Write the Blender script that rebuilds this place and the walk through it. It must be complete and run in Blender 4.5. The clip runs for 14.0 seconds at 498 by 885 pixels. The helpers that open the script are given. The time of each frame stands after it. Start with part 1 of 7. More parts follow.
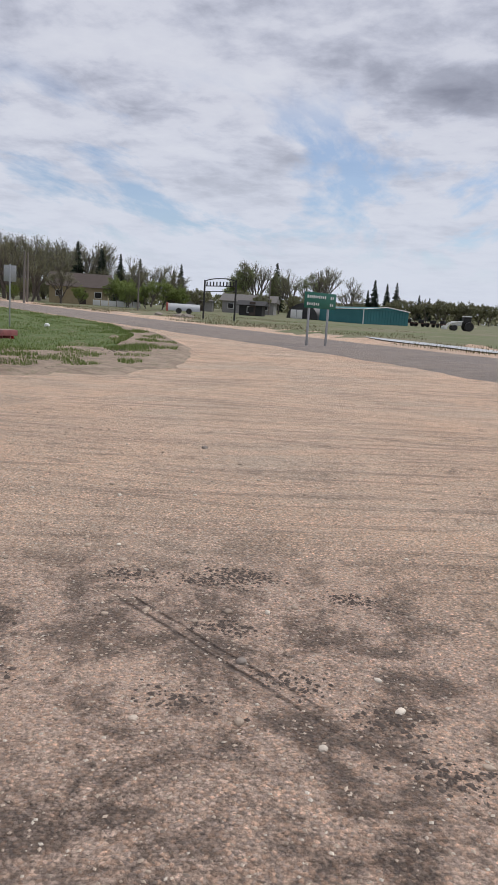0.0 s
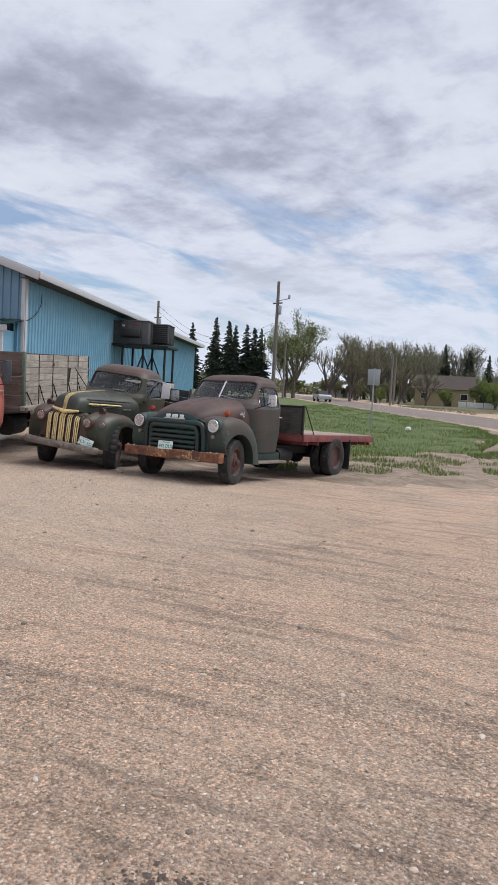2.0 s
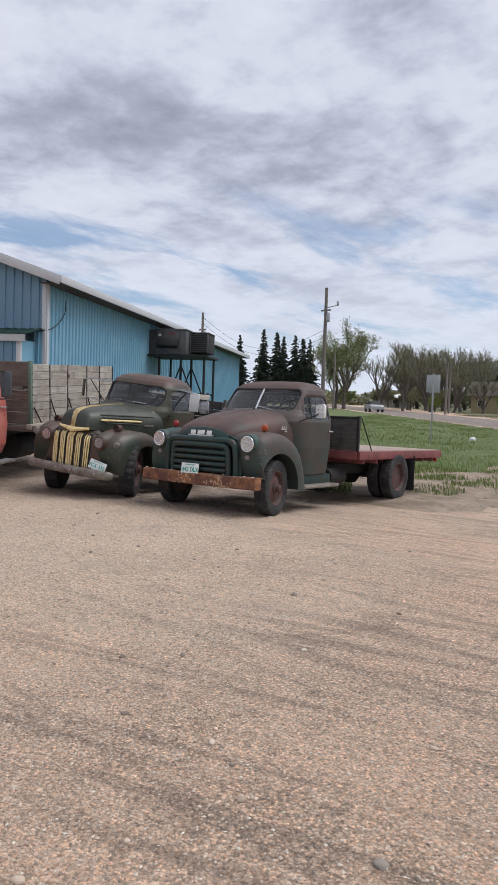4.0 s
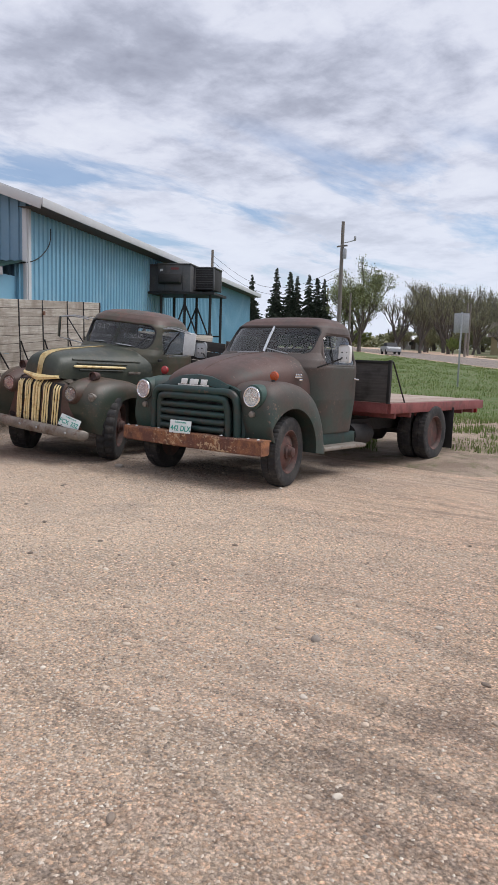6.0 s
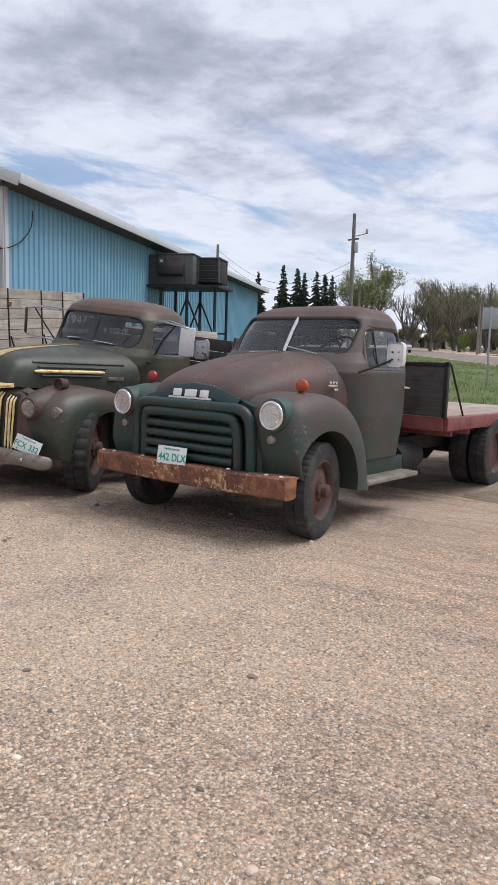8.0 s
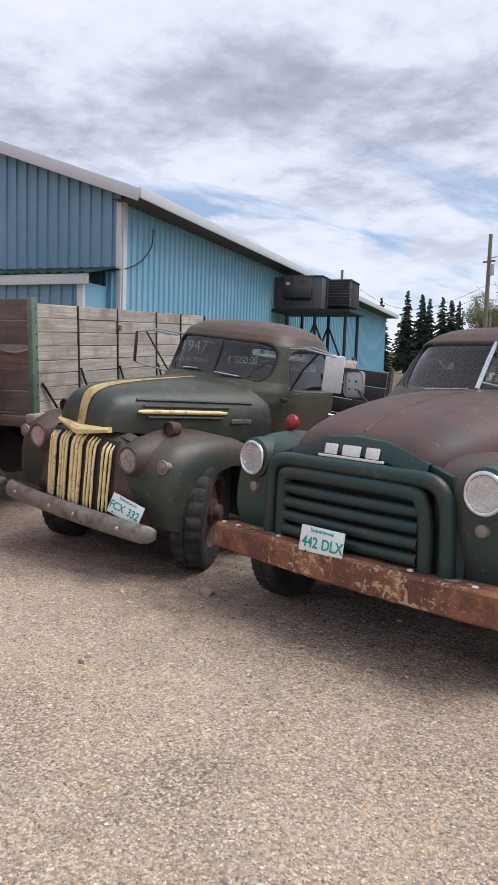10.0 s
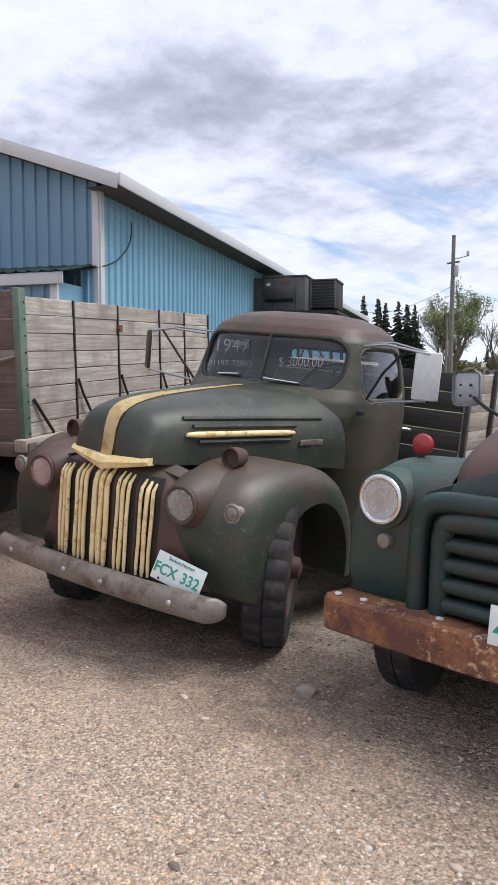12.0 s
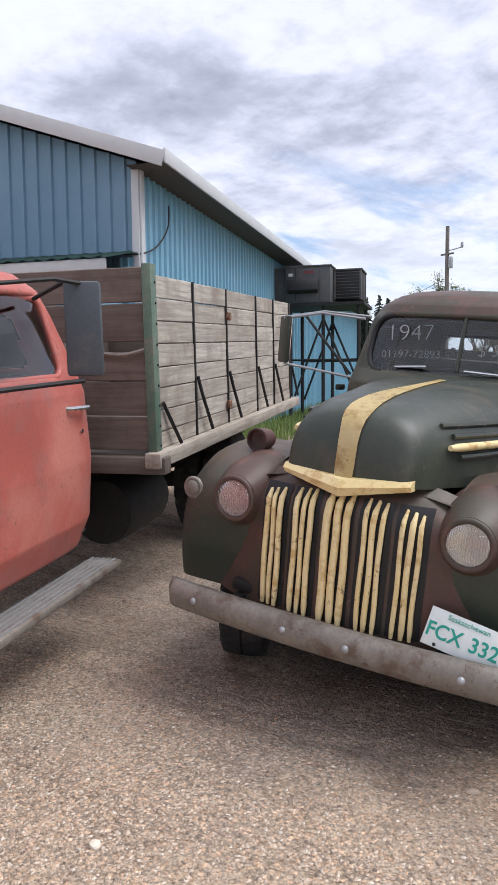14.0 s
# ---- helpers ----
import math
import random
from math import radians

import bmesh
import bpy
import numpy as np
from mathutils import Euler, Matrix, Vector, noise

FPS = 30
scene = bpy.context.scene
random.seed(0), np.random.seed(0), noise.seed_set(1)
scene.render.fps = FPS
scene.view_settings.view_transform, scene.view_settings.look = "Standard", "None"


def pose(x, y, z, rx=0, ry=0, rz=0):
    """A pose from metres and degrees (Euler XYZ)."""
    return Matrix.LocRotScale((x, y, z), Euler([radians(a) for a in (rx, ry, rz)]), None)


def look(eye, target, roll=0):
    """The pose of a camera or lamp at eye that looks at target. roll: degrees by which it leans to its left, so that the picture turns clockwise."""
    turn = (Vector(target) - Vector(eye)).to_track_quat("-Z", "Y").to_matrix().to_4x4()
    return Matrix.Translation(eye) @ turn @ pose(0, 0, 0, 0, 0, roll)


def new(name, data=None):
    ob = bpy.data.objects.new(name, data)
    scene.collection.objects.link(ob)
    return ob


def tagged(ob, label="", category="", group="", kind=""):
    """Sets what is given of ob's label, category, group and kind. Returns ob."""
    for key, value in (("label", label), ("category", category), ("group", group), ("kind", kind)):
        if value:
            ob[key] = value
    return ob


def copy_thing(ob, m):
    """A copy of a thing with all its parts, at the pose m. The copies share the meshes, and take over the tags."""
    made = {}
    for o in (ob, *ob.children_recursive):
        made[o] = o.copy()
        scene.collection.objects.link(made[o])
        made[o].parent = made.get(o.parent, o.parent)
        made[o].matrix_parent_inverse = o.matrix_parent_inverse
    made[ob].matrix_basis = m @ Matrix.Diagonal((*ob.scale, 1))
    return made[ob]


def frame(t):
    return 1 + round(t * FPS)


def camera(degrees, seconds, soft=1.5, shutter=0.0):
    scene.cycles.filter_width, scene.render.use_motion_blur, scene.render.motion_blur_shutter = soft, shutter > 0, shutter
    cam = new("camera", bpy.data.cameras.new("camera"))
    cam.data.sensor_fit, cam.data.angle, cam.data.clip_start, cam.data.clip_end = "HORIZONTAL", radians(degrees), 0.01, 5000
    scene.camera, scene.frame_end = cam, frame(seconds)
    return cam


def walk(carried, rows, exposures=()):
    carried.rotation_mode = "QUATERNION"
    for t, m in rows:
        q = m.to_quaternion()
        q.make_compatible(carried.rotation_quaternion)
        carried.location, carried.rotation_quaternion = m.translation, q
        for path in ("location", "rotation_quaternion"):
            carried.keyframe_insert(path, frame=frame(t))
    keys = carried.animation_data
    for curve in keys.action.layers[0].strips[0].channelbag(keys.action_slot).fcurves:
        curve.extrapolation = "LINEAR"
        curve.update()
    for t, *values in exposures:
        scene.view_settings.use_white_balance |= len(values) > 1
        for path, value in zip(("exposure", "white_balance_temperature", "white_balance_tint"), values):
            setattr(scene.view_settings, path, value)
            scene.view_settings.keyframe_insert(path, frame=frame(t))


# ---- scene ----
cam = camera(37.7, 14.0)
PATH = [
    (0, (2.063, -0.718, 1.337), (1.573, 1.192, 1.006), 3.6),
    (0.5, (1.996, -0.187, 1.309), (1.141, 1.586, 0.954), 3.3),
    (1, (1.794, 0.215, 1.353), (0.661, 1.838, 1.068), 4.4),
    (1.5, (1.522, 0.652, 1.408), (0.26, 2.191, 1.215), 3.9),
    (2, (1.159, 1.129, 1.404), (-0.196, 2.596, 1.287), 3.3),
    (2.5, (0.771, 1.541, 1.384), (-0.633, 2.964, 1.313), 2.8),
    (3, (0.411, 1.944, 1.388), (-1.026, 3.333, 1.333), 2.4),
    (3.2, (0.258, 2.149, 1.37), (-1.191, 3.527, 1.318), 2.1),
    (5.3, (-1.202, 3.742, 1.423), (-2.658, 5.099, 1.229), 1.9),
    (5.5, (-1.353, 3.878, 1.406), (-2.807, 5.235, 1.194), 2.0),
    (6, (-1.725, 4.3, 1.396), (-3.192, 5.637, 1.151), 1.8),
    (6.5, (-2.152, 4.642, 1.37), (-3.629, 5.965, 1.109), 1.7),
    (7, (-2.552, 4.971, 1.353), (-4.028, 6.295, 1.096), 1.4),
    (7.2, (-2.738, 5.127, 1.38), (-4.21, 6.457, 1.126), 1.6),
    (9.3, (-4.366, 6.307, 1.431), (-5.912, 7.557, 1.208), 2.4),
    (9.5, (-4.541, 6.379, 1.444), (-6.123, 7.583, 1.23), 2.3),
    (10, (-4.961, 6.577, 1.457), (-6.637, 7.652, 1.27), 2.0),
    (10.5, (-5.375, 6.665, 1.454), (-7.12, 7.627, 1.292), 1.6),
    (11, (-5.767, 6.714, 1.457), (-7.52, 7.666, 1.307), 1.0),
    (11.5, (-6.176, 6.786, 1.441), (-7.892, 7.802, 1.294), 0.5),
    (12, (-6.564, 6.762, 1.428), (-8.173, 7.939, 1.267), 0.4),
    (12.5, (-6.92, 6.723, 1.425), (-8.358, 8.101, 1.24), 0.5),
    (13, (-7.341, 6.697, 1.405), (-8.734, 8.119, 1.216), 0.7),
    (13.5, (-7.71, 6.584, 1.407), (-9.151, 7.958, 1.222), 0.1),
    (14, (-8.066, 6.376, 1.432), (-9.632, 7.608, 1.261), -0.5),
]
walk(cam, [(t, look(eye, target, roll)) for t, eye, target, roll in PATH], exposures=[(0.0, -0.17, 6260, 12), (1.0, 0.03, 6220, 12), (3.0, -0.04, 6120, 11), (6.5, 0.10, 6200, 12), (9.5, 0.20, 6130, 12), (11.0, 0.3, 6100, 13), (12.0, 0.38, 6100, 13), (14.0, 0.42, 6120, 13)])

# ---- world, sun ----
SUN_AZ, SUN_EL = radians(48), radians(60)   # sun azimuth measured from +x towards +y
world = bpy.data.worlds.new("overcast_sky")
scene.world = world
world.use_nodes = True


class Nodes:
    """Short hand for building node trees."""

    def __init__(self, tree):
        self.t = tree
        tree.nodes.clear()

    def n(self, kind, ins=None, **props):
        node = self.t.nodes.new(kind)
        if "operation" in props:
            node.operation = props["operation"]
        if "use_clamp" in props:
            node.use_clamp = props["use_clamp"]
        if "data_type" in props:
            node.data_type, node.blend_type = props["data_type"], props.get("blend_type", "MIX")
        for k, v in (ins or {}).items():
            sock = node.inputs[k]
            if isinstance(v, bpy.types.NodeSocket):
                self.t.links.new(v, sock)
            else:
                sock.default_value = v
        return node

    def math(self, op, a, b=0.0, clamp=False):
        return self.n("ShaderNodeMath", {0: a, 1: b}, operation=op, use_clamp=clamp).outputs[0]

    def noise(self, vec, scale, detail=4.0, rough=0.55, distort=0.0):
        return self.n("ShaderNodeTexNoise", {"Vector": vec, "Scale": scale, "Detail": detail, "Roughness": rough, "Distortion": distort}).outputs[0]

    def ramp(self, fac, stops):
        node = self.n("ShaderNodeValToRGB", {"Fac": fac})
        el = node.color_ramp.elements
        while len(el) < len(stops):
            el.new(0.5)
        for e, (p, c) in zip(el, stops):
            e.position = p
            e.color = (*c, 1) if isinstance(c, tuple) else (c, c, c, 1)
        return node.outputs[0]

    def mix(self, fac, a, b):
        node = self.n("ShaderNodeMix", data_type="RGBA")
        for sock, v in ((node.inputs[0], fac), (node.inputs[6], a), (node.inputs[7], b)):
            if isinstance(v, bpy.types.NodeSocket):
                self.t.links.new(v, sock)
            else:
                sock.default_value = (*v, 1) if isinstance(v, tuple) else v
        return node.outputs[2]

    def map(self, vec, loc=(0, 0, 0), rot=(0, 0, 0), scale=(1, 1, 1)):
        return self.n("ShaderNodeMapping", {"Vector": vec, "Location": loc, "Rotation": rot, "Scale": scale}).outputs[0]


w = Nodes(world.node_tree)
sky = w.n("ShaderNodeTexSky")
sky.sky_type, sky.sun_disc, sky.altitude, sky.dust_density = "NISHITA", False, 600, 1.5
sky.sun_elevation, sky.sun_rotation = SUN_EL, radians(90) - SUN_AZ
way = w.n("ShaderNodeTexCoord").outputs["Generated"]
sep = w.n("ShaderNodeSeparateXYZ", {0: way})
up = w.math("MAXIMUM", sep.outputs[2], 0.0)
den = w.math("ADD", up, 0.13)
flat = w.n("ShaderNodeCombineXYZ", {0: w.math("DIVIDE", sep.outputs[0], den), 1: w.math("DIVIDE", sep.outputs[1], den), 2: 0.0}).outputs[0]
deck = w.map(flat, (0.35, 1.2, 0.0), (0, 0, 0), (1.0, 1.0, 1.0))
big = w.noise(deck, 0.9, 2.0, 0.5, 0.2)
mid = w.noise(deck, 2.3, 8.0, 0.56, 0.25)
fine = w.noise(deck, 7.5, 7.0, 0.60, 0.2)
thick = w.math("ADD", w.math("MULTIPLY", big, 0.34), w.math("ADD", w.math("MULTIPLY", mid, 0.46), w.math("MULTIPLY", fine, 0.28)))


def bank(az, el, wide, tall, weight):
    """A heavier cloud bank in one direction of the sky, its rim broken up by the cloud noise."""
    d = Vector((math.cos(radians(az)) * math.cos(radians(el)), math.sin(radians(az)) * math.cos(radians(el)), math.sin(radians(el))))
    side = Vector((-math.sin(radians(az)), math.cos(radians(az)), 0))
    top = d.cross(side) * -1
    u = w.n("ShaderNodeVectorMath", {0: way, 1: side}, operation="DOT_PRODUCT").outputs["Value"]
    v = w.math("SUBTRACT", w.n("ShaderNodeVectorMath", {0: way, 1: top}, operation="DOT_PRODUCT").outputs["Value"], 0.0)
    ahead = w.n("ShaderNodeVectorMath", {0: way, 1: d}, operation="DOT_PRODUCT").outputs["Value"]
    r = w.math("ADD", w.math("POWER", w.math("DIVIDE", u, math.sin(radians(wide))), 2.0), w.math("POWER", w.math("DIVIDE", v, math.sin(radians(tall))), 2.0))
    soft = w.math("SUBTRACT", 1.0, w.math("ADD", r, w.math("MULTIPLY", w.math("SUBTRACT", mid, 0.5), 2.4)), True)
    soft = w.math("MULTIPLY", soft, w.math("GREATER_THAN", ahead, 0.2))
    return w.math("MULTIPLY", soft, weight)


for spec in ((148, 20.5, 10, 4.2, 0.13), (128, 27, 10, 3.5, 0.05), (90, 16.5, 5.5, 1.9, 0.18), (86, 24, 3.0, 1.7, 0.18), (162, 30, 12, 4, 0.08), (165, 18, 13, 5.5, 0.08)):
    thick = w.math("ADD", thick, bank(*spec))
cloud = w.ramp(thick, [(0.44, (0.755, 0.77, 0.82)), (0.52, (0.70, 0.715, 0.78)), (0.575, (0.58, 0.60, 0.68)), (0.64, (0.43, 0.45, 0.525)), (0.76, (0.28, 0.295, 0.36))])
haze = w.ramp(up, [(0.0, 1.0), (0.10, 0.7), (0.26, 0.0)])
cloud = w.mix(haze, cloud, (0.74, 0.78, 0.85))
gap = w.noise(w.map(flat, (4.2, 2.1, 0), (0, 0, radians(48)), (1.5, 0.7, 1)), 1.5, 7.0, 0.60, 0.3)
open_sky = w.ramp(gap, [(0.0, 0.0), (0.50, 0.0), (0.62, 0.85)])
low = w.ramp(up, [(0.06, 0.0), (0.12, 1.0), (0.22, 1.0), (0.30, 0.0)])
open_sky = w.math("MULTIPLY", open_sky, low)
blue = w.n("ShaderNodeMix", {0: 1.0}, data_type="RGBA", blend_type="MULTIPLY")
w.t.links.new(sky.outputs[0], blue.inputs[6])
blue.inputs[7].default_value = (0.12, 0.12, 0.12, 1)
total = w.mix(open_sky, cloud, blue.outputs[2])
back = w.n("ShaderNodeBackground", {"Color": total, "Strength": 1.0})
w.t.links.new(back.outputs[0], w.n("ShaderNodeOutputWorld").inputs[0])

sun = new("sun", bpy.data.lights.new("sun", "SUN"))
sun.data.energy, sun.data.angle, sun.data.color = 2.55, radians(40), (1.0, 0.96, 0.90)
sun.matrix_world = look((0, 0, 0), (-math.cos(SUN_AZ) * math.cos(SUN_EL), -math.sin(SUN_AZ) * math.cos(SUN_EL), -math.sin(SUN_EL)))

# ---- materials ----


def material(name):
    m = bpy.data.materials.new(name)
    m.use_nodes = True
    return m, Nodes(m.node_tree)


def finish(m, k, colour, rough=0.6, metal=0.0, bump=None, strength=0.3, distance=0.01, **extra):
    ins = {"Roughness": rough, "Metallic": metal}
    p = k.n("ShaderNodeBsdfPrincipled", {**ins, **extra})
    if isinstance(colour, bpy.types.NodeSocket):
        k.t.links.new(colour, p.inputs["Base Color"])
    else:
        p.inputs["Base Color"].default_value = (*colour, 1)
    if bump is not None:
        b = k.n("ShaderNodeBump", {"Height": bump, "Strength": strength, "Distance": distance})
        k.t.links.new(b.outputs[0], p.inputs["Normal"])
    k.t.links.new(p.outputs[0], k.n("ShaderNodeOutputMaterial").inputs[0])
    return m


def coord(k):
    return k.n("ShaderNodeTexCoord").outputs["Object"]


def worn(name, base, other, third=None, scale=2.0, rough=0.55, metal=0.0, speck=0.35, bump=0.15, edges=(0.45, 0.6), grain=60.0, top=None, chips=None, chip_at=0.588):
    """Two or three tones in soft patches, with fine grain and specks; top (colour, low, high) is oxidation on the upper panels, chips a bare colour in small flakes."""
    m, k = material(name)
    c = coord(k)
    patch = k.noise(c, scale, 6.0, 0.6, 0.2)
    col = k.mix(k.ramp(patch, [(edges[0], 0.0), (edges[1], 1.0)]), base, other)
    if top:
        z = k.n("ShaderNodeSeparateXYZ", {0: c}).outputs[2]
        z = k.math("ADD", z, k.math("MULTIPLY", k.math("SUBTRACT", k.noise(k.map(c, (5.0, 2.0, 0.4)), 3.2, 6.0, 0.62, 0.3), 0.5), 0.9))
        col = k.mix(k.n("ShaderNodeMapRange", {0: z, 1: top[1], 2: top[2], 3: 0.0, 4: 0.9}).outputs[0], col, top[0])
    if third:
        p2 = k.noise(k.map(c, (3.1, 7.7, 1.3)), scale * 1.7, 7.0, 0.65)
        col = k.mix(k.ramp(p2, [(0.52, 0.0), (0.66, 0.85)]), col, third)
    fine = k.noise(c, grain, 3.0, 0.7)
    col = k.mix(k.math("MULTIPLY", k.ramp(fine, [(0.35, 0.0), (0.7, 1.0)]), speck), col, tuple(v * 0.55 for v in base))
    dust = k.noise(k.map(c, (8.0, 1.0, 4.0)), 9.0, 8.0, 0.70, 0.4)
    r = k.math("ADD", k.math("MULTIPLY", patch, 0.25), k.math("ADD", k.math("MULTIPLY", dust, 0.35), rough - 0.30), True)
    height_ = fine
    if chips:
        flake = k.noise(k.map(c, (1.0, 9.0, 6.0)), 26.0, 6.0, 0.72, 0.5)
        where = k.noise(k.map(c, (7.0, 3.0, 2.0)), 3.5, 4.0, 0.6)
        mask = k.ramp(k.math("ADD", k.math("MULTIPLY", flake, 0.65), k.math("MULTIPLY", where, 0.35)), [(chip_at, 0.0), (chip_at + 0.03, 0.75)])
        col = k.mix(mask, col, chips)
        height_ = k.math("SUBTRACT", fine, k.math("MULTIPLY", mask, 0.6))
    return finish(m, k, col, r, metal, height_, bump, 0.004, **{"Specular IOR Level": 0.40})


def plain(name, colour, rough=0.6, metal=0.0, vary=0.25, scale=25.0):
    m, k = material(name)
    f = k.noise(coord(k), scale, 5.0, 0.65)
    col = k.mix(k.math("MULTIPLY", k.ramp(f, [(0.35, 0.0), (0.68, 1.0)]), vary * 2), colour, tuple(v * 0.45 for v in colour))
    return finish(m, k, col, k.math("ADD", k.math("MULTIPLY", f, 0.2), rough - 0.1, True), metal, f, 0.12, 0.004)


def make_gravel(name, tones, lot=False, cell_scale=105.0):
    m, k = material(name)
    c = coord(k)

    def smooth(x, a, b):
        return k.n("ShaderNodeMapRange", {0: x, 1: a, 2: b, 3: 0.0, 4: 1.0}).outputs[0]

    def along(vec):
        return k.n("ShaderNodeVectorMath", {0: c, 1: vec}, operation="DOT_PRODUCT").outputs["Value"]

    big = k.noise(c, 0.20, 5.0, 0.62, 0.4)
    col = k.mix(k.ramp(big, [(0.40, 0.0), (0.60, 1.0)]), tones[0], tones[1])
    t1 = k.noise(k.map(k.map(c, rot=(0, 0, radians(-38))), scale=(0.22, 3.2, 1)), 0.75, 7.0, 0.66, 0.15)
    t2 = k.noise(k.map(k.map(c, (3, 1, 0), (0, 0, radians(-20))), scale=(0.30, 5.5, 1)), 1.0, 6.0, 0.66, 0.10)
    col = k.mix(k.ramp(t1, [(0.47, 0.0), (0.58, 0.7)]), col, tones[2])
    col = k.mix(k.ramp(t2, [(0.52, 0.0), (0.62, 0.70)]), col, tones[3])
    # shallow wheel tracks crossing the lot at another angle
    t3 = k.noise(k.map(k.map(c, (1, 7, 0), (0, 0, radians(-3))), scale=(0.16, 4.2, 1)), 1.3, 6.0, 0.68, 0.12)
    col = k.mix(k.ramp(t3, [(0.54, 0.0), (0.64, 0.6)]), col, tones[3])
    damp = k.noise(k.map(c, (5.2, 1.4, 0)), 0.9, 7.0, 0.70, 0.6)
    dirt = k.ramp(k.noise(k.map(c, (2.2, 6.4, 0)), 2.3, 8.0, 0.74, 0.6), [(0.56, 0.0), (0.66, 0.8)])
    col = k.mix(dirt, col, tones[3])
    extra = 0.0
    if lot:
        # dark churned soil where the walk begins, pale washed gravel in front of the trucks
        away = k.n("ShaderNodeVectorMath", {0: c, 1: (1.3, 1.5, 0)}, operation="DISTANCE").outputs["Value"]
        soil = k.math("SUBTRACT", 1.0, smooth(k.math("ADD", away, k.math("MULTIPLY", big, 1.6)), 1.9, 3.4), True)
        clod = k.noise(k.map(c, (1.7, 2.9, 0)), 2.6, 7.0, 0.70, 0.5)
        earth = k.mix(k.ramp(clod, [(0.46, 0.0), (0.58, 1.0)]), (0.66, 0.50, 0.40), (0.17, 0.132, 0.110))
        col = k.mix(k.math("MULTIPLY", soil, 0.85), col, earth)
        near = k.n("ShaderNodeVectorMath", {0: c, 1: (-7.8, 6.6, 0)}, operation="DISTANCE").outputs["Value"]
        pea = k.math("SUBTRACT", 1.0, smooth(k.math("ADD", near, k.math("MULTIPLY", k.math("SUBTRACT", damp, 0.5), 3.5)), 2.0, 4.6), True)
        patch = k.mix(k.ramp(damp, [(0.50, 0.0), (0.66, 1.0)]), (0.84, 0.67, 0.50), (0.66, 0.55, 0.44))
        col = k.mix(k.math("MULTIPLY", pea, 0.9), col, patch)
        # damp dirt plus painted contact shade under and before the trucks, pale dried patches
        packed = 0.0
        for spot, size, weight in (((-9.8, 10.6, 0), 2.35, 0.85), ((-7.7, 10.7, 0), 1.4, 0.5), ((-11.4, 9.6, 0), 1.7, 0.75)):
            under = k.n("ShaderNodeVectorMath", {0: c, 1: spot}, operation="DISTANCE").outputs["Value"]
            shaded_dirt = k.math("SUBTRACT", 1.0, smooth(k.math("ADD", under, k.math("MULTIPLY", k.math("SUBTRACT", clod, 0.5), 2.4)), size - 0.6, size + 0.45), True)
            packed = k.math("MAXIMUM", packed, shaded_dirt)
            col = k.mix(k.math("MULTIPLY", shaded_dirt, weight), col, k.mix(k.ramp(damp, [(0.40, 0.0), (0.50, 0.45), (0.60, 1.0)]), (0.23, 0.18, 0.145), (0.58, 0.495, 0.415)))
        # a tyre's tread print: four shallow ribs side by side
        off = k.math("SUBTRACT", along((0.557, 0.830, 0)), 2.337)
        off = k.math("ADD", off, k.math("MULTIPLY", k.math("SUBTRACT", clod, 0.5), 0.05))
        rib = k.math("ABSOLUTE", k.math("SUBTRACT", k.math("PINGPONG", k.math("ADD", off, 0.09), 0.030), 0.0))
        groove = k.math("SUBTRACT", 1.0, smooth(rib, 0.004, 0.018), True)
        groove = k.math("MULTIPLY", groove, k.math("SUBTRACT", 1.0, smooth(k.math("ABSOLUTE", off), 0.062, 0.082), True))
        run = along((0.830, -0.557, 0))
        groove = k.math("MULTIPLY", groove, k.math("MULTIPLY", smooth(run, -0.85, -0.65), k.math("SUBTRACT", 1.0, smooth(run, 0.35, 0.95), True)))
        groove = k.math("MULTIPLY", groove, k.ramp(k.noise(k.map(c, (4, 4, 0)), 9.0, 4.0, 0.7), [(0.34, 0.25), (0.56, 1.0)]))
        col = k.mix(k.math("MULTIPLY", groove, 0.75), col, (0.15, 0.115, 0.095))
        extra = k.math("MULTIPLY", groove, -2.2)
    cell = k.n("ShaderNodeTexVoronoi", {"Vector": c, "Scale": cell_scale, "Randomness": 1.0})
    coarse = k.n("ShaderNodeTexVoronoi", {"Vector": c, "Scale": cell_scale * 0.66, "Randomness": 1.0})
    pick = k.n("ShaderNodeSeparateColor", {0: cell.outputs["Color"]})
    pick2 = k.n("ShaderNodeSeparateColor", {0: coarse.outputs["Color"]})
    shade = k.ramp(pick.outputs[0], [(0.0, 0.42), (0.30, 0.78), (0.80, 1.0), (1.0, 1.35)])
    stones = k.ramp(pick2.outputs[1], [(0.0, 0.66), (0.30, 0.88), (0.75, 1.0), (0.92, 1.15), (1.0, 1.40)])
    joint = k.ramp(coarse.outputs["Distance"], [(0.24, 1.10), (0.46, 0.97), (0.68, 0.66)])
    grit = k.noise(c, 38.0, 6.0, 0.78)
    shade2 = k.ramp(grit, [(0.30, 0.50), (0.52, 0.97), (0.70, 1.20)])
    loose = k.ramp(k.noise(k.map(c, (6.0, 3.0, 0)), 0.8, 6.0, 0.68, 0.3), [(0.38, 0.35), (0.60, 1.0)])
    if lot:
        loose = k.math("MULTIPLY", loose, k.math("SUBTRACT", 1.0, k.math("MULTIPLY", packed, 0.75)))
    for sh, amount in ((shade, 0.80), (shade2, 0.75), (stones, loose), (joint, loose)):
        mul = k.n("ShaderNodeMix", {0: amount}, data_type="RGBA", blend_type="MULTIPLY")
        k.t.links.new(col, mul.inputs[6])
        k.t.links.new(sh, mul.inputs[7])
        col = mul.outputs[2]
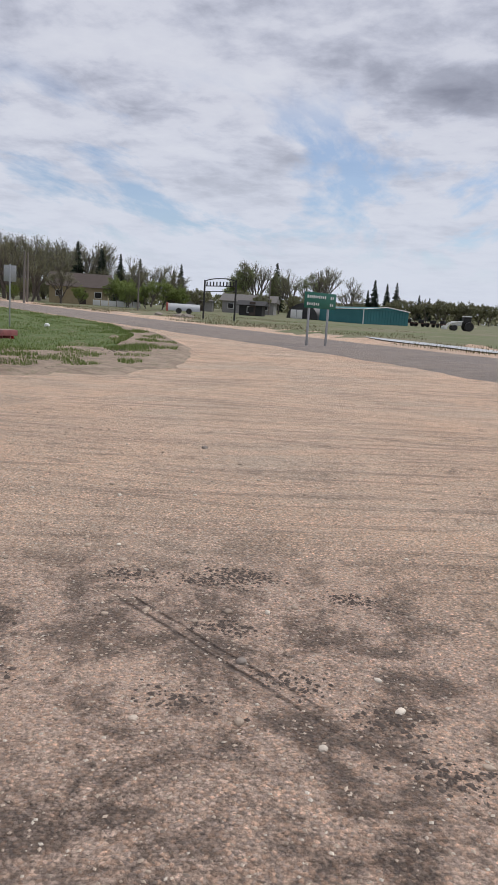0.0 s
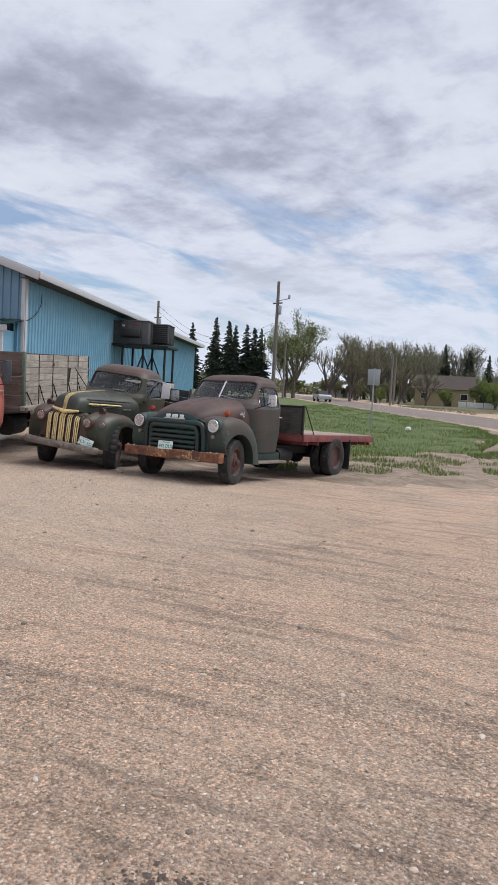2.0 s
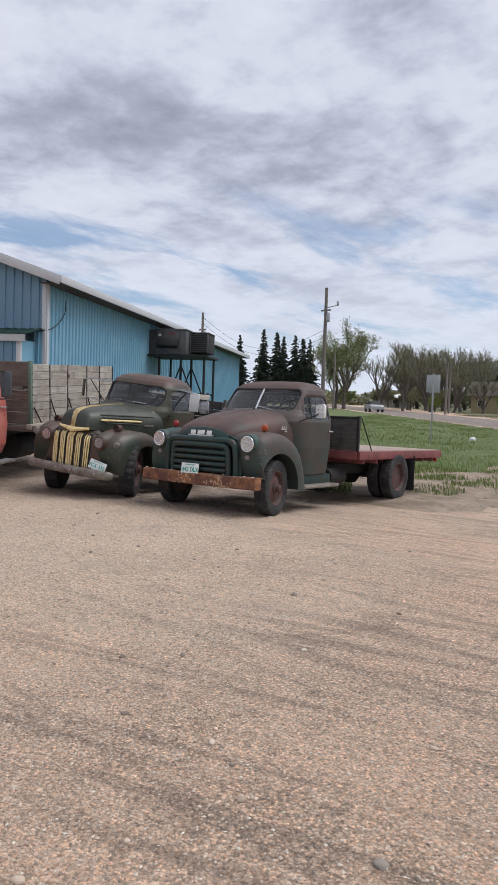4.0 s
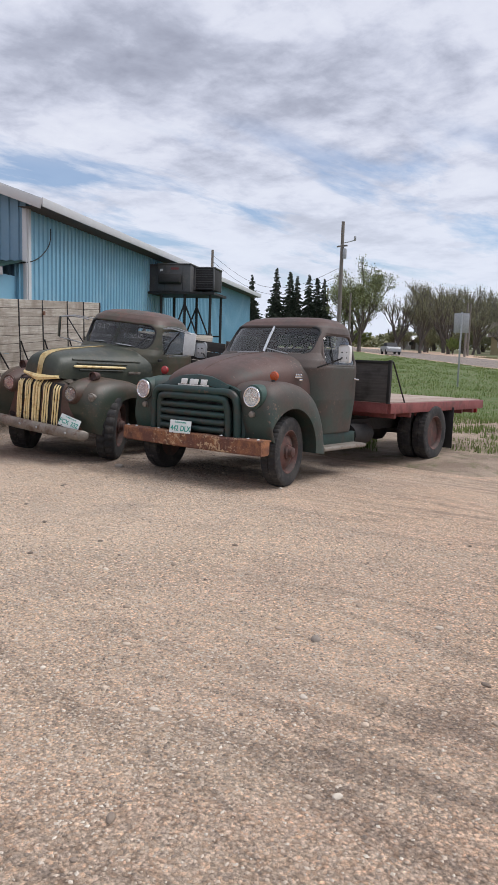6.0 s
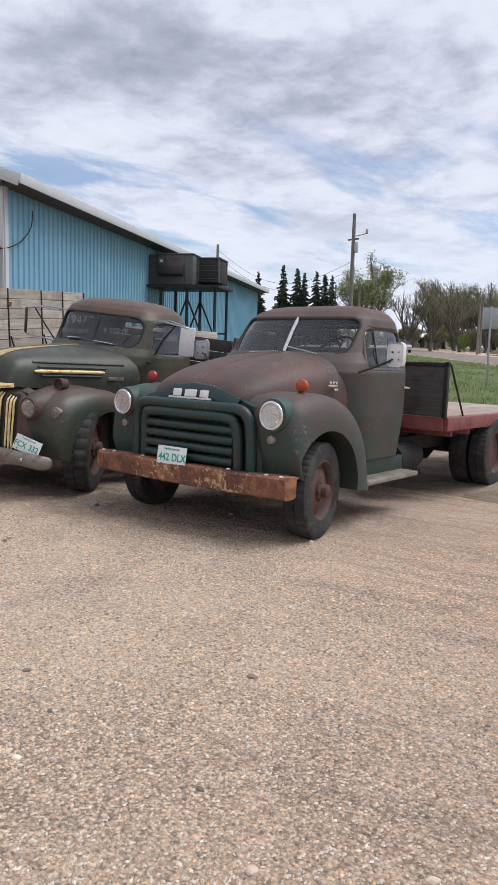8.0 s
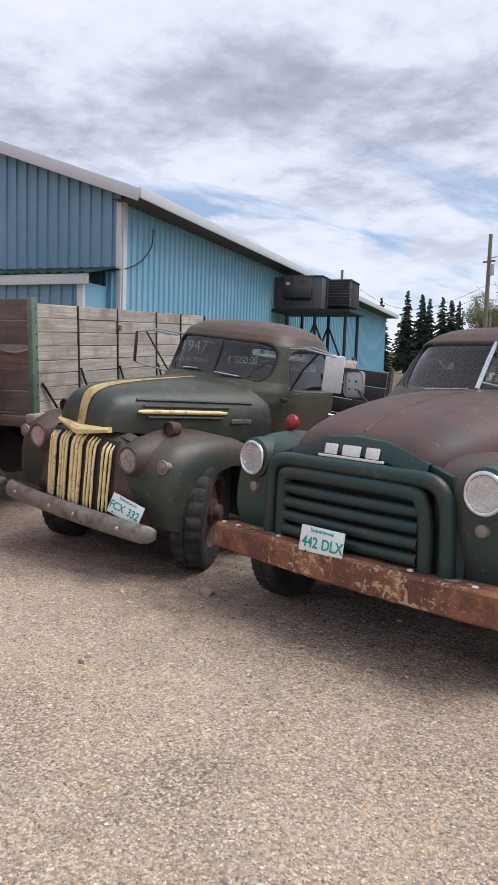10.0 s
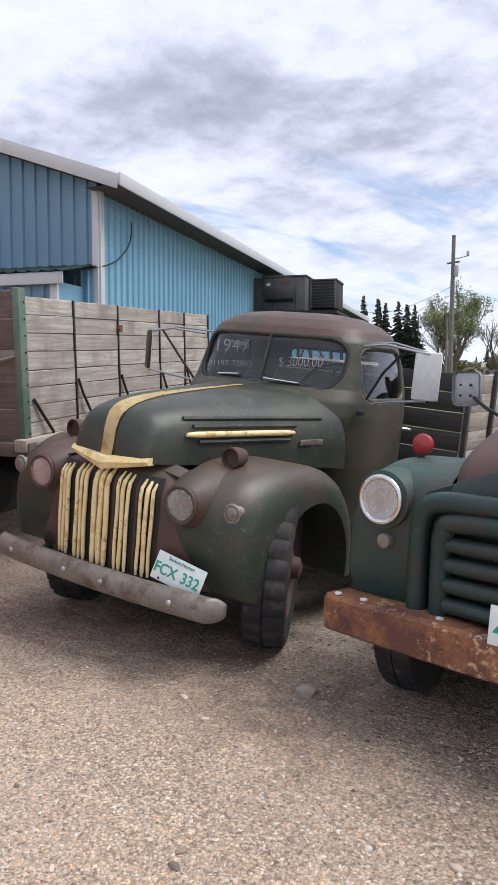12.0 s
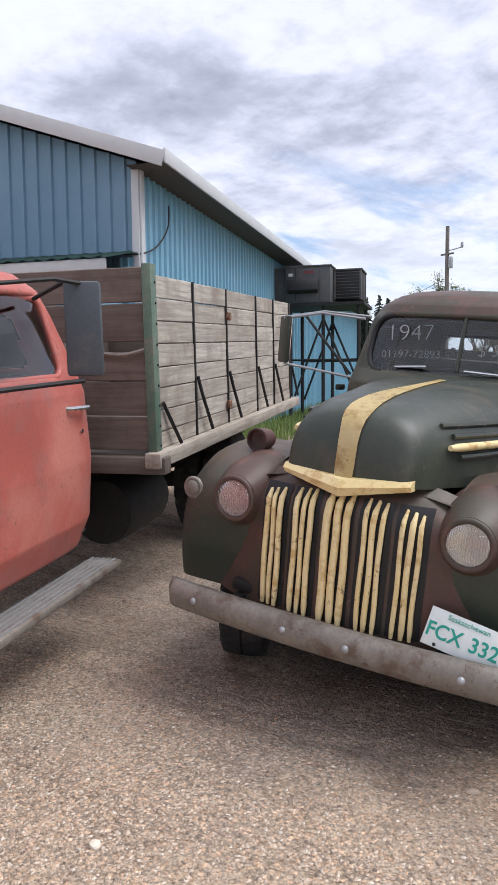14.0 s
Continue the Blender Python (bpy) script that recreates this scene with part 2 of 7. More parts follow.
    tint = k.ramp(pick2.outputs[2], [(0.0, (0.95, 0.95, 0.97)), (0.5, (1.03, 0.98, 0.93)), (1.0, (1.14, 0.97, 0.84))])
    mul = k.n("ShaderNodeMix", {0: 0.8}, data_type="RGBA", blend_type="MULTIPLY")
    k.t.links.new(col, mul.inputs[6])
    k.t.links.new(tint, mul.inputs[7])
    col = mul.outputs[2]
    lumps = k.noise(c, 5.0, 8.0, 0.72)
    rise = k.math("ADD", k.math("MULTIPLY", k.math("SUBTRACT", 1.0, cell.outputs["Distance"]), 0.35), k.math("MULTIPLY", grit, 1.1))
    rise = k.math("ADD", rise, k.math("MULTIPLY", k.math("SUBTRACT", 1.0, coarse.outputs["Distance"]), k.math("MULTIPLY", loose, 0.65)))
    rise = k.math("ADD", rise, k.math("MULTIPLY", k.math("ADD", t1, k.math("ADD", t2, lumps)), 3.4))
    rise = k.math("ADD", rise, extra)
    return finish(m, k, col, 0.95, 0.0, rise, 0.9, 0.022)


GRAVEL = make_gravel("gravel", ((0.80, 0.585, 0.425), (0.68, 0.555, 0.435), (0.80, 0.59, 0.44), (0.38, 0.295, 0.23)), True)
ROAD = make_gravel("worn_asphalt", ((0.34, 0.30, 0.27), (0.29, 0.265, 0.25), (0.40, 0.335, 0.29), (0.24, 0.21, 0.195)))


def make_field(name, a, b, c3, scale=0.5):
    m, k = material(name)
    c = coord(k)
    n1 = k.noise(c, scale, 6.0, 0.65, 0.5)
    col = k.mix(k.ramp(n1, [(0.40, 0.0), (0.58, 1.0)]), a, b)
    n2 = k.noise(k.map(c, (9, 2, 0)), scale * 3, 6.0, 0.7)
    col = k.mix(k.ramp(n2, [(0.52, 0.0), (0.68, 0.9)]), col, c3)
    n3 = k.noise(c, 30.0, 4.0, 0.75)
    return finish(m, k, k.mix(k.math("MULTIPLY", n3, 0.5), col, tuple(v * 0.35 for v in a)), 0.95, 0.0, n3, 0.8, 0.03)


TURF = make_field("turf", (0.10, 0.15, 0.038), (0.13, 0.17, 0.05), (0.27, 0.21, 0.145), 0.9)
FIELD = make_field("dry_field", (0.19, 0.175, 0.10), (0.13, 0.16, 0.06), (0.27, 0.225, 0.14), 0.12)
MUD = make_field("mud", (0.27, 0.20, 0.148), (0.42, 0.325, 0.245), (0.15, 0.155, 0.065), 1.6)

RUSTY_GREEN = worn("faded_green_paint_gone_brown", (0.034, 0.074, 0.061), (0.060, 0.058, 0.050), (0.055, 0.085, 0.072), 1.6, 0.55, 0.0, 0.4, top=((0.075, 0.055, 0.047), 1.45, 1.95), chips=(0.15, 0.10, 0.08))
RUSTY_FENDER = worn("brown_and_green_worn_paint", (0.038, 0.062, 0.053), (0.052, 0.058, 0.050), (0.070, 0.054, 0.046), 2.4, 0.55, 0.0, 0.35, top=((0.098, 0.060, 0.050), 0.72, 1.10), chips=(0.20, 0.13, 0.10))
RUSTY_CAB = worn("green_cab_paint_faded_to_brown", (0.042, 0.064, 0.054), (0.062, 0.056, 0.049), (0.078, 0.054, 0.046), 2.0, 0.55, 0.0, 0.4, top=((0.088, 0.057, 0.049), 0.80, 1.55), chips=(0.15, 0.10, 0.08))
RUSTY_HOOD = worn("oxidised_brown_paint", (0.100, 0.056, 0.046), (0.074, 0.049, 0.042), (0.058, 0.058, 0.050), 2.2, 0.60, 0.0, 0.35, chips=(0.16, 0.10, 0.085))
GREEN_TRIM = worn("dark_green_paint", (0.016, 0.047, 0.042), (0.024, 0.040, 0.037), (0.050, 0.036, 0.029), 4.0, 0.42, 0.0, 0.4, chips=(0.10, 0.07, 0.055))
OLIVE = worn("faded_olive_paint", (0.050, 0.056, 0.039), (0.082, 0.072, 0.047), (0.105, 0.062, 0.047), 1.9, 0.42, 0.0, 0.3, edges=(0.42, 0.56), chips=(0.13, 0.095, 0.07))
OLIVE_FENDER = worn("olive_paint_oxidised_brown_on_top", (0.042, 0.055, 0.042), (0.060, 0.064, 0.045), (0.078, 0.060, 0.046), 1.8, 0.42, 0.0, 0.3, top=((0.112, 0.070, 0.050), 0.78, 1.12), chips=(0.12, 0.09, 0.068))
OLIVE_DARK = worn("dull_dark_olive_paint", (0.036, 0.043, 0.034), (0.056, 0.062, 0.045), (0.092, 0.082, 0.058), 2.2, 0.42, 0.0, 0.3, chips=(0.11, 0.09, 0.065))
BROWN_FENDER = worn("brown_primer_paint", (0.094, 0.056, 0.044), (0.066, 0.058, 0.041), (0.150, 0.066, 0.050), 2.6, 0.50, 0.0, 0.35, chips=(0.14, 0.095, 0.075))
YELLOW = worn("chipped_cream_yellow_paint", (0.78, 0.62, 0.30), (0.82, 0.68, 0.38), (0.50, 0.29, 0.09), 7.0, 0.50, 0.0, 0.18, 0.2, (0.4, 0.6), 90, chips=(0.16, 0.07, 0.035), chip_at=0.575)
RUST = worn("rusted_steel", (0.14, 0.060, 0.044), (0.34, 0.15, 0.070), (0.075, 0.036, 0.030), 4.5, 0.80, 0.0, 0.6, 0.5, (0.42, 0.58), 70, chips=(0.56, 0.40, 0.24), chip_at=0.55)
OLD_STEEL = worn("dull_grey_brown_steel", (0.24, 0.215, 0.185), (0.30, 0.27, 0.235), (0.13, 0.080, 0.055), 5.0, 0.50, 0.3, 0.45, chips=(0.10, 0.05, 0.035))
RED_PAINT = worn("faded_red_paint", (0.44, 0.115, 0.090), (0.52, 0.19, 0.15), (0.36, 0.15, 0.13), 1.8, 0.48, 0.0, 0.25, chips=(0.17, 0.09, 0.075))
RED_BED = worn("faded_red_frame_paint", (0.20, 0.055, 0.055), (0.25, 0.085, 0.08), (0.10, 0.045, 0.04), 3.0, 0.6)
TYRE = worn("dusty_tyre_rubber", (0.024, 0.024, 0.026), (0.05, 0.047, 0.044), (0.085, 0.078, 0.07), 5.0, 0.85, 0.0, 0.4)
WHEEL_RUST = worn("rusty_wheel_paint", (0.10, 0.045, 0.038), (0.07, 0.05, 0.045), (0.14, 0.08, 0.065), 7.0, 0.7)
DARK = plain("grimy_black_steel", (0.018, 0.017, 0.017), 0.7)
BLACK = plain("black_rubber", (0.012, 0.012, 0.013), 0.6)
CHROME = plain("dull_chrome", (0.72, 0.72, 0.72), 0.22, 1.0, 0.15)
LENS = plain("headlight_lens", (0.82, 0.83, 0.82), 0.26, 0.9, 0.22, 40)
WHITE = plain("white_paint", (0.72, 0.72, 0.70), 0.5, 0.0, 0.12)
GALV = plain("galvanised_steel", (0.42, 0.43, 0.44), 0.5, 0.6, 0.2)
RED_LENS = plain("red_lens", (0.36, 0.03, 0.03), 0.25)
AMBER_LENS = plain("amber_lens", (0.50, 0.085, 0.02), 0.25)
SEAT = plain("worn_seat_vinyl", (0.10, 0.095, 0.085), 0.7)
PLATE = plain("licence_plate_white", (0.74, 0.78, 0.76), 0.4, 0.0, 0.08)
PLATE_GREEN = plain("licence_plate_green", (0.015, 0.33, 0.25), 0.5, 0.0, 0.1)
CHALK = plain("chalk_marker", (0.40, 0.40, 0.395), 0.9, 0.0, 0.3, 200)
CONCRETE = plain("concrete", (0.42, 0.40, 0.37), 0.9)
STONE = plain("pebble", (0.30, 0.255, 0.215), 0.85, 0.0, 0.3)


def make_pebbles():
    m, k = material("loose_gravel")
    rnd = k.n("ShaderNodeNewGeometry").outputs["Random Per Island"]
    col = k.ramp(rnd, [(0.0, (0.16, 0.125, 0.10)), (0.3, (0.40, 0.315, 0.24)), (0.7, (0.58, 0.46, 0.355)), (0.92, (0.54, 0.47, 0.39)), (1.0, (0.72, 0.63, 0.52))])
    return finish(m, k, col, 0.85)


PEBBLE = make_pebbles()
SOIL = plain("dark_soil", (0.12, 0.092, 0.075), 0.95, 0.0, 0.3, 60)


def make_glass():
    m, k = material("window_glass")
    f = k.n("ShaderNodeFresnel", {"IOR": 1.5}).outputs[0]
    clear = k.n("ShaderNodeBsdfTransparent", {"Color": (0.80, 0.83, 0.83, 1)})
    gloss = k.n("ShaderNodeBsdfGlossy", {"Roughness": 0.03})
    s = k.n("ShaderNodeMixShader", {0: k.math("MULTIPLY", f, 1.7, True), 1: clear.outputs[0], 2: gloss.outputs[0]})
    k.t.links.new(s.outputs[0], k.n("ShaderNodeOutputMaterial").inputs[0])
    return m


GLASS = make_glass()
m_, k_ = material("fluted_lens_glass")
flute_ = k_.n("ShaderNodeTexWave", {"Vector": coord(k_), "Scale": 34.0, "Distortion": 0.4})
bump_ = k_.n("ShaderNodeBump", {"Height": flute_.outputs[1], "Strength": 1.0, "Distance": 0.012})
gl_ = k_.n("ShaderNodeBsdfGlossy", {"Color": (0.95, 0.96, 0.96, 1), "Roughness": 0.09, "Normal": bump_.outputs[0]})
mix_ = k_.n("ShaderNodeMixShader", {0: 0.24, 1: k_.n("ShaderNodeBsdfTransparent", {"Color": (0.95, 0.96, 0.96, 1)}).outputs[0], 2: gl_.outputs[0]})
k_.t.links.new(mix_.outputs[0], k_.n("ShaderNodeOutputMaterial").inputs[0])
LENS_GLASS = m_
m_, k_ = material("silvered_reflector")
REFLECTOR = finish(m_, k_, (0.95, 0.95, 0.94), 0.16, 0.7)
m_, k_ = material("mirror")
MIRROR = finish(m_, k_, (0.75, 0.77, 0.78), 0.04, 1.0)


def make_wood(name, a, b, dark, along):
    """Weathered boards: grain stretched along one local axis, tone varied from piece to piece."""
    m, k = material(name)
    c = coord(k)
    rnd = k.n("ShaderNodeObjectInfo").outputs["Random"]
    shift = k.n("ShaderNodeVectorMath", {0: c, 1: k.n("ShaderNodeCombineXYZ", {0: k.math("MULTIPLY", rnd, 31.0), 1: k.math("MULTIPLY", rnd, 17.0), 2: 0.0}).outputs[0]}, operation="ADD").outputs[0]
    sc = [22.0, 22.0, 22.0]
    sc[along] = 1.1
    grain = k.noise(k.map(shift, scale=tuple(sc)), 1.6, 7.0, 0.7, 0.4)
    col = k.mix(k.ramp(grain, [(0.36, 0.0), (0.62, 1.0)]), a, b)
    col = k.mix(k.math("MULTIPLY", rnd, 0.5), col, dark)
    stain = k.noise(shift, 3.0, 5.0, 0.6)
    col = k.mix(k.ramp(stain, [(0.50, 0.0), (0.68, 0.8)]), col, dark)
    return finish(m, k, col, 0.9, 0.0, grain, 0.5, 0.006)


BOARD = make_wood("weathered_grey_boards", (0.30, 0.265, 0.22), (0.60, 0.55, 0.47), (0.24, 0.195, 0.155), 1)
BOARD_DARK = make_wood("old_brown_boards", (0.13, 0.105, 0.088), (0.21, 0.17, 0.14), (0.08, 0.062, 0.052), 0)
BOARD_BLACK = make_wood("blackened_boards", (0.055, 0.05, 0.047), (0.09, 0.083, 0.078), (0.03, 0.028, 0.027), 0)
DECK = make_wood("grey_deck_planks", (0.33, 0.27, 0.22), (0.42, 0.35, 0.29), (0.24, 0.15, 0.13), 1)
POST_GREEN = worn("faded_green_post", (0.10, 0.16, 0.12), (0.15, 0.20, 0.15), (0.20, 0.18, 0.15), 6.0, 0.75)
POLE_WOOD = make_wood("utility_pole_wood", (0.19, 0.17, 0.15), (0.27, 0.245, 0.22), (0.13, 0.11, 0.10), 2)
# same blue siding twice: a sunlit tone and a darker one with shade painted in
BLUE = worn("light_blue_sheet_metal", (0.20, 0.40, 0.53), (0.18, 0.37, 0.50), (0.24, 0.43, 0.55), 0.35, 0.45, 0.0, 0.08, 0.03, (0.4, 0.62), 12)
BLUE_SHADED = worn("slate_blue_sheet_metal", (0.15, 0.265, 0.365), (0.135, 0.245, 0.34), (0.175, 0.285, 0.385), 0.35, 0.45, 0.0, 0.08, 0.03, (0.4, 0.62), 12)
TRIM_GREY = plain("grey_white_metal_trim", (0.52, 0.53, 0.54), 0.5, 0.0, 0.06, 3)
SOFFIT = plain("brown_soffit", (0.085, 0.07, 0.065), 0.8)
ROOF_GREEN = worn("green_metal_roof", (0.035, 0.085, 0.07), (0.05, 0.10, 0.085), None, 1.0, 0.5)
ROOF_GREY = worn("grey_metal_roof", (0.30, 0.31, 0.32), (0.25, 0.26, 0.27), None, 1.0, 0.5)
MIRROR_GREY = worn("blue_grey_mirror_paint", (0.060, 0.072, 0.086), (0.075, 0.085, 0.098), (0.10, 0.10, 0.10), 3.0, 0.5)
MACHINE_GREY = worn("dark_grey_unit_paint", (0.095, 0.097, 0.10), (0.12, 0.12, 0.122), (0.15, 0.14, 0.13), 2.0, 0.6)


def make_leaf(name, a, b):
    m, k = material(name)
    rnd = k.n("ShaderNodeNewGeometry").outputs["Random Per Island"]
    return finish(m, k, k.mix(rnd, a, b), 0.8)


NEEDLE = make_leaf("spruce_needles", (0.018, 0.032, 0.022), (0.050, 0.066, 0.042))
LEAF = make_leaf("young_leaves", (0.15, 0.18, 0.07), (0.26, 0.29, 0.14))
LEAF_DULL = make_leaf("sparse_budding_leaves", (0.15, 0.16, 0.08), (0.26, 0.25, 0.14))
LEAF_BRIGHT = make_leaf("bright_willow_leaves", (0.16, 0.21, 0.05), (0.24, 0.29, 0.08))
BARK = plain("bark", (0.14, 0.12, 0.105), 0.95)
GRASS = make_leaf("grass_blades", (0.11, 0.17, 0.035), (0.22, 0.27, 0.08))
DRY = make_leaf("dry_grass", (0.24, 0.20, 0.11), (0.16, 0.15, 0.07))

# ---- mesh helpers ----
def part(name, bm, mat, parent=None, label="", sharp=0.6, smooth=True):
    """Links a bmesh as one mesh object, under a thing or a part."""
    bmesh.ops.recalc_face_normals(bm, faces=bm.faces)
    for f in bm.faces:
        f.smooth = smooth
    for e in bm.edges:
        if len(e.link_faces) == 2 and e.calc_face_angle(0.0) > sharp:
            e.smooth = False
    me = bpy.data.meshes.new(name)
    bm.to_mesh(me)
    bm.free()
    me.materials.append(mat)
    ob = new(name, me)
    if parent is not None:
        ob.parent = parent
    return tagged(ob, label)


def thing(name, m, label, category, group="", kind=""):
    ob = new(name)
    ob.matrix_world = m
    ob.empty_display_size = 0.2
    return tagged(ob, label, category, group, kind)


def share(ob, parent, loc=(0, 0, 0), rot=(0, 0, 0), scale=(1, 1, 1)):
    """Another object on the same mesh."""
    o = new(ob.name.split(".")[0], ob.data)
    o.parent = parent
    o.location, o.rotation_euler, o.scale = loc, [radians(a) for a in rot], scale
    if "label" in ob:
        o["label"] = ob["label"]
    return o


def box(bm, c, s, bevel=0.0, m=None, seg=2):
    r = bmesh.ops.create_cube(bm, size=1.0)
    vs = r["verts"]
    for v in vs:
        v.co = Vector((v.co.x * s[0], v.co.y * s[1], v.co.z * s[2]))
    if bevel:
        es = list({e for v in vs for e in v.link_edges})
        r = bmesh.ops.bevel(bm, geom=es, offset=bevel, segments=seg, affect="EDGES", profile=0.5)
        vs = list({v for f in r["faces"] for v in f.verts} | {v for v in vs if v.is_valid})
    t = Matrix.Translation(c) @ (m or Matrix())
    for v in vs:
        v.co = t @ v.co
    return bm


def boxm(c, s, bevel=0.0, m=None, seg=2):
    return box(bmesh.new(), c, s, bevel, m, seg)


def loft(bm, rings, closed=True, caps=(False, False)):
    """Faces between rings of points of equal count."""
    vr = [[bm.verts.new(p) for p in r] for r in rings]
    n = len(rings[0])
    for a, b in zip(vr, vr[1:]):
        for i in range(n if closed else n - 1):
            j = (i + 1) % n
            bm.faces.new((a[i], a[j], b[j], b[i]))
    if caps[0]:
        bm.faces.new(vr[0])
    if caps[1]:
        bm.faces.new(vr[-1])
    return bm


def lathe(bm, prof, axis="x", c=(0, 0, 0), seg=32):
    """Turns (radius, along) pairs about an axis through c."""
    rings = []
    for r, a in prof:
        ring = []
        for i in range(seg):
            t = math.tau * i / seg
            u, v = r * math.cos(t), r * math.sin(t)
            p = {"x": (a, u, v), "y": (u, a, v), "z": (u, v, a)}[axis]
            ring.append((p[0] + c[0], p[1] + c[1], p[2] + c[2]))
        rings.append(ring)
    return loft(bm, rings, True, (prof[0][0] > 0, prof[-1][0] > 0))


def tube(bm, pts, r, seg=12, closed=False, squash=1.0):
    pts = [Vector(p) for p in pts]
    n = len(pts)
    rad = r if isinstance(r, (list, tuple)) else [r] * n
    rings, last = [], None
    for i, p in enumerate(pts):
        a = pts[(i - 1) % n] if (closed or i) else p
        b = pts[(i + 1) % n] if (closed or i < n - 1) else p
        d = (b - a).normalized()
        side = last - d * last.dot(d) if last is not None else d.cross(Vector((0, 0, 1)) if abs(d.z) < 0.9 else Vector((0, 1, 0)))
        side.normalize()
        last = side
        u = d.cross(side)
        rings.append([p + side * (rad[i] * math.cos(math.tau * k / seg)) + u * (rad[i] * squash * math.sin(math.tau * k / seg)) for k in range(seg)])
    if closed:
        rings.append(rings[0])
    loft(bm, rings, True, (not closed, not closed))
    if closed:
        bmesh.ops.remove_doubles(bm, verts=bm.verts, dist=1e-5)
    return bm


def lerp_at(table, x):
    """Linear look-up in rows (x, values...)."""
    if x <= table[0][0]:
        return table[0][1:]
    for a, b in zip(table, table[1:]):
        if x <= b[0]:
            t = (x - a[0]) / (b[0] - a[0])
            return tuple(p + (q - p) * t for p, q in zip(a[1:], b[1:]))
    return table[-1][1:]


def curve_at(pts, n):
    """n points on a Catmull-Rom curve through pts."""
    pts = [Vector(p) for p in pts]
    out = []
    for i in range(n):
        s = i / (n - 1) * (len(pts) - 1)
        k = min(int(s), len(pts) - 2)
        t = s - k
        p0, p1, p2, p3 = pts[max(k - 1, 0)], pts[k], pts[k + 1], pts[min(k + 2, len(pts) - 1)]
        out.append(0.5 * ((2 * p1) + (p2 - p0) * t + (2 * p0 - 5 * p1 + 4 * p2 - p3) * t * t + (3 * p1 - p0 - 3 * p2 + p3) * t ** 3))
    return out


def lettering(name, text, size, mat, parent, m, thick=0.0015, align="CENTER", weight=0.0):
    cu = bpy.data.curves.new(name, "FONT")
    cu.body, cu.size, cu.extrude, cu.align_x, cu.align_y, cu.offset = text, size, thick, align, "CENTER", weight
    tmp = bpy.data.objects.new(name, cu)
    me = bpy.data.meshes.new_from_object(tmp)
    bpy.data.objects.remove(tmp)
    me.materials.append(mat)
    ob = new(name, me)
    ob.parent = parent
    ob.matrix_local = m
    return ob


def ease(a, b, x):
    t = min(max((x - a) / (b - a), 0.0), 1.0)
    return t * t * (3 - 2 * t)


# ---- ground ----
def height(x, y):
    d = math.hypot(x - 2.0, y + 1.0)
    h = 0.0205 * max(0.0, min(d, 190.0) - 15.0)
    h *= ease(14.0, 26.0, d)
    west = ease(-9.9, -11.6, x + 0.40 * (y - 8.5))
    h += west * 0.052 * min(max(0.0, 0.45 * -(x + 10.4) + 0.75 * (y - 8.3)), 6.0) * (1 - ease(16, 30, d))
    east = 1 - ease(-9.0, -10.6, x + 0.35 * (y - 9.0))
    h -= east * 0.15 * ease(10.0, 13.5, y) * (1 - ease(18, 30, y))
    h += 0.012 * noise.noise((x * 0.5, y * 0.5, 0.0)) + 0.006 * noise.noise((x * 1.7, y * 1.7, 3.0))
    return h


def axis_steps(a, b, lo, hi, fine, grow):
    out = [lo + fine * i for i in range(int((hi - lo) / fine) + 1)]
    s, p = fine, out[-1]
    while p < b:
        s *= grow
        p += s
        out.append(p)
    s, p, left = fine, out[0], []
    while p > a:
        s *= grow
        p -= s
        left.append(p)
    return left[::-1] + out


xs = axis_steps(-2500, 2500, -16, 6, 0.16, 1.16)
ys = axis_steps(-2500, 2500, -2, 18, 0.16, 1.16)
verts = [(x, y, height(x, y)) for y in ys for x in xs]
nx = len(xs)
faces = [(j * nx + i, j * nx + i + 1, (j + 1) * nx + i + 1, (j + 1) * nx + i) for j in range(len(ys) - 1) for i in range(nx - 1)]
me = bpy.data.meshes.new("ground")
me.from_pydata(verts, [], faces)
me.polygons.foreach_set("use_smooth", [True] * len(faces))
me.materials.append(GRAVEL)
ground = tagged(new("ground", me), "pinkish tan gravel lot with tyre tracks, damp patches and painted shade under the trucks", "ground", kind="structure")

ROAD_DIR, ROAD_N = Vector((-0.743, 0.669)), Vector((0.669, 0.743))


def strip(name, s0, s1, near, far, lift, mat, label, category, ns=160, nc=10, wob=0.35, hump=0.0, kind="structure"):
    """A sheet laid on the ground beside or on the road: s along the road, near/far across it (numbers or functions of s)."""
    vs, fs = [], []
    for i in range(ns + 1):
        s = s0 + (s1 - s0) * (i / ns) ** 1.5
        a = near(s) if callable(near) else near
        b = far(s) if callable(far) else far
        for j in range(nc + 1):
            t = j / nc
            c = a + (b - a) * t + wob * noise.noise((s * 0.45, a + t * 3.0, 7.0)) * (1 if j in (0, nc) else 0.3)
            p = ROAD_DIR * s + ROAD_N * c
            vs.append((p.x, p.y, height(p.x, p.y) + (lift if 0 < j < nc else -0.01) + hump * math.sin(math.pi * t) * (0.7 + 0.5 * noise.noise((p.x * 0.6, p.y * 0.6, 2)))))
    for i in range(ns):
        for j in range(nc):
            k = i * (nc + 1) + j
            fs.append((k, k + 1, k + nc + 2, k + nc + 1))
    me = bpy.data.meshes.new(name)
    me.from_pydata(vs, [], fs)
    me.polygons.foreach_set("use_smooth", [True] * len(fs))
    me.materials.append(mat)
    return tagged(new(name, me), label, category, kind=kind)


strip("road", -90, 420, 18.2, 27.0, 0.03, ROAD, "worn grey asphalt road with gravel shoulders", "road", 240, 10, 0.5)
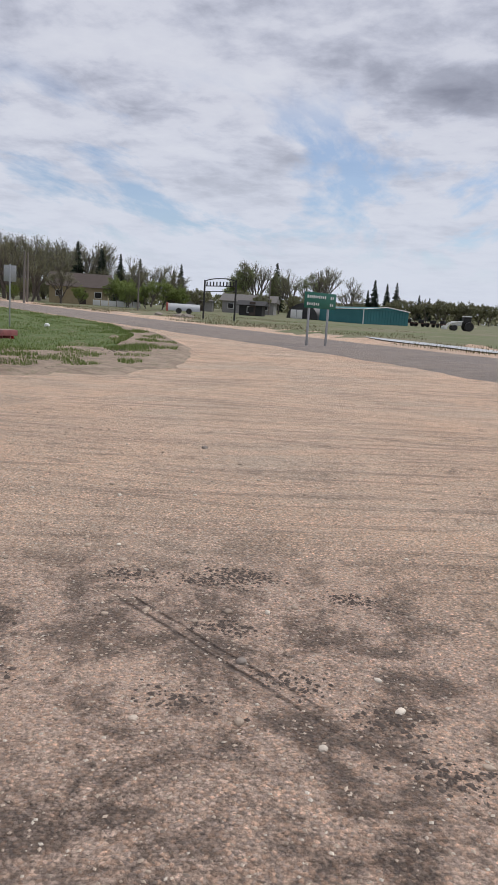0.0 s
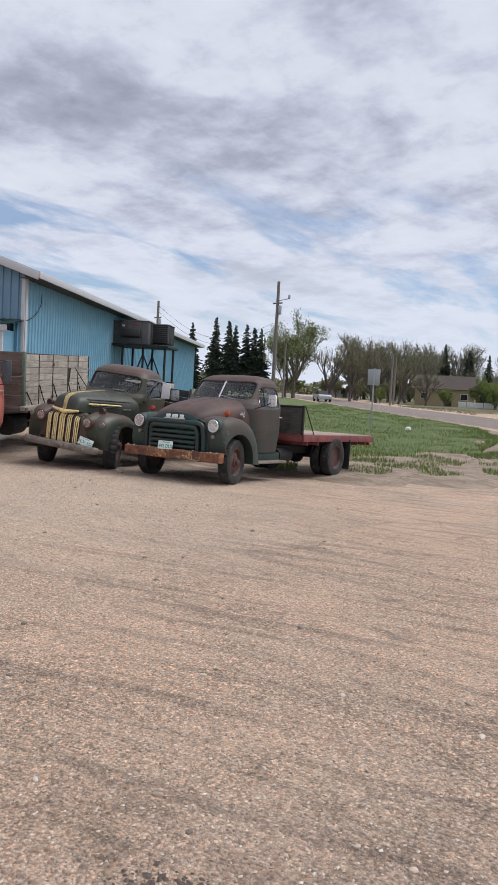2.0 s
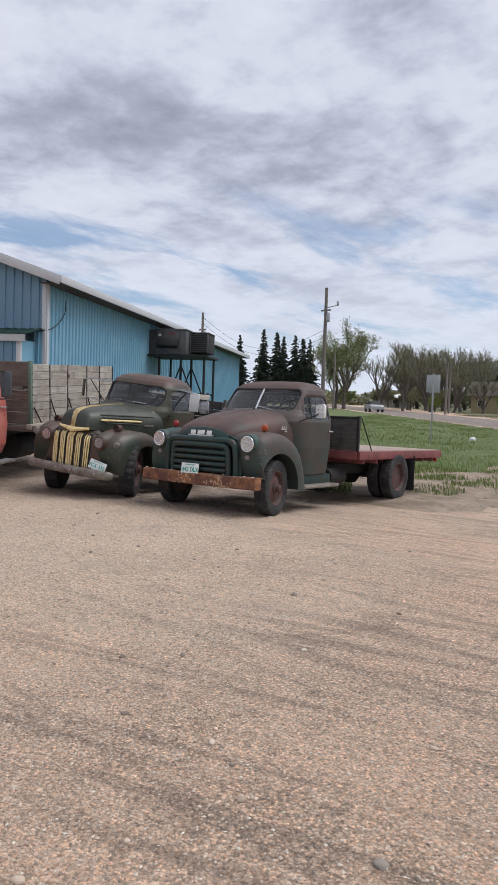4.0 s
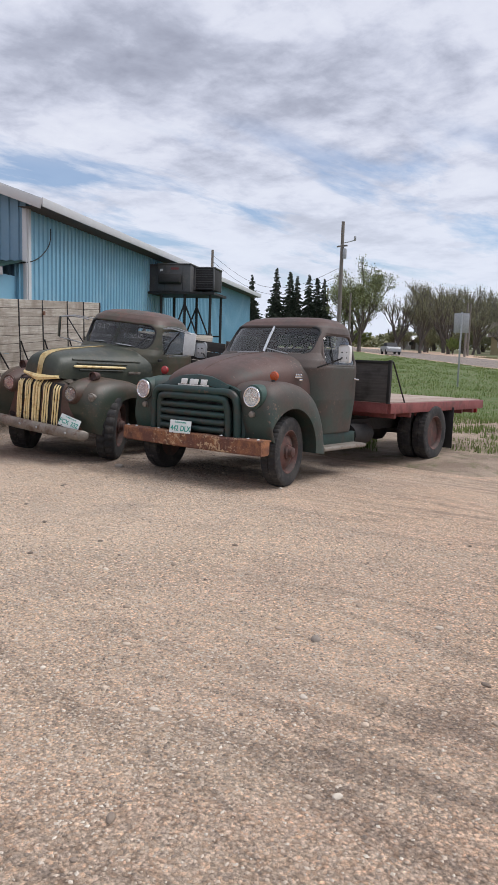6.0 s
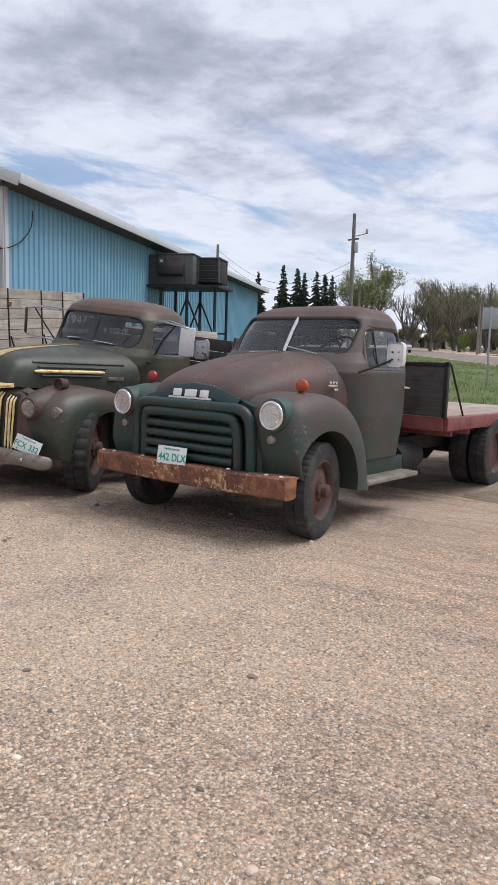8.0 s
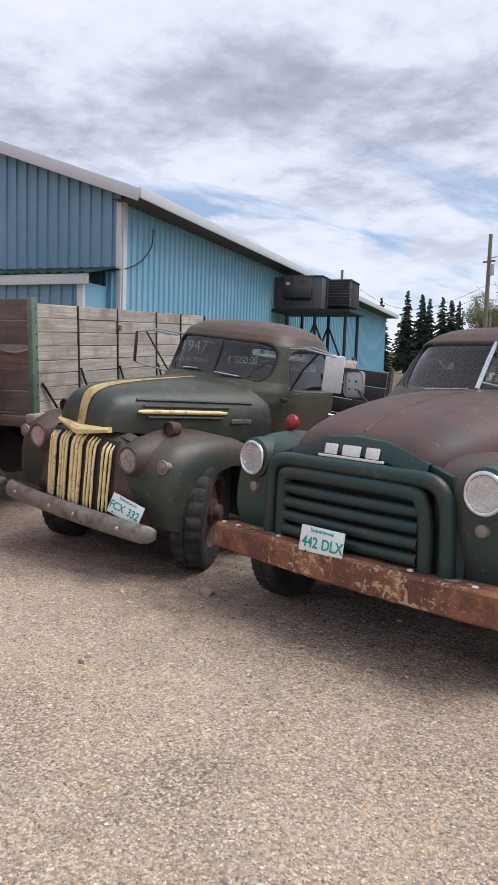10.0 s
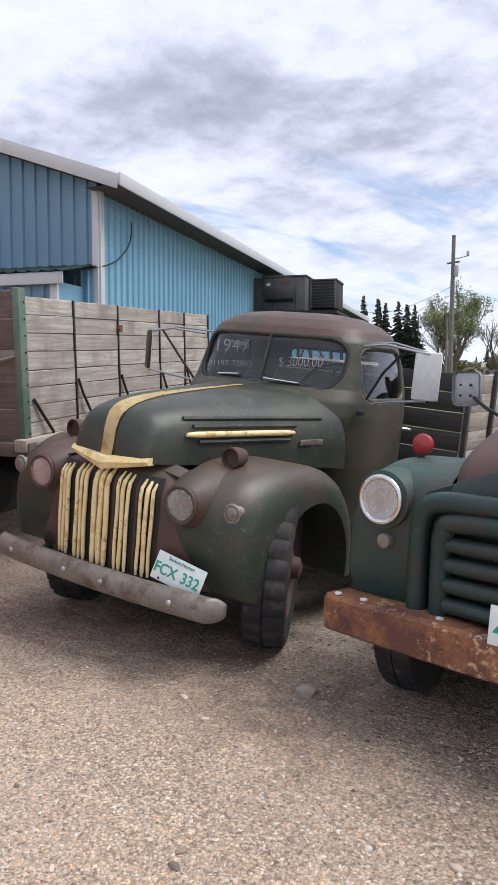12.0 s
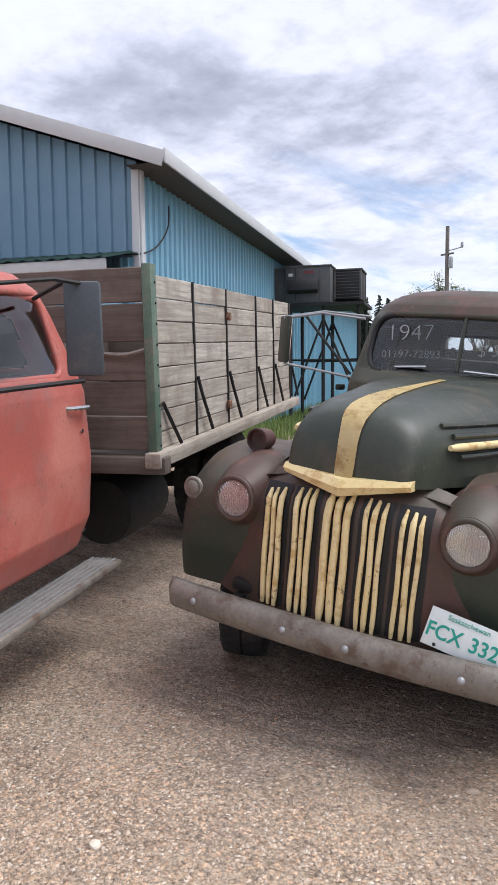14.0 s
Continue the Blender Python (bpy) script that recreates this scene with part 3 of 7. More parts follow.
strip("field", -900, 900, 28.0, 700, 0.012, FIELD, "dry grass field with green patches beyond the road", "field", 300, 60, 1.0)


VERGE = [(-2.0, 21.0), (2.5, 17.2), (5.0, 14.7), (7.5, 15.6), (10.0, 17.0), (11.0, 17.9), (13.5, 22.0), (16.3, 31.0), (17.4, 48.0)]


def verge_start(c):
    return lerp_at(VERGE, c)[0]


def verge(name, inset, lift, hump, mat, label, category, far_s, top):
    """A sheet that begins along the lot's edge and runs on beside the road."""
    nc, ns, vs, fs = 60, 110, [], []
    for j in range(nc + 1):
        c = -2.0 + (top + 2.0) * j / nc
        s0 = verge_start(c) + inset + (1.9 if inset > 0 else 0.9) * noise.noise((c * 0.7, 3.0 + inset, 0.0)) + 0.35 * noise.noise((c * 2.9, 8.0, inset))
        for i in range(ns + 1):
            t = i / ns
            s = s0 + (far_s - s0) * t ** 2.4
            p = ROAD_DIR * s + ROAD_N * c
            edge = min(1.0, (s - s0) / 0.8) * min(1.0, (top - c) / 0.5)
            bump_up = hump * (0.6 + 0.8 * noise.noise((p.x * 0.55, p.y * 0.55, 2.0)) + 0.35 * noise.noise((p.x * 2.1, p.y * 2.1, 4.0)))
            vs.append((p.x, p.y, height(p.x, p.y) - 0.012 + (lift + bump_up) * edge))
    for j in range(nc):
        for i in range(ns):
            a = j * (ns + 1) + i
            fs.append((a, a + 1, a + ns + 2, a + ns + 1))
    me = bpy.data.meshes.new(name)
    me.from_pydata(vs, [], fs)
    me.polygons.foreach_set("use_smooth", [True] * len(fs))
    me.materials.append(mat)
    return tagged(new(name, me), label, category, kind="structure")


verge("mud_patch", -1.2, 0.03, 0.07, MUD, "churned mud with sparse weeds by the grass verge", "mud", 60.0, 17.2)
verge("grass_verge", 4.5, 0.07, 0.10, TURF, "green grass verge between gravel lot and road", "grass", 330.0, 16.9)


def tufts(name, mat, n, where, tall, label, seed, kind="stuff", category="grass"):
    rng = random.Random(seed)
    vs, fs = [], []
    tries = 0
    while len(fs) < n and tries < n * 8:
        tries += 1
        p = where(rng)
        if p is None:
            continue
        x, y = p
        z = height(x, y)
        a, h = rng.uniform(0, math.tau), tall * rng.uniform(0.5, 1.3)
        wd = 0.006 + 0.008 * rng.random() + 0.0003 * math.hypot(x + 2, y - 5)
        lx, ly = rng.uniform(-0.4, 0.4) * h, rng.uniform(-0.4, 0.4) * h
        k = len(vs)
        vs += [(x - wd * math.cos(a), y - wd * math.sin(a), z - 0.02), (x + wd * math.cos(a), y + wd * math.sin(a), z - 0.02), (x + lx, y + ly, z + 0.08 + h)]
        fs.append((k, k + 1, k + 2))
    me = bpy.data.meshes.new(name)
    me.from_pydata(vs, [], fs)
    me.materials.append(mat)
    return tagged(new(name, me), label, category, kind=kind)


def in_verge(rng):
    c = rng.uniform(1.5, 16.8)
    s = verge_start(c) + 4.1 + 40 * rng.random() ** 1.5
    if c < 5 and s > 27:
        return None
    p = ROAD_DIR * s + ROAD_N * c
    return (p.x, p.y) if noise.noise((p.x * 0.5, p.y * 0.5, 5)) > -0.3 else None


def in_mud(rng):
    c = rng.uniform(2.0, 16.0)
    s = verge_start(c) + 4.2 * rng.random()
    p = ROAD_DIR * s + ROAD_N * c
    return (p.x, p.y) if noise.noise((p.x * 0.8, p.y * 0.8, 9)) > 0.08 else None


def by_building(rng):
    d, o = rng.uniform(0.5, 24), rng.uniform(0.05, 1.6)
    return (-17.24 - 0.588 * d + 0.809 * o, 11.63 + 0.809 * d + 0.588 * o)


def across_road(rng):
    s, c = rng.uniform(-30, 90), 28.3 + 22 * rng.random() ** 1.5
    p = ROAD_DIR * s + ROAD_N * c
    return (p.x, p.y) if noise.noise((p.x * 0.12, p.y * 0.12, 4)) > -0.05 else None


tufts("verge_grass", GRASS, 52000, in_verge, 0.11, "tall green grass blades on the verge", 1)
tufts("mud_weeds", GRASS, 9000, in_mud, 0.07, "sparse short weeds in the mud", 2)
tufts("wall_weeds", GRASS, 9000, by_building, 0.22, "weeds along the foot of the blue building", 3)
tufts("field_grass", DRY, 9000, across_road, 0.08, "dry grass tufts beyond the road", 4)


def scatter_stones(name, n, where, size, seed, label, mat=None):
    rng = random.Random(seed)
    vs, fs = [], []
    base = [(1, 0, 0), (-1, 0, 0), (0, 1, 0), (0, -1, 0), (0, 0, 0.75), (0, 0, -0.6)]
    tri = [(0, 2, 4), (2, 1, 4), (1, 3, 4), (3, 0, 4), (2, 0, 5), (1, 2, 5), (3, 1, 5), (0, 3, 5)]
    if size > 0.012:
        ico = bmesh.new()
        bmesh.ops.create_icosphere(ico, subdivisions=2, radius=1.0)
        ico.verts.ensure_lookup_table()
        base = [tuple(v.co) for v in ico.verts]
        tri = [tuple(v.index for v in f.verts) for f in ico.faces]
        ico.free()
    for _ in range(n):
        p = where(rng)
        if p is None:
            continue
        x, y = p
        s = size * (0.45 + 0.95 * rng.random() ** 2)
        a = rng.uniform(0, math.tau)
        k = len(vs)
        st = rng.uniform(0.7, 1.3)
        for b in base:
            j = rng.uniform(0.72, 1.18) if len(base) == 6 else rng.uniform(0.88, 1.08)
            q = (b[0] * s * st * j, b[1] * s / st * j, b[2] * s * 0.6 * j)
            vs.append((x + q[0] * math.cos(a) - q[1] * math.sin(a), y + q[0] * math.sin(a) + q[1] * math.cos(a), height(x, y) + 0.15 * s + q[2]))
        fs += [(k + i, k + j, k + l) for i, j, l in tri]
    me = bpy.data.meshes.new(name)
    me.from_pydata(vs, [], fs)
    me.materials.append(mat or PEBBLE)
    return tagged(new(name, me), label, "gravel", kind="stuff")


def on_lot(rng):
    t = rng.random()
    cx, cy = 2.0 - 11.5 * t, 0.8 + 7.8 * t - 1.2 * t * t
    return (cx + rng.gauss(0, 1.7), cy + rng.gauss(0, 1.7) + 0.8)


def near_trucks(rng):
    x, y = rng.uniform(-11.5, -3.5), rng.uniform(5.2, 9.0)
    return None if math.hypot(x + 9.8, y - 10.6) < 2.2 + 0.7 * rng.random() else (x, y)


scatter_stones("loose_gravel", 80000, on_lot, 0.0072, 11, "loose tan pebbles strewn over the lot")
scatter_stones("coarse_gravel", 90000, near_trucks, 0.0072, 12, "loose pale gravel in front of the trucks")
scatter_stones("larger_stones", 800, on_lot, 0.015, 13, "larger stones pressed into the lot")

clumps = [(random.Random(50 + i).uniform(-0.6, 3.2), random.Random(90 + i).uniform(1.2, 2.9)) for i in range(26)]


def in_clumps(rng):
    cx, cy = clumps[rng.randrange(len(clumps))]
    return (cx + rng.gauss(0, 0.075), cy + rng.gauss(0, 0.05))


scatter_stones("soil_clods", 2600, in_clumps, 0.011, 14, "dark crumbled soil clods on the lot", SOIL)


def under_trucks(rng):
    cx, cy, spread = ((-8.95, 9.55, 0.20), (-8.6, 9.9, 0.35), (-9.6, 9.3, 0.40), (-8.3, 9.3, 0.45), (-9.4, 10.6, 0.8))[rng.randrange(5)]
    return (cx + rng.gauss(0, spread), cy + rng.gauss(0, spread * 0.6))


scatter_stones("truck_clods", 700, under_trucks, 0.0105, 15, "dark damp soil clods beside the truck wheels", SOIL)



def in_churned_mud(rng):
    c = rng.uniform(2.0, 15.0)
    p = ROAD_DIR * (verge_start(c) + 4.4 * rng.random()) + ROAD_N * c
    return (p.x, p.y) if noise.noise((p.x * 0.7, p.y * 0.7, 2)) > 0.0 else None


scatter_stones("mud_clods", 2600, in_churned_mud, 0.055, 16, "lumps of dark churned mud by the verge", SOIL)

# ---- blue metal building ----
BC, BD, BG = Vector((-17.24, 11.63, 0)), Vector((-0.588, 0.809, 0)), Vector((-0.809, -0.588, 0))
BM = Matrix(((-BG.x, BD.x, 0, BC.x), (-BG.y, BD.y, 0, BC.y), (0, 0, 1, 0.0), (0, 0, 0, 1)))   # y along the eave wall, -x along the gable
RISE, HALF, LONG, EAVE = 0.345, 9.0, 24.0, 4.48


def mpart(name, bm, mat, parent, label="", smooth=True):
    """A part of the building, drawn with x running inwards along the gable."""
    bmesh.ops.transform(bm, matrix=Matrix.Diagonal((-1, 1, 1, 1)), verts=bm.verts)
    return part(name, bm, mat, parent, label, smooth=smooth)


def ribbed(bm, length, top, rib=0.23, depth=0.036, base=-0.3):
    """An upright sheet of ribbed metal in the local xz plane, ribs standing to -y; top(x) is its upper edge."""
    xs = []
    n = int(length / rib)
    for i in range(n + 1):
        x = i * rib
        xs += [(x, 0.0), (x + rib * 0.62, 0.0), (x + rib * 0.70, -depth), (x + rib * 0.88, -depth), (x + rib * 0.96, 0.0)]
    xs = [(min(x, length), y) for x, y in xs]
    pts = []
    for p in xs:
        if not pts or p[0] > pts[-1][0] + 1e-4:
            pts.append(p)
    lo = [bm.verts.new((x, y, base)) for x, y in pts]
    hi = [bm.verts.new((x, y, top(x))) for x, y in pts]
    for i in range(len(pts) - 1):
        bm.faces.new((lo[i], lo[i + 1], hi[i + 1], hi[i]))
    return bm


def roof_z(x):
    return EAVE + RISE * min(x, 2 * HALF - x)


shop = thing("metal_building", BM, "light blue ribbed metal shop building with pale trim", "building", kind="structure")
# gable side gets the darker copy, its shade put into the colour
mpart("wall_gable", ribbed(bmesh.new(), 2 * HALF, roof_z), BLUE_SHADED, shop, "blue ribbed gable wall, coloured darker as the shaded side", smooth=False)
bm = ribbed(bmesh.new(), LONG, lambda x: EAVE, 0.21)
bmesh.ops.transform(bm, matrix=Matrix(((0, 1, 0, 0), (1, 0, 0, 0), (0, 0, 1, 0), (0, 0, 0, 1))), verts=bm.verts)
mpart("wall_eave", bm, BLUE, shop, "blue ribbed long wall in the brighter, sunlit tone", smooth=False)
bm = bmesh.new()
box(bm, (2 * HALF, LONG / 2, 2.0), (0.1, LONG, 4.8))
box(bm, (HALF, LONG, 2.0), (2 * HALF, 0.1, 4.8))
mpart("wall_back", bm, BLUE, shop)
bm = bmesh.new()
vs = [bm.verts.new(p) for p in ((0, LONG, EAVE), (2 * HALF, LONG, EAVE), (HALF, LONG, roof_z(HALF)))]
bm.faces.new(vs)
bmesh.ops.solidify(bm, geom=bm.faces[:], thickness=0.05)
mpart("gable_back", bm, BLUE, shop)
OVE, OVG = 0.53, 0.29
for sgn, nm in ((1, "roof"), (-1, "roof")):
    bm = bmesh.new()
    ribs = []
    y0, y1 = -OVG, LONG + OVG
    n = int((y1 - y0) / 0.3)
    for i in range(n + 1):
        y = y0 + (y1 - y0) * i / n
        ribs += [(y, 0.0), (min(y + 0.22, y1), 0.0), (min(y + 0.24, y1), 0.03), (min(y + 0.28, y1), 0.03)]
    ribs = [r for i, r in enumerate(ribs) if i == 0 or r[0] > ribs[i - 1][0] + 1e-4]
    def rz(x):
        return EAVE + 0.20 + RISE * x
    ex = [(-OVE, rz(-OVE)), (HALF, rz(HALF))]
    rows = [[bm.verts.new(((x if sgn > 0 else 2 * HALF - x), y, z + d)) for y, d in ribs] for x, z in ex]
    for i in range(len(ribs) - 1):
        bm.faces.new((rows[0][i], rows[0][i + 1], rows[1][i + 1], rows[1][i]))
    mpart("roof", bm, ROOF_GREY, shop, smooth=False)
    bm = bmesh.new()
    t = math.atan(RISE)
    for y, wd in ((-OVG + 0.012, 0.03),):
        a, b = Vector((-OVE, y, rz(-OVE) - 0.10)), Vector((HALF, y, rz(HALF) - 0.10))
        if sgn < 0:
            a.x, b.x = 2 * HALF - a.x, 2 * HALF - b.x
        c = (a + b) / 2
        box(bm, c, ((b - a).length, wd, 0.21), 0.006, Matrix.Rotation(-t * sgn, 4, "Y"))
    mpart("rake_trim", bm, TRIM_GREY, shop, "grey-white metal rake trim")
    xx = -OVE - 0.016 if sgn > 0 else 2 * HALF + OVE + 0.016
    mpart("eave_fascia", boxm((xx, LONG / 2, rz(-OVE) - 0.06), (0.03, LONG + 2 * OVG, 0.19), 0.006), TRIM_GREY, shop, "white metal eave fascia")
    bm = bmesh.new()
    xa, xb = (-OVE, 0.03) if sgn > 0 else (2 * HALF - 0.03, 2 * HALF + OVE)
    za = zb = rz(-OVE) - 0.145
    vs = [bm.verts.new(p) for p in ((xa, -OVG, za), (xb, -OVG, zb), (xb, LONG + OVG, zb), (xa, LONG + OVG, za))]
    bm.faces.new(vs)
    mpart("eave_soffit", bm, SOFFIT, shop, "dark brown soffit")
    bm = bmesh.new()
    a, b = (0, HALF) if sgn > 0 else (2 * HALF, HALF)
    vs = [bm.verts.new(p) for p in ((a, -OVG, rz(0) - 0.12), (b, -OVG, rz(HALF) - 0.12), (b, 0.0, rz(HALF) - 0.12), (a, 0.0, rz(0) - 0.12))]
    bm.faces.new(vs)
    mpart("rake_soffit", bm, SOFFIT, shop)
bm = boxm((0.0, -0.035, 2.055), (0.11, 0.05, 4.71), 0.008)
box(bm, (-0.07, 0.03, 2.055), (0.03, 0.12, 4.71), 0.006)
mpart("corner_trim", bm, TRIM_GREY, shop, "pale grey corner trim")

porch = thing("entrance_porch", BM, "low blue porch with green metal roof and white fascia", "porch", kind="structure")
# porch front faces like the gable, so its shade is in the colour too
bm = ribbed(bmesh.new(), 2.46, lambda x: 2.86)
bmesh.ops.translate(bm, verts=bm.verts, vec=(0.26, -0.80, 0))
mpart("porch_wall", bm, BLUE_SHADED, porch, smooth=False)
bm = boxm((0.235, -0.41, 1.3), (0.05, 0.78, 3.2))
mpart("porch_side_wall", bm, BLUE, porch)
bm = ribbed(bmesh.new(), 0.22, lambda x: 3.16, 0.11)
bmesh.ops.translate(bm, verts=bm.verts, vec=(0.03, -0.065, 0))
mpart("porch_return_panel", bm, BLUE, porch, smooth=False)
mpart("porch_corner_trim", boxm((0.24, -0.82, 1.28), (0.12, 0.07, 3.14), 0.006), TRIM_GREY, porch)
mpart("porch_fascia", boxm((1.43, -0.93, 2.93), (2.80, 0.03, 0.17), 0.005), TRIM_GREY, porch, "white fascia board")
bm = bmesh.new()
n = 40
rows = [[], []]
for i in range(n + 1):
    x = -0.03 + 2.95 * i / n
    d = 0.025 if i % 3 == 2 else 0.0
    rows[0].append(bm.verts.new((x, -0.98, 3.02 + d)))
    rows[1].append(bm.verts.new((x, -0.02, 3.24 + d)))
for i in range(n):
    bm.faces.new((rows[0][i], rows[0][i + 1], rows[1][i + 1], rows[1][i]))
bmesh.ops.solidify(bm, geom=bm.faces[:], thickness=0.02)
mpart("porch_roof", bm, ROOF_GREEN, porch, "green ribbed metal porch roof", smooth=False)

cable = thing("wall_cable", BM, "black cable hanging in a loop at the building corner", "cable")
bm = tube(bmesh.new(), curve_at([(-0.06, 1.05, 4.10), (-0.08, 0.95, 3.75), (-0.08, 0.55, 3.42), (-0.08, 0.02, 3.22), (0.2, -0.10, 3.20), (1.2, -0.12, 3.22), (3.0, -0.08, 3.12)], 40), 0.012, 6)
mpart("wire", bm, BLACK, cable)

# air handler on its steel platform
unit = thing("rooftop_air_unit", BM @ pose(0.15, 8.1, 0), "dark grey packaged air unit on a steel platform", "air conditioner")
mpart("duct_hood", boxm((0.0, 0.35, 3.67), (0.50, 0.9, 0.95), 0.03), MACHINE_GREY, unit)
bm = boxm((-0.72, 0.45, 3.70), (1.10, 1.30, 0.86), 0.02)
mpart("cabinet", bm, MACHINE_GREY, unit)
mpart("intake_hood", boxm((-0.62, -0.30, 3.66), (0.75, 0.22, 0.30), 0.03, Matrix.Rotation(radians(-18), 4, "X")), DARK, unit, "black intake hood")
mpart("condenser", boxm((-1.62, 0.70, 3.72), (0.66, 0.95, 0.70), 0.02), DARK, unit, "black condenser coil box")
mpart("nameplate", boxm((-0.75, -0.207, 4.00), (0.26, 0.008, 0.07)), RED_BED, unit, "small red nameplate")
for x in (-0.42, -1.02):
    mpart("panel_seam", boxm((x, -0.202, 3.72), (0.012, 0.006, 0.78)), DARK, unit)
mpart("unit_lid", boxm((-0.72, 0.45, 4.145), (1.16, 1.36, 0.035), 0.008), MACHINE_GREY, unit)
mpart("louvre_slot", boxm((-0.62, -0.415, 3.60), (0.66, 0.02, 0.05)), BLACK, unit)
mpart("warning_label", boxm((-0.30, -0.207, 3.95), (0.10, 0.008, 0.07)), WHITE, unit, "small white warning label")
for x in (-1.935, -1.305):
    for y in (0.235, 1.165):
        mpart("corner_angle", boxm((x, y, 3.72), (0.05, 0.05, 0.72), 0.005), MACHINE_GREY, unit)
mpart("condenser_lid", boxm((-1.62, 0.70, 4.085), (0.72, 1.0, 0.035), 0.006), MACHINE_GREY, unit)
for i in range(9):
    mpart("coil_guard", boxm((-1.62, 0.221, 3.42 + 0.075 * i), (0.60, 0.010, 0.012)), MACHINE_GREY, unit)
stand = thing("steel_platform", BM @ pose(0.15, 8.1, 0), "black steel platform on braced posts", "platform")
bm = boxm((-1.0, 0.5, 3.22), (2.2, 1.7, 0.07))
mpart("deck_frame", bm, DARK, stand)
for x in (-0.30, -1.10, -1.95):
    for y in (-0.2, 1.2):
        mpart("post", tube(bmesh.new(), [(x, y, 0.0), (x, y, 3.2)], 0.045, 8), DARK, stand)
for y in (-0.2, 1.2):
    for a, b in (((-0.35, 0.9), (-1.10, 2.9)), ((-1.10, 2.9), (-1.95, 0.9))):
        mpart("brace", tube(bmesh.new(), [(a[0], y, a[1]), (b[0], y, b[1])], 0.028, 6), DARK, stand)
    mpart("crossbar", tube(bmesh.new(), [(-0.35, y, 1.9), (-1.95, y, 1.9)], 0.028, 6), DARK, stand)

# ---- vehicles: local x to the truck's left, y to its back, z up ----
def ring(z, w, f, r, p, n):
    out = []
    c, h = (f + r) / 2, (r - f) / 2
    for i in range(n):
        t = math.tau * i / n
        co, si = math.cos(t), math.sin(t)
        out.append((w * math.copysign(abs(co) ** (2 / p), co), c + h * math.copysign(abs(si) ** (2 / p), si), z))
    return out


def in_round(u, v, u0, u1, v0, v1, r, slant=0.0):
    """Whether (u, v) lies inside a rounded window; slant leans its front edge with height."""
    s = slant * (v1 - v)
    u0 = u0 - s
    if not (u0 <= u <= u1 and v0 <= v <= v1):
        return False
    cu, cv = min(max(u, u0 + r), u1 - r), min(max(v, v0 + r), v1 - r)
    return (u - cu) ** 2 + (v - cv) ** 2 <= r * r


def round_path(u0, u1, v0, v1, r, slant=0.0, k=7):
    pts = []
    for cu, cv, a0 in ((u1 - r, v1 - r, 0), (u0 + r, v1 - r, 90), (u0 + r, v0 + r, 180), (u1 - r, v0 + r, 270)):
        for i in range(k):
            a = radians(a0 + 90 * i / (k - 1))
            u, v = cu + r * math.cos(a), cv + r * math.sin(a)
            if u < (u0 + u1) / 2:
                u -= slant * (v1 - v)
            pts.append((u, v))
    return pts


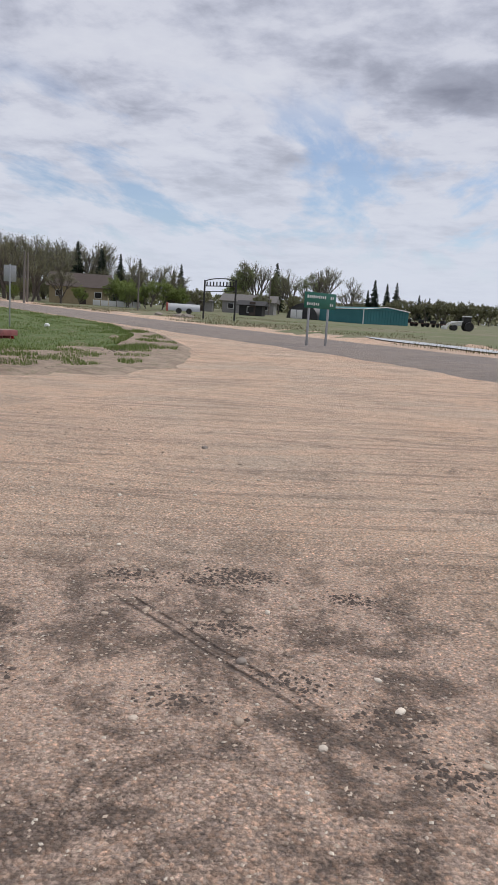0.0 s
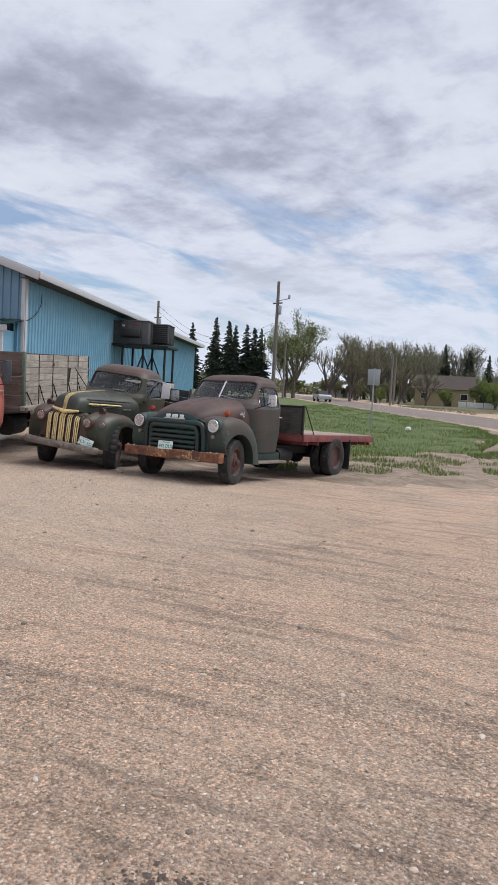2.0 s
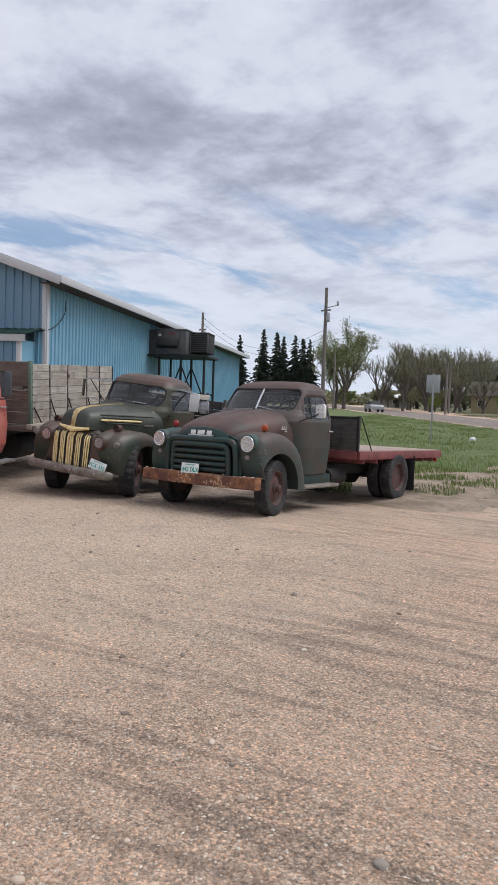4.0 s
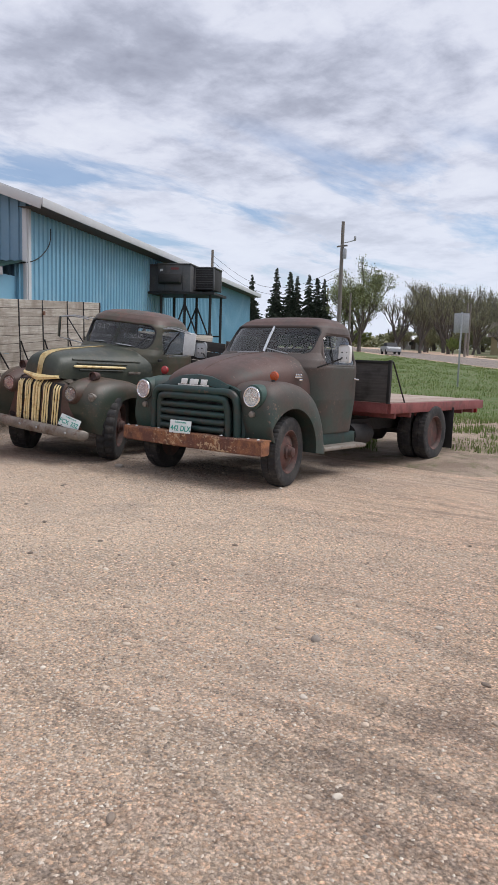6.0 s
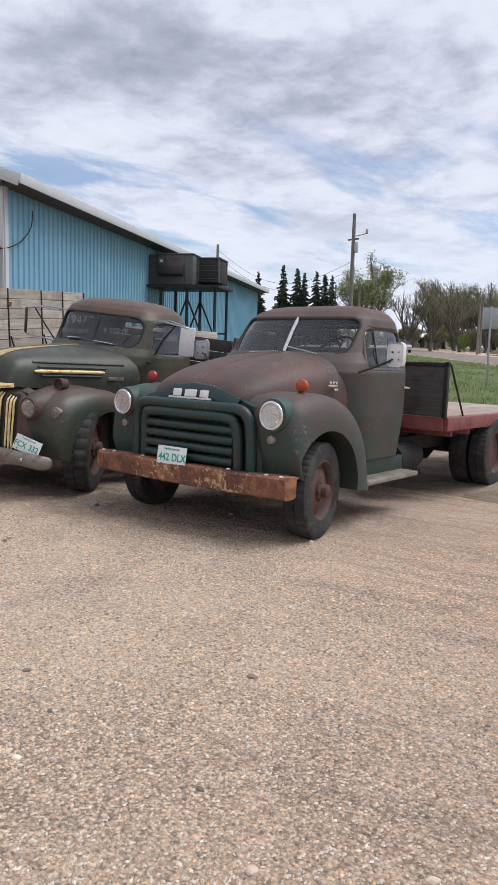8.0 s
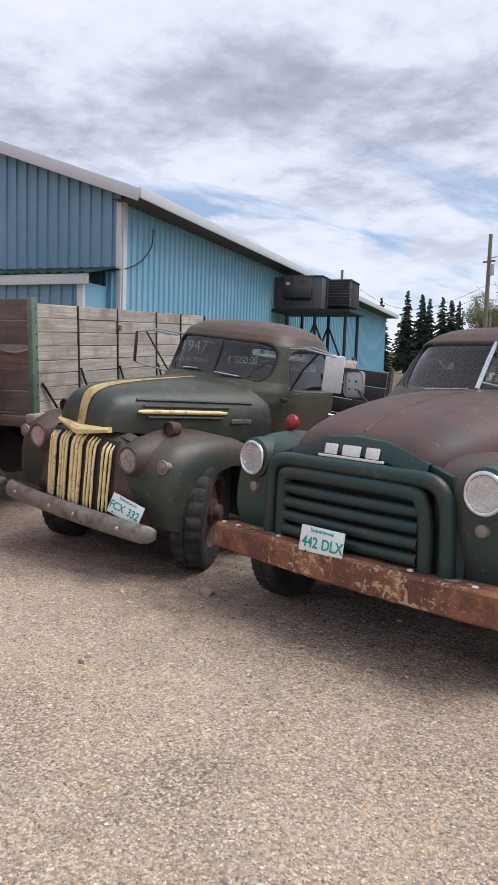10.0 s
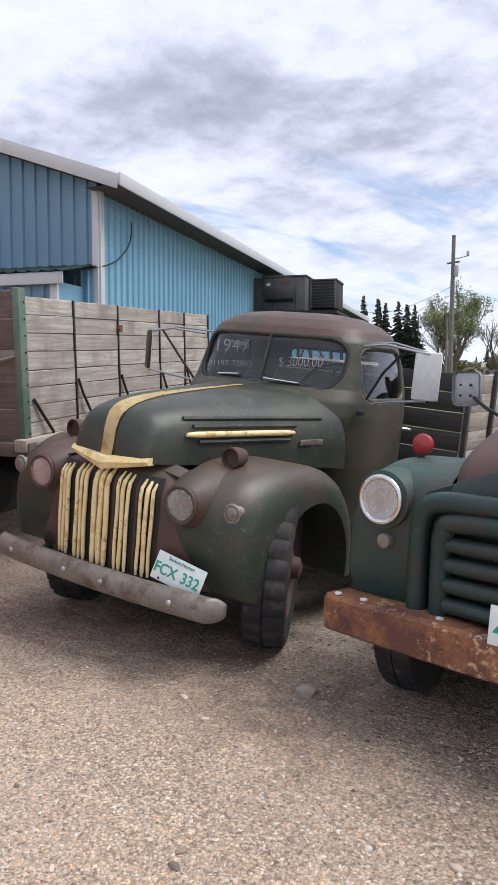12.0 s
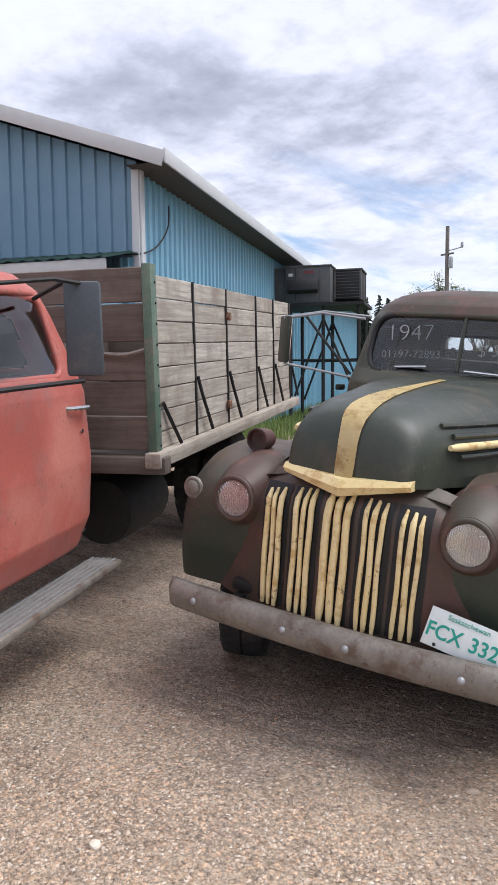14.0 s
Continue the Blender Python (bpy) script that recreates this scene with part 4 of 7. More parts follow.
def build_cab(body, stations, front, side, rear, paint, roof_paint, p=4.2, roof_from=1.74, n=168, levels=74, off=0.0):
    """A cab shell with real window openings, panes, rubber seals and a headliner. front/side/rear: (u0, u1, z0, z1, radius, slant)."""
    z0, z1 = stations[0][0], stations[-1][0]
    zs = sorted({z0 + (z1 - z0) * i / levels for i in range(levels + 1)} | {s[0] for s in stations})
    smooth_st = stations

    def at(z):
        return lerp_at(smooth_st, z)

    bm = bmesh.new()
    rings = [ring(z, *at(z), p, n) for z in zs]
    vr = [[bm.verts.new((q[0] + off, q[1], q[2])) for q in r] for r in rings]
    for a, b, ra, rb in zip(vr, vr[1:], rings, rings[1:]):
        for i in range(n):
            j = (i + 1) % n
            x, y, z = [(ra[i][k] + ra[j][k] + rb[i][k] + rb[j][k]) / 4 for k in range(3)]
            wd, f, r = at(z)
            mid = (f + r) / 2
            quad = (a[i], a[j], b[j], b[i])
            glazed = (y < mid - 0.25 * (r - f) and in_round(x, z, *front)) or (abs(x) > 0.80 * wd and in_round(y, z, *side)) or (y > mid + 0.3 * (r - f) and in_round(x, z, *rear))
            if not glazed:
                bm.faces.new(quad)
    bm.faces.new(vr[-1])
    bmesh.ops.delete(bm, geom=[v for v in bm.verts if not v.link_faces], context="VERTS")
    shell = part("cab_shell", bm, paint, body, sharp=1.0)
    shell.data.materials.append(roof_paint)
    for poly in shell.data.polygons:
        if poly.center.z > roof_from:
            poly.material_index = 1
    so = shell.modifiers.new("thickness", "SOLIDIFY")
    so.thickness, so.offset = 0.035, 0
    def fy(x, z, sign):
        wd, f, r = at(z)
        c, h = (f + r) / 2, (r - f) / 2
        return c + sign * h * max(1 - min(abs(x) / wd, 1) ** p, 0) ** (1 / p)

    def sx(y, z):
        wd, f, r = at(z)
        c, h = (f + r) / 2, (r - f) / 2
        return wd * max(1 - min(abs(y - c) / h, 1) ** p, 0) ** (1 / p)

    def sheet(nm, spec, place):
        u0, u1, v0, v1, r, slant = spec
        rows = []
        for i in range(17):
            v = v0 + (v1 - v0) * i / 16
            d = max(r - (v - v0), r - (v1 - v), 0.0)
            cut = r - math.sqrt(max(r * r - d * d, 0.0))
            lo, hi = u0 + cut - slant * (v1 - v), u1 - cut
            rows.append([place(lo + (hi - lo) * j / 20, v) for j in range(21)])
        ob = part(nm, loft(bmesh.new(), rows, False), GLASS, body, "clear dusty window glass", sharp=2.0)
        centre = Vector((off, sum(at((v0 + v1) / 2)[1:]) / 2, (v0 + v1) / 2))
        if sum(q.normal.dot(q.center - centre) for q in ob.data.polygons) < 0:
            ob.data.flip_normals()
        ob.visible_shadow = False

    sheet("windscreen", front, lambda u, v: (u + off, fy(u, v, -1), v))
    sheet("rear_pane", rear, lambda u, v: (u + off, fy(u, v, 1), v))
    sheet("left_pane", side, lambda u, v: (sx(u, v) + off, u, v))
    sheet("right_pane", side, lambda u, v: (off - sx(u, v), u, v))
    seal = 0.017
    part("windscreen_seal", tube(bmesh.new(), [(u + off, fy(u, v, -1) - 0.004, v) for u, v in round_path(*front)], seal, 12, True), BLACK, body)
    part("rear_window_seal", tube(bmesh.new(), [(u + off, fy(u, v, 1) + 0.004, v) for u, v in round_path(*rear)], seal, 12, True), BLACK, body)
    for s in (1, -1):
        part("window_frame", tube(bmesh.new(), [(s * (sx(u, v) + 0.003) + off, u, v) for u, v in round_path(*side)], seal, 12, True), paint, body)
    return at, fy, sx


def build_wheel(radius, width, holes, hub_paint, tread=28, dual=False, cut_depth=0.024):
    """One wheel with its axle along x, outer face to +x: tyre with tread blocks, rim, disc and nuts."""
    w2 = width / 2
    seg = tread * 4
    prof = [(0.60, -0.85, 0), (0.72, -1.0, 0), (0.86, -1.0, 0), (0.93, -0.97, 1), (0.975, -0.86, 1), (0.99, -0.5, 1), (0.995, -0.06, 1), (0.965, -0.03, 0), (0.965, 0.03, 0), (0.995, 0.06, 2), (0.99, 0.5, 2), (0.975, 0.86, 2), (0.93, 0.97, 2), (0.86, 1.0, 0), (0.72, 1.0, 0), (0.60, 0.85, 0)]
    rings = []
    for r, a, lug in prof:
        row = []
        for i in range(seg):
            cut = lug and (i + (2 if lug == 2 else 0)) % 4 == 0
            t = math.tau * i / seg
            rr = radius * (r - (cut_depth if cut else 0.0))
            row.append((a * w2, rr * math.cos(t), rr * math.sin(t)))
        rings.append(row)
    tyre = loft(bmesh.new(), rings, True)
    rim = lathe(bmesh.new(), [(radius * 0.55, -w2 * 0.8), (radius * 0.62, -w2 * 0.86), (radius * 0.62, -w2 * 0.7), (radius * 0.54, -w2 * 0.5), (radius * 0.54, w2 * 0.5), (radius * 0.62, w2 * 0.7), (radius * 0.63, w2 * 0.86), (radius * 0.60, w2 * 0.9), (radius * 0.56, w2 * 0.75), (radius * 0.53, w2 * 0.3)], "x", seg=40)
    disc = bmesh.new()
    prof = [(radius * 0.54, w2 * 0.1), (radius * 0.44, w2 * 0.45), (radius * 0.30, w2 * 0.62), (radius * 0.22, w2 * 0.60)] if not dual else [(radius * 0.54, -w2 * 0.1), (radius * 0.40, -w2 * 0.5), (radius * 0.26, -w2 * 0.6), (radius * 0.2, -w2 * 0.6)]
    seg = 48
    rows = [[disc.verts.new((a, r * math.cos(math.tau * i / seg), r * math.sin(math.tau * i / seg))) for i in range(seg)] for r, a in prof]
    per = seg // holes
    for k in range(len(rows) - 1):
        for i in range(seg):
            if k == 0 and i % per in range(1, 1 + per // 2):
                continue
            disc.faces.new((rows[k][i], rows[k][(i + 1) % seg], rows[k + 1][(i + 1) % seg], rows[k + 1][i]))
    end = prof[-1][1]
    hub = lathe(bmesh.new(), [(radius * 0.23, end - 0.01), (radius * 0.22, end + 0.02), (radius * 0.15, end + 0.03), (radius * 0.13, end + 0.07), (radius * 0.04, end + 0.085), (0.001, end + 0.085)], "x", seg=24)
    nut = lathe(bmesh.new(), [(radius * 0.04, 0), (radius * 0.04, 0.022), (0.001, 0.026)], "x", seg=6)
    return tyre, rim, disc, hub, nut, end


def add_wheel(parent, loc, radius, width, side, steer=0.0, holes=5, hub_paint=None, dual=False, cache={}):
    key = (radius, width, holes, dual)
    if key not in cache:
        tyre, rim, disc, hub, nut, end = build_wheel(radius, width, holes, hub_paint, 44 if radius < 0.40 else 26, dual, 0.016 if radius < 0.40 else 0.035)
        cache[key] = [(nm, b, mt) for nm, b, mt in (("tyre", tyre, TYRE), ("rim", rim, hub_paint), ("wheel_disc", disc, hub_paint), ("hub", hub, hub_paint), ("wheel_nut", nut, hub_paint))], end, {}
    parts, end, done = cache[key]
    wh = new("wheel")
    wh.parent = parent
    wh.location = loc
    wh.rotation_euler = (0, 0, radians(steer) + (0 if side > 0 else math.pi))
    for nm, b, mt in parts:
        if nm not in done:
            done[nm] = part(nm, b, mt, wh)
            first = done[nm]
        else:
            first = share(done[nm], wh)
        if nm == "wheel_nut":
            r = radius * 0.19
            first.location = (end + 0.005, r, 0)
            for i in range(1, 6):
                a = math.tau * i / 6
                share(done[nm], wh, (end + 0.005, r * math.cos(a), r * math.sin(a)))
    return wh


def stand_z(m, x, y, radius):
    """Local height of a wheel's centre that sets its tyre on the ground under a truck placed by m."""
    p = m @ Vector((x, y, 0))
    return (height(p.x, p.y) + radius * 0.985 - p.z) / m[2][2]


def build_fender(profile, hub, arch, inner, outer, s, lip=0.03, n=54, crown=0.16, inner_drop=0.0):
    """A rounded wing: profile (y, z) outline seen from the side, rolled over into the side face down to the wheel arch."""
    pts = curve_at([(0, y, z) for y, z in profile], n)
    bm = bmesh.new()
    rings = []
    for q in pts:
        d = Vector((0, q.y - hub[0], q.z - hub[1]))
        L = d.length
        d.normalize()
        ar = min(arch, L - 0.035)
        row = []
        c = min(crown, (L - ar) * 0.7)
        row.append((inner, q.y, q.z - inner_drop))
        row.append((inner + (outer - inner) * 0.35, q.y, q.z))
        for t in (0.0, 0.2, 0.4, 0.6, 0.8, 1.0):
            a = t * math.pi / 2
            x = outer - c * 0.9 + c * 0.9 * math.sin(a)
            k = c * (1 - math.cos(a))
            row.append((x, q.y - d.y * k, q.z - d.z * k))
        e = L - c
        for t in (0.5, 1.0):
            row.append((outer + 0.004 * (1 - t), hub[0] + d.y * (e + (ar - e) * t), hub[1] + d.z * (e + (ar - e) * t)))
        row.append((outer - lip, hub[0] + d.y * (ar + 0.004), hub[1] + d.z * (ar + 0.004)))
        row.append((inner, hub[0] + d.y * (ar + 0.05), hub[1] + d.z * (ar + 0.05)))
        rings.append([(s * p[0], p[1], p[2]) for p in row])
    loft(bm, rings, False)
    return bm


def arch_loft(stations, n=26, p=0.62, close=True):
    """Bonnet-like body: stations (y, half width, base z, top z)."""
    rings = []
    for y, wd, zb, zt in stations:
        r = []
        for i in range(n + 1):
            t = math.pi * i / n
            co, si = math.cos(t), math.sin(t)
            r.append((wd * math.copysign(abs(co) ** p, co), y, zb + (zt - zb) * abs(si) ** p))
        rings.append(r)
    bm = loft(bmesh.new(), rings, False)
    if close:
        bm.verts.ensure_lookup_table()
        bm.faces.new([bm.verts[i] for i in range(n + 1)])
    return bm


def resample(stations, n):
    return [tuple(v) for v in zip(*[[q.x for q in curve_at([(s[k], 0, 0) for s in stations], n)] for k in range(len(stations[0]))])]


def disc_y(r, depth, c, bulge=0.0, seg=28):
    """A round lamp facing -y."""
    prof = [(r, depth), (r, 0.0)] + [(r * math.cos(a), -bulge * math.sin(a)) for a in (0.4, 0.8, 1.2)] + [(0.001, -bulge)]
    return lathe(bmesh.new(), prof, "y", c, seg)


def add_headlight(body, x, y, z, r, rim_mat):
    bowl = lathe(bmesh.new(), [(r, 0.0)] + [(r * math.cos(a), 0.042 * math.sin(a)) for a in (0.3, 0.6, 0.9, 1.2, 1.4)] + [(0.014, 0.042), (0.014, 0.012), (0.001, 0.010)], "y", (x, y, z), 28)
    lamp = part("headlight_reflector", bowl, REFLECTOR, body, "silvered headlight reflector")
    prof = [(r * math.cos(a), -0.028 * math.sin(a)) for a in (0.0, 0.4, 0.8, 1.2)] + [(0.001, -0.028)]
    glass = part("headlight_lens", lathe(bmesh.new(), prof, "y", (x, y - 0.003, z), 28), LENS_GLASS, body, "fluted clear headlight glass")
    glass.visible_shadow = False
    bm = tube(bmesh.new(), [(x + (r + 0.006) * math.cos(math.tau * i / 28), y - 0.002, z + (r + 0.006) * math.sin(math.tau * i / 28)) for i in range(28)], 0.012, 12, True)
    part("headlight_ring", bm, rim_mat, body)
    return lamp


def add_plate(body, m, number, state):
    pl = part("licence_plate", boxm((0, 0, 0), (0.305, 0.004, 0.152), 0.0015), PLATE, body, "white and green licence plate reading " + number)
    pl.matrix_local = m
    f = Matrix.Rotation(radians(90), 4, "X")
    for i, word in enumerate(number.split()):
        lettering("plate_number", word, 0.082, PLATE_GREEN, pl, Matrix.Translation((-0.078 + 0.156 * i, -0.003, -0.012)) @ f @ Matrix.Diagonal((0.92, 1, 1, 1)), weight=0.0012)
    lettering("plate_state", state, 0.030, PLATE_GREEN, pl, Matrix.Translation((0, -0.003, 0.056)) @ f)
    for x in (-0.1, 0.1):
        part("plate_bolt", disc_y(0.007, 0.004, (x, -0.004, -0.064), 0.003, 10), DARK, pl)


def add_cab_fittings(body, y_seat, z_seat, half, y_dash, z_dash, wheel_x):
    part("seat", boxm((0, y_seat, z_seat), (half * 1.7, 0.48, 0.16), 0.05), SEAT, body, "worn bench seat")
    part("seat_back", boxm((0, y_seat + 0.27, z_seat + 0.30), (half * 1.7, 0.13, 0.52), 0.05, Matrix.Rotation(radians(-8), 4, "X")), SEAT, body)
    part("dashboard", boxm((0, y_dash, z_dash), (half * 1.75, 0.16, 0.2), 0.05), DARK, body)
    bm = bmesh.new()
    t = Matrix.Translation((wheel_x, y_dash + 0.27, z_dash + 0.09)) @ Matrix.Rotation(radians(-38), 4, "X")
    tube(bm, [t @ Vector((0.21 * math.cos(math.tau * i / 28), 0, 0.21 * math.sin(math.tau * i / 28))) for i in range(28)], 0.013, 8, True)
    for a in (90, 210, 330):
        tube(bm, [t @ Vector((0, 0, 0)), t @ Vector((0.21 * math.cos(radians(a)), 0, 0.21 * math.sin(radians(a))))], 0.009, 6)
    part("steering_wheel", bm, BLACK, body, "thin black steering wheel")
    part("steering_column", tube(bmesh.new(), [t @ Vector((0, 0, 0)), (wheel_x, y_dash - 0.15, z_dash - 0.25)], 0.02, 8), DARK, body)


def add_wiper(body, a, b, mat=CHROME):
    part("wiper", tube(bmesh.new(), [a, b], 0.007, 6), mat, body)


# ---- green flatbed truck ----
def build_flatbed():
    tr = thing("flatbed_truck", pose(-7.913, 9.174, 0.0, -1.0, 0, 10.15), "old faded green and brown flatbed truck with a rusty bumper", "truck")
    # cab
    st = [(0.50, 0.75, 1.16, 2.16), (0.90, 0.795, 1.02, 2.20), (1.26, 0.80, 0.98, 2.20), (1.34, 0.79, 1.04, 2.19), (1.42, 0.75, 1.14, 2.17), (1.60, 0.70, 1.25, 2.16), (1.73, 0.655, 1.34, 2.13), (1.79, 0.60, 1.43, 2.09), (1.83, 0.52, 1.53, 2.02), (1.85, 0.40, 1.62, 1.95), (1.858, 0.15, 1.7, 1.86)]
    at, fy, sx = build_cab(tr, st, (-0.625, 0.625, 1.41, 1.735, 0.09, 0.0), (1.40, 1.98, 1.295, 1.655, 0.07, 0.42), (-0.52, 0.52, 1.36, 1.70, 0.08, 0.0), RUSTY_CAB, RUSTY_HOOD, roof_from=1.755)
    part("windscreen_divider", tube(bmesh.new(), [(0, fy(0, z, -1) - 0.012, z) for z in (1.43, 1.53, 1.63, 1.74)], 0.016, 6), CHROME, tr, "bright metal windscreen divider")
    for s in (1, -1):
        q = [(s * (sx(u, v) + 0.004), u, v) for u, v in ((1.09, 1.26), (1.10, 0.9), (1.2, 0.56), (1.28, 0.52), (2.05, 0.52), (2.10, 0.6), (2.09, 1.0), (2.08, 1.26), (2.05, 1.62), (1.98, 1.70))]
        part("door_seam", tube(bmesh.new(), curve_at(q, 40), 0.006, 5), BLACK, tr)
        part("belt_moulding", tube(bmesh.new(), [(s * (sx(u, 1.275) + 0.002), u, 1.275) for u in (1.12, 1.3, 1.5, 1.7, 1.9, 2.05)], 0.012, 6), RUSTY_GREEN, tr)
        part("door_handle", tube(bmesh.new(), curve_at([(s * 0.80, 1.98, 1.14), (s * 0.845, 1.97, 1.14), (s * 0.85, 1.88, 1.145), (s * 0.845, 1.84, 1.15)], 12), 0.011, 6), CHROME, tr, "chrome door handle")
        part("vent_bar", tube(bmesh.new(), [(s * (sx(1.44, 1.32) + 0.006), 1.43, 1.32), (s * (sx(1.50, 1.63) + 0.006), 1.50, 1.63)], 0.008, 6), BLACK, tr)
        part("running_board", boxm((s * 0.80, 1.62, 0.345), (0.25, 0.98, 0.045), 0.015), OLD_STEEL, tr, "worn steel running board")
        part("board_skirt", boxm((s * 0.72, 1.62, 0.43), (0.05, 1.0, 0.14), 0.01), GREEN_TRIM, tr)
    add_cab_fittings(tr, 1.85, 0.95, 0.70, 1.22, 1.33, 0.33)
    # bonnet and front
    hood = resample([(-0.055, 0.40, 1.00, 1.075), (0.0, 0.47, 1.00, 1.155), (0.12, 0.53, 0.99, 1.225), (0.34, 0.585, 0.98, 1.30), (0.70, 0.645, 0.97, 1.375), (1.05, 0.70, 0.97, 1.415), (1.20, 0.72, 0.97, 1.425)], 26)
    part("hood", arch_loft(hood, 30, 0.60), RUSTY_HOOD, tr, "rounded brown oxidised hood")
    part("hood_seam", tube(bmesh.new(), [(0, y, lerp_at([(h[0], h[3]) for h in hood], y)[0] + 0.002) for y in (0.02, 0.1, 0.2, 0.34, 0.5, 0.7, 0.9, 1.1, 1.19)], 0.006, 5), RUSTY_HOOD, tr)
    front = bmesh.new()
    rings = []
    for y, k in ((0.30, 0.90), (0.06, 0.97), (0.0, 1.0), (-0.035, 0.97)):
        rings.append([(x * k, y, z) for x, z in [(-0.66, 0.50), (-0.64, 0.80), (-0.60, 1.00), (-0.42, 1.06), (-0.2, 1.10), (0, 1.115), (0.2, 1.10), (0.42, 1.06), (0.60, 1.00), (0.64, 0.80), (0.66, 0.50)]])
    loft(front, rings, True, (False, True))
    part("front_panel", front, GREEN_TRIM, tr)
    part("emblem_panel", loft(bmesh.new(), [[(x, y - 0.0, z + dz) for x, z in [(-0.46, 0.0), (-0.34, 0.045), (-0.2, 0.085), (0, 0.10), (0.2, 0.085), (0.34, 0.045), (0.46, 0.0)]] for y, dz in ((0.02, 1.055), (-0.045, 1.045), (-0.075, 1.0), (-0.078, 0.955))], False), GREEN_TRIM, tr)
    part("grille_recess", boxm((0, -0.032, 0.74), (0.98, 0.02, 0.44)), BLACK, tr)
    outer = curve_at([(-0.60, -0.06, 0.50), (-0.595, -0.065, 0.75), (-0.575, -0.075, 0.90), (-0.50, -0.09, 0.97), (-0.30, -0.10, 0.978), (0.0, -0.105, 0.98), (0.30, -0.10, 0.978), (0.50, -0.09, 0.97), (0.575, -0.075, 0.90), (0.595, -0.065, 0.75), (0.60, -0.06, 0.50)], 60)
    part("grille_surround", tube(bmesh.new(), outer, 0.042, 14), GREEN_TRIM, tr, "thick dark green grille surround")
    inner = curve_at([(-0.49, -0.075, 0.51), (-0.485, -0.085, 0.75), (-0.465, -0.10, 0.86), (-0.40, -0.11, 0.905), (0, -0.115, 0.91), (0.40, -0.11, 0.905), (0.465, -0.10, 0.86), (0.485, -0.085, 0.75), (0.49, -0.075, 0.51)], 60)
    part("grille_inner_bar", tube(bmesh.new(), inner, 0.040, 14), GREEN_TRIM, tr)
    for z in (0.815, 0.735, 0.655, 0.575):
        part("grille_slat", tube(bmesh.new(), [(x, -0.085 - 0.02 * (1 - (x / 0.46) ** 2), z) for x in (-0.455, -0.3, -0.15, 0, 0.15, 0.3, 0.455)], 0.036, 12, squash=0.92), GREEN_TRIM, tr)
    # emblem: three plain bright blocks over a bar
    for x, wd in ((-0.14, 0.085), (0.0, 0.12), (0.14, 0.085)):
        part("emblem_block", boxm((x, -0.084, 1.068), (wd, 0.014, 0.058), 0.006, Matrix.Rotation(radians(-12), 4, "X")), WHITE, tr, "bright metal emblem block")
    part("emblem_bar", boxm((0, -0.096, 1.030), (0.44, 0.016, 0.014), 0.003), WHITE, tr)
    # wings
    H = (0.40, 0.385)
    prof = [(0.045, 0.50), (0.0, 0.62), (-0.035, 0.80), (-0.03, 0.95), (0.02, 1.04), (0.13, 1.09), (0.30, 1.11), (0.52, 1.095), (0.74, 1.035), (0.93, 0.905), (1.05, 0.72), (1.12, 0.50), (1.17, 0.30)]
    for s in (1, -1):
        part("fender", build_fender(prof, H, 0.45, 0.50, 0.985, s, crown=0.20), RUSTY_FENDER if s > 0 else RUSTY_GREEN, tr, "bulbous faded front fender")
        bm = lathe(bmesh.new(), [(0.125, 0.20), (0.128, 0.05), (0.122, -0.005), (0.10, -0.01), (0.092, 0.0), (0.092, 0.10)], "y", (s * 0.775, -0.055, 0.95), 28)
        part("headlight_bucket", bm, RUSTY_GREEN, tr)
        add_headlight(tr, s * 0.775, -0.075, 0.95, 0.089, CHROME)
        part("marker_lamp", disc_y(0.032, 0.06, (s * 0.765, -0.062, 0.775), 0.010), OLD_STEEL, tr, "small round parking lamp")
        bm = lathe(bmesh.new(), [(0.018, 0.0), (0.018, 0.03)], "z", (s * 0.79, 0.26, 1.095), 10)
        part("signal_stalk", bm, DARK, tr)
        part("signal_lamp", lathe(bmesh.new(), [(0.03, 0.03), (0.046, 0.024), (0.05, 0.006), (0.047, -0.006), (0.03, -0.016), (0.001, -0.02)], "y", (s * 0.79, 0.27, 1.165), 24), RED_LENS if s < 0 else AMBER_LENS, tr, "round red turn signal lamp" if s < 0 else "round amber turn signal lamp")
        part("side_emblem", boxm((s * 0.704, 0.86, 1.155), (0.012, 0.15, 0.018), 0.003), CHROME, tr)
        for k in range(3):
            part("side_emblem_block", boxm((s * 0.705, 0.815 + 0.045 * k, 1.18), (0.012, 0.03, 0.025), 0.004), CHROME, tr)
        part("side_number_block", boxm((s * 0.708, 0.90, 1.125), (0.012, 0.065, 0.022), 0.003), CHROME, tr)
        # mirror on its arm
        part("mirror_arm", tube(bmesh.new(), [(s * 0.79, 1.10, 1.27), (s * 0.93, 1.16, 1.33), (s * 1.06, 1.24, 1.40)], 0.010, 6), DARK, tr)
        part("mirror_back", boxm((s * 1.07, 1.22, 1.43), (0.16, 0.03, 0.20), 0.035, Matrix.Rotation(radians(-10 * s), 4, "Z")), WHITE if s > 0 else GALV, tr, "white mirror back")
        part("mirror_glass", boxm((s * 1.07, 1.238, 1.43), (0.135, 0.004, 0.175)), MIRROR, tr)
        for dx, dz in ((-0.03, -0.03), (0.03, -0.03), (-0.03, 0.03), (0.03, 0.03)):
            part("mirror_bolt", disc_y(0.008, 0.006, (s * 1.07 + dx, 1.20, 1.42 + dz), 0.004, 8), DARK, tr)
    add_wiper(tr, (0.05, 1.105, 1.475), (0.38, 1.085, 1.415), GALV)
    add_wiper(tr, (-0.05, 1.105, 1.43), (-0.36, 1.09, 1.415), GALV)
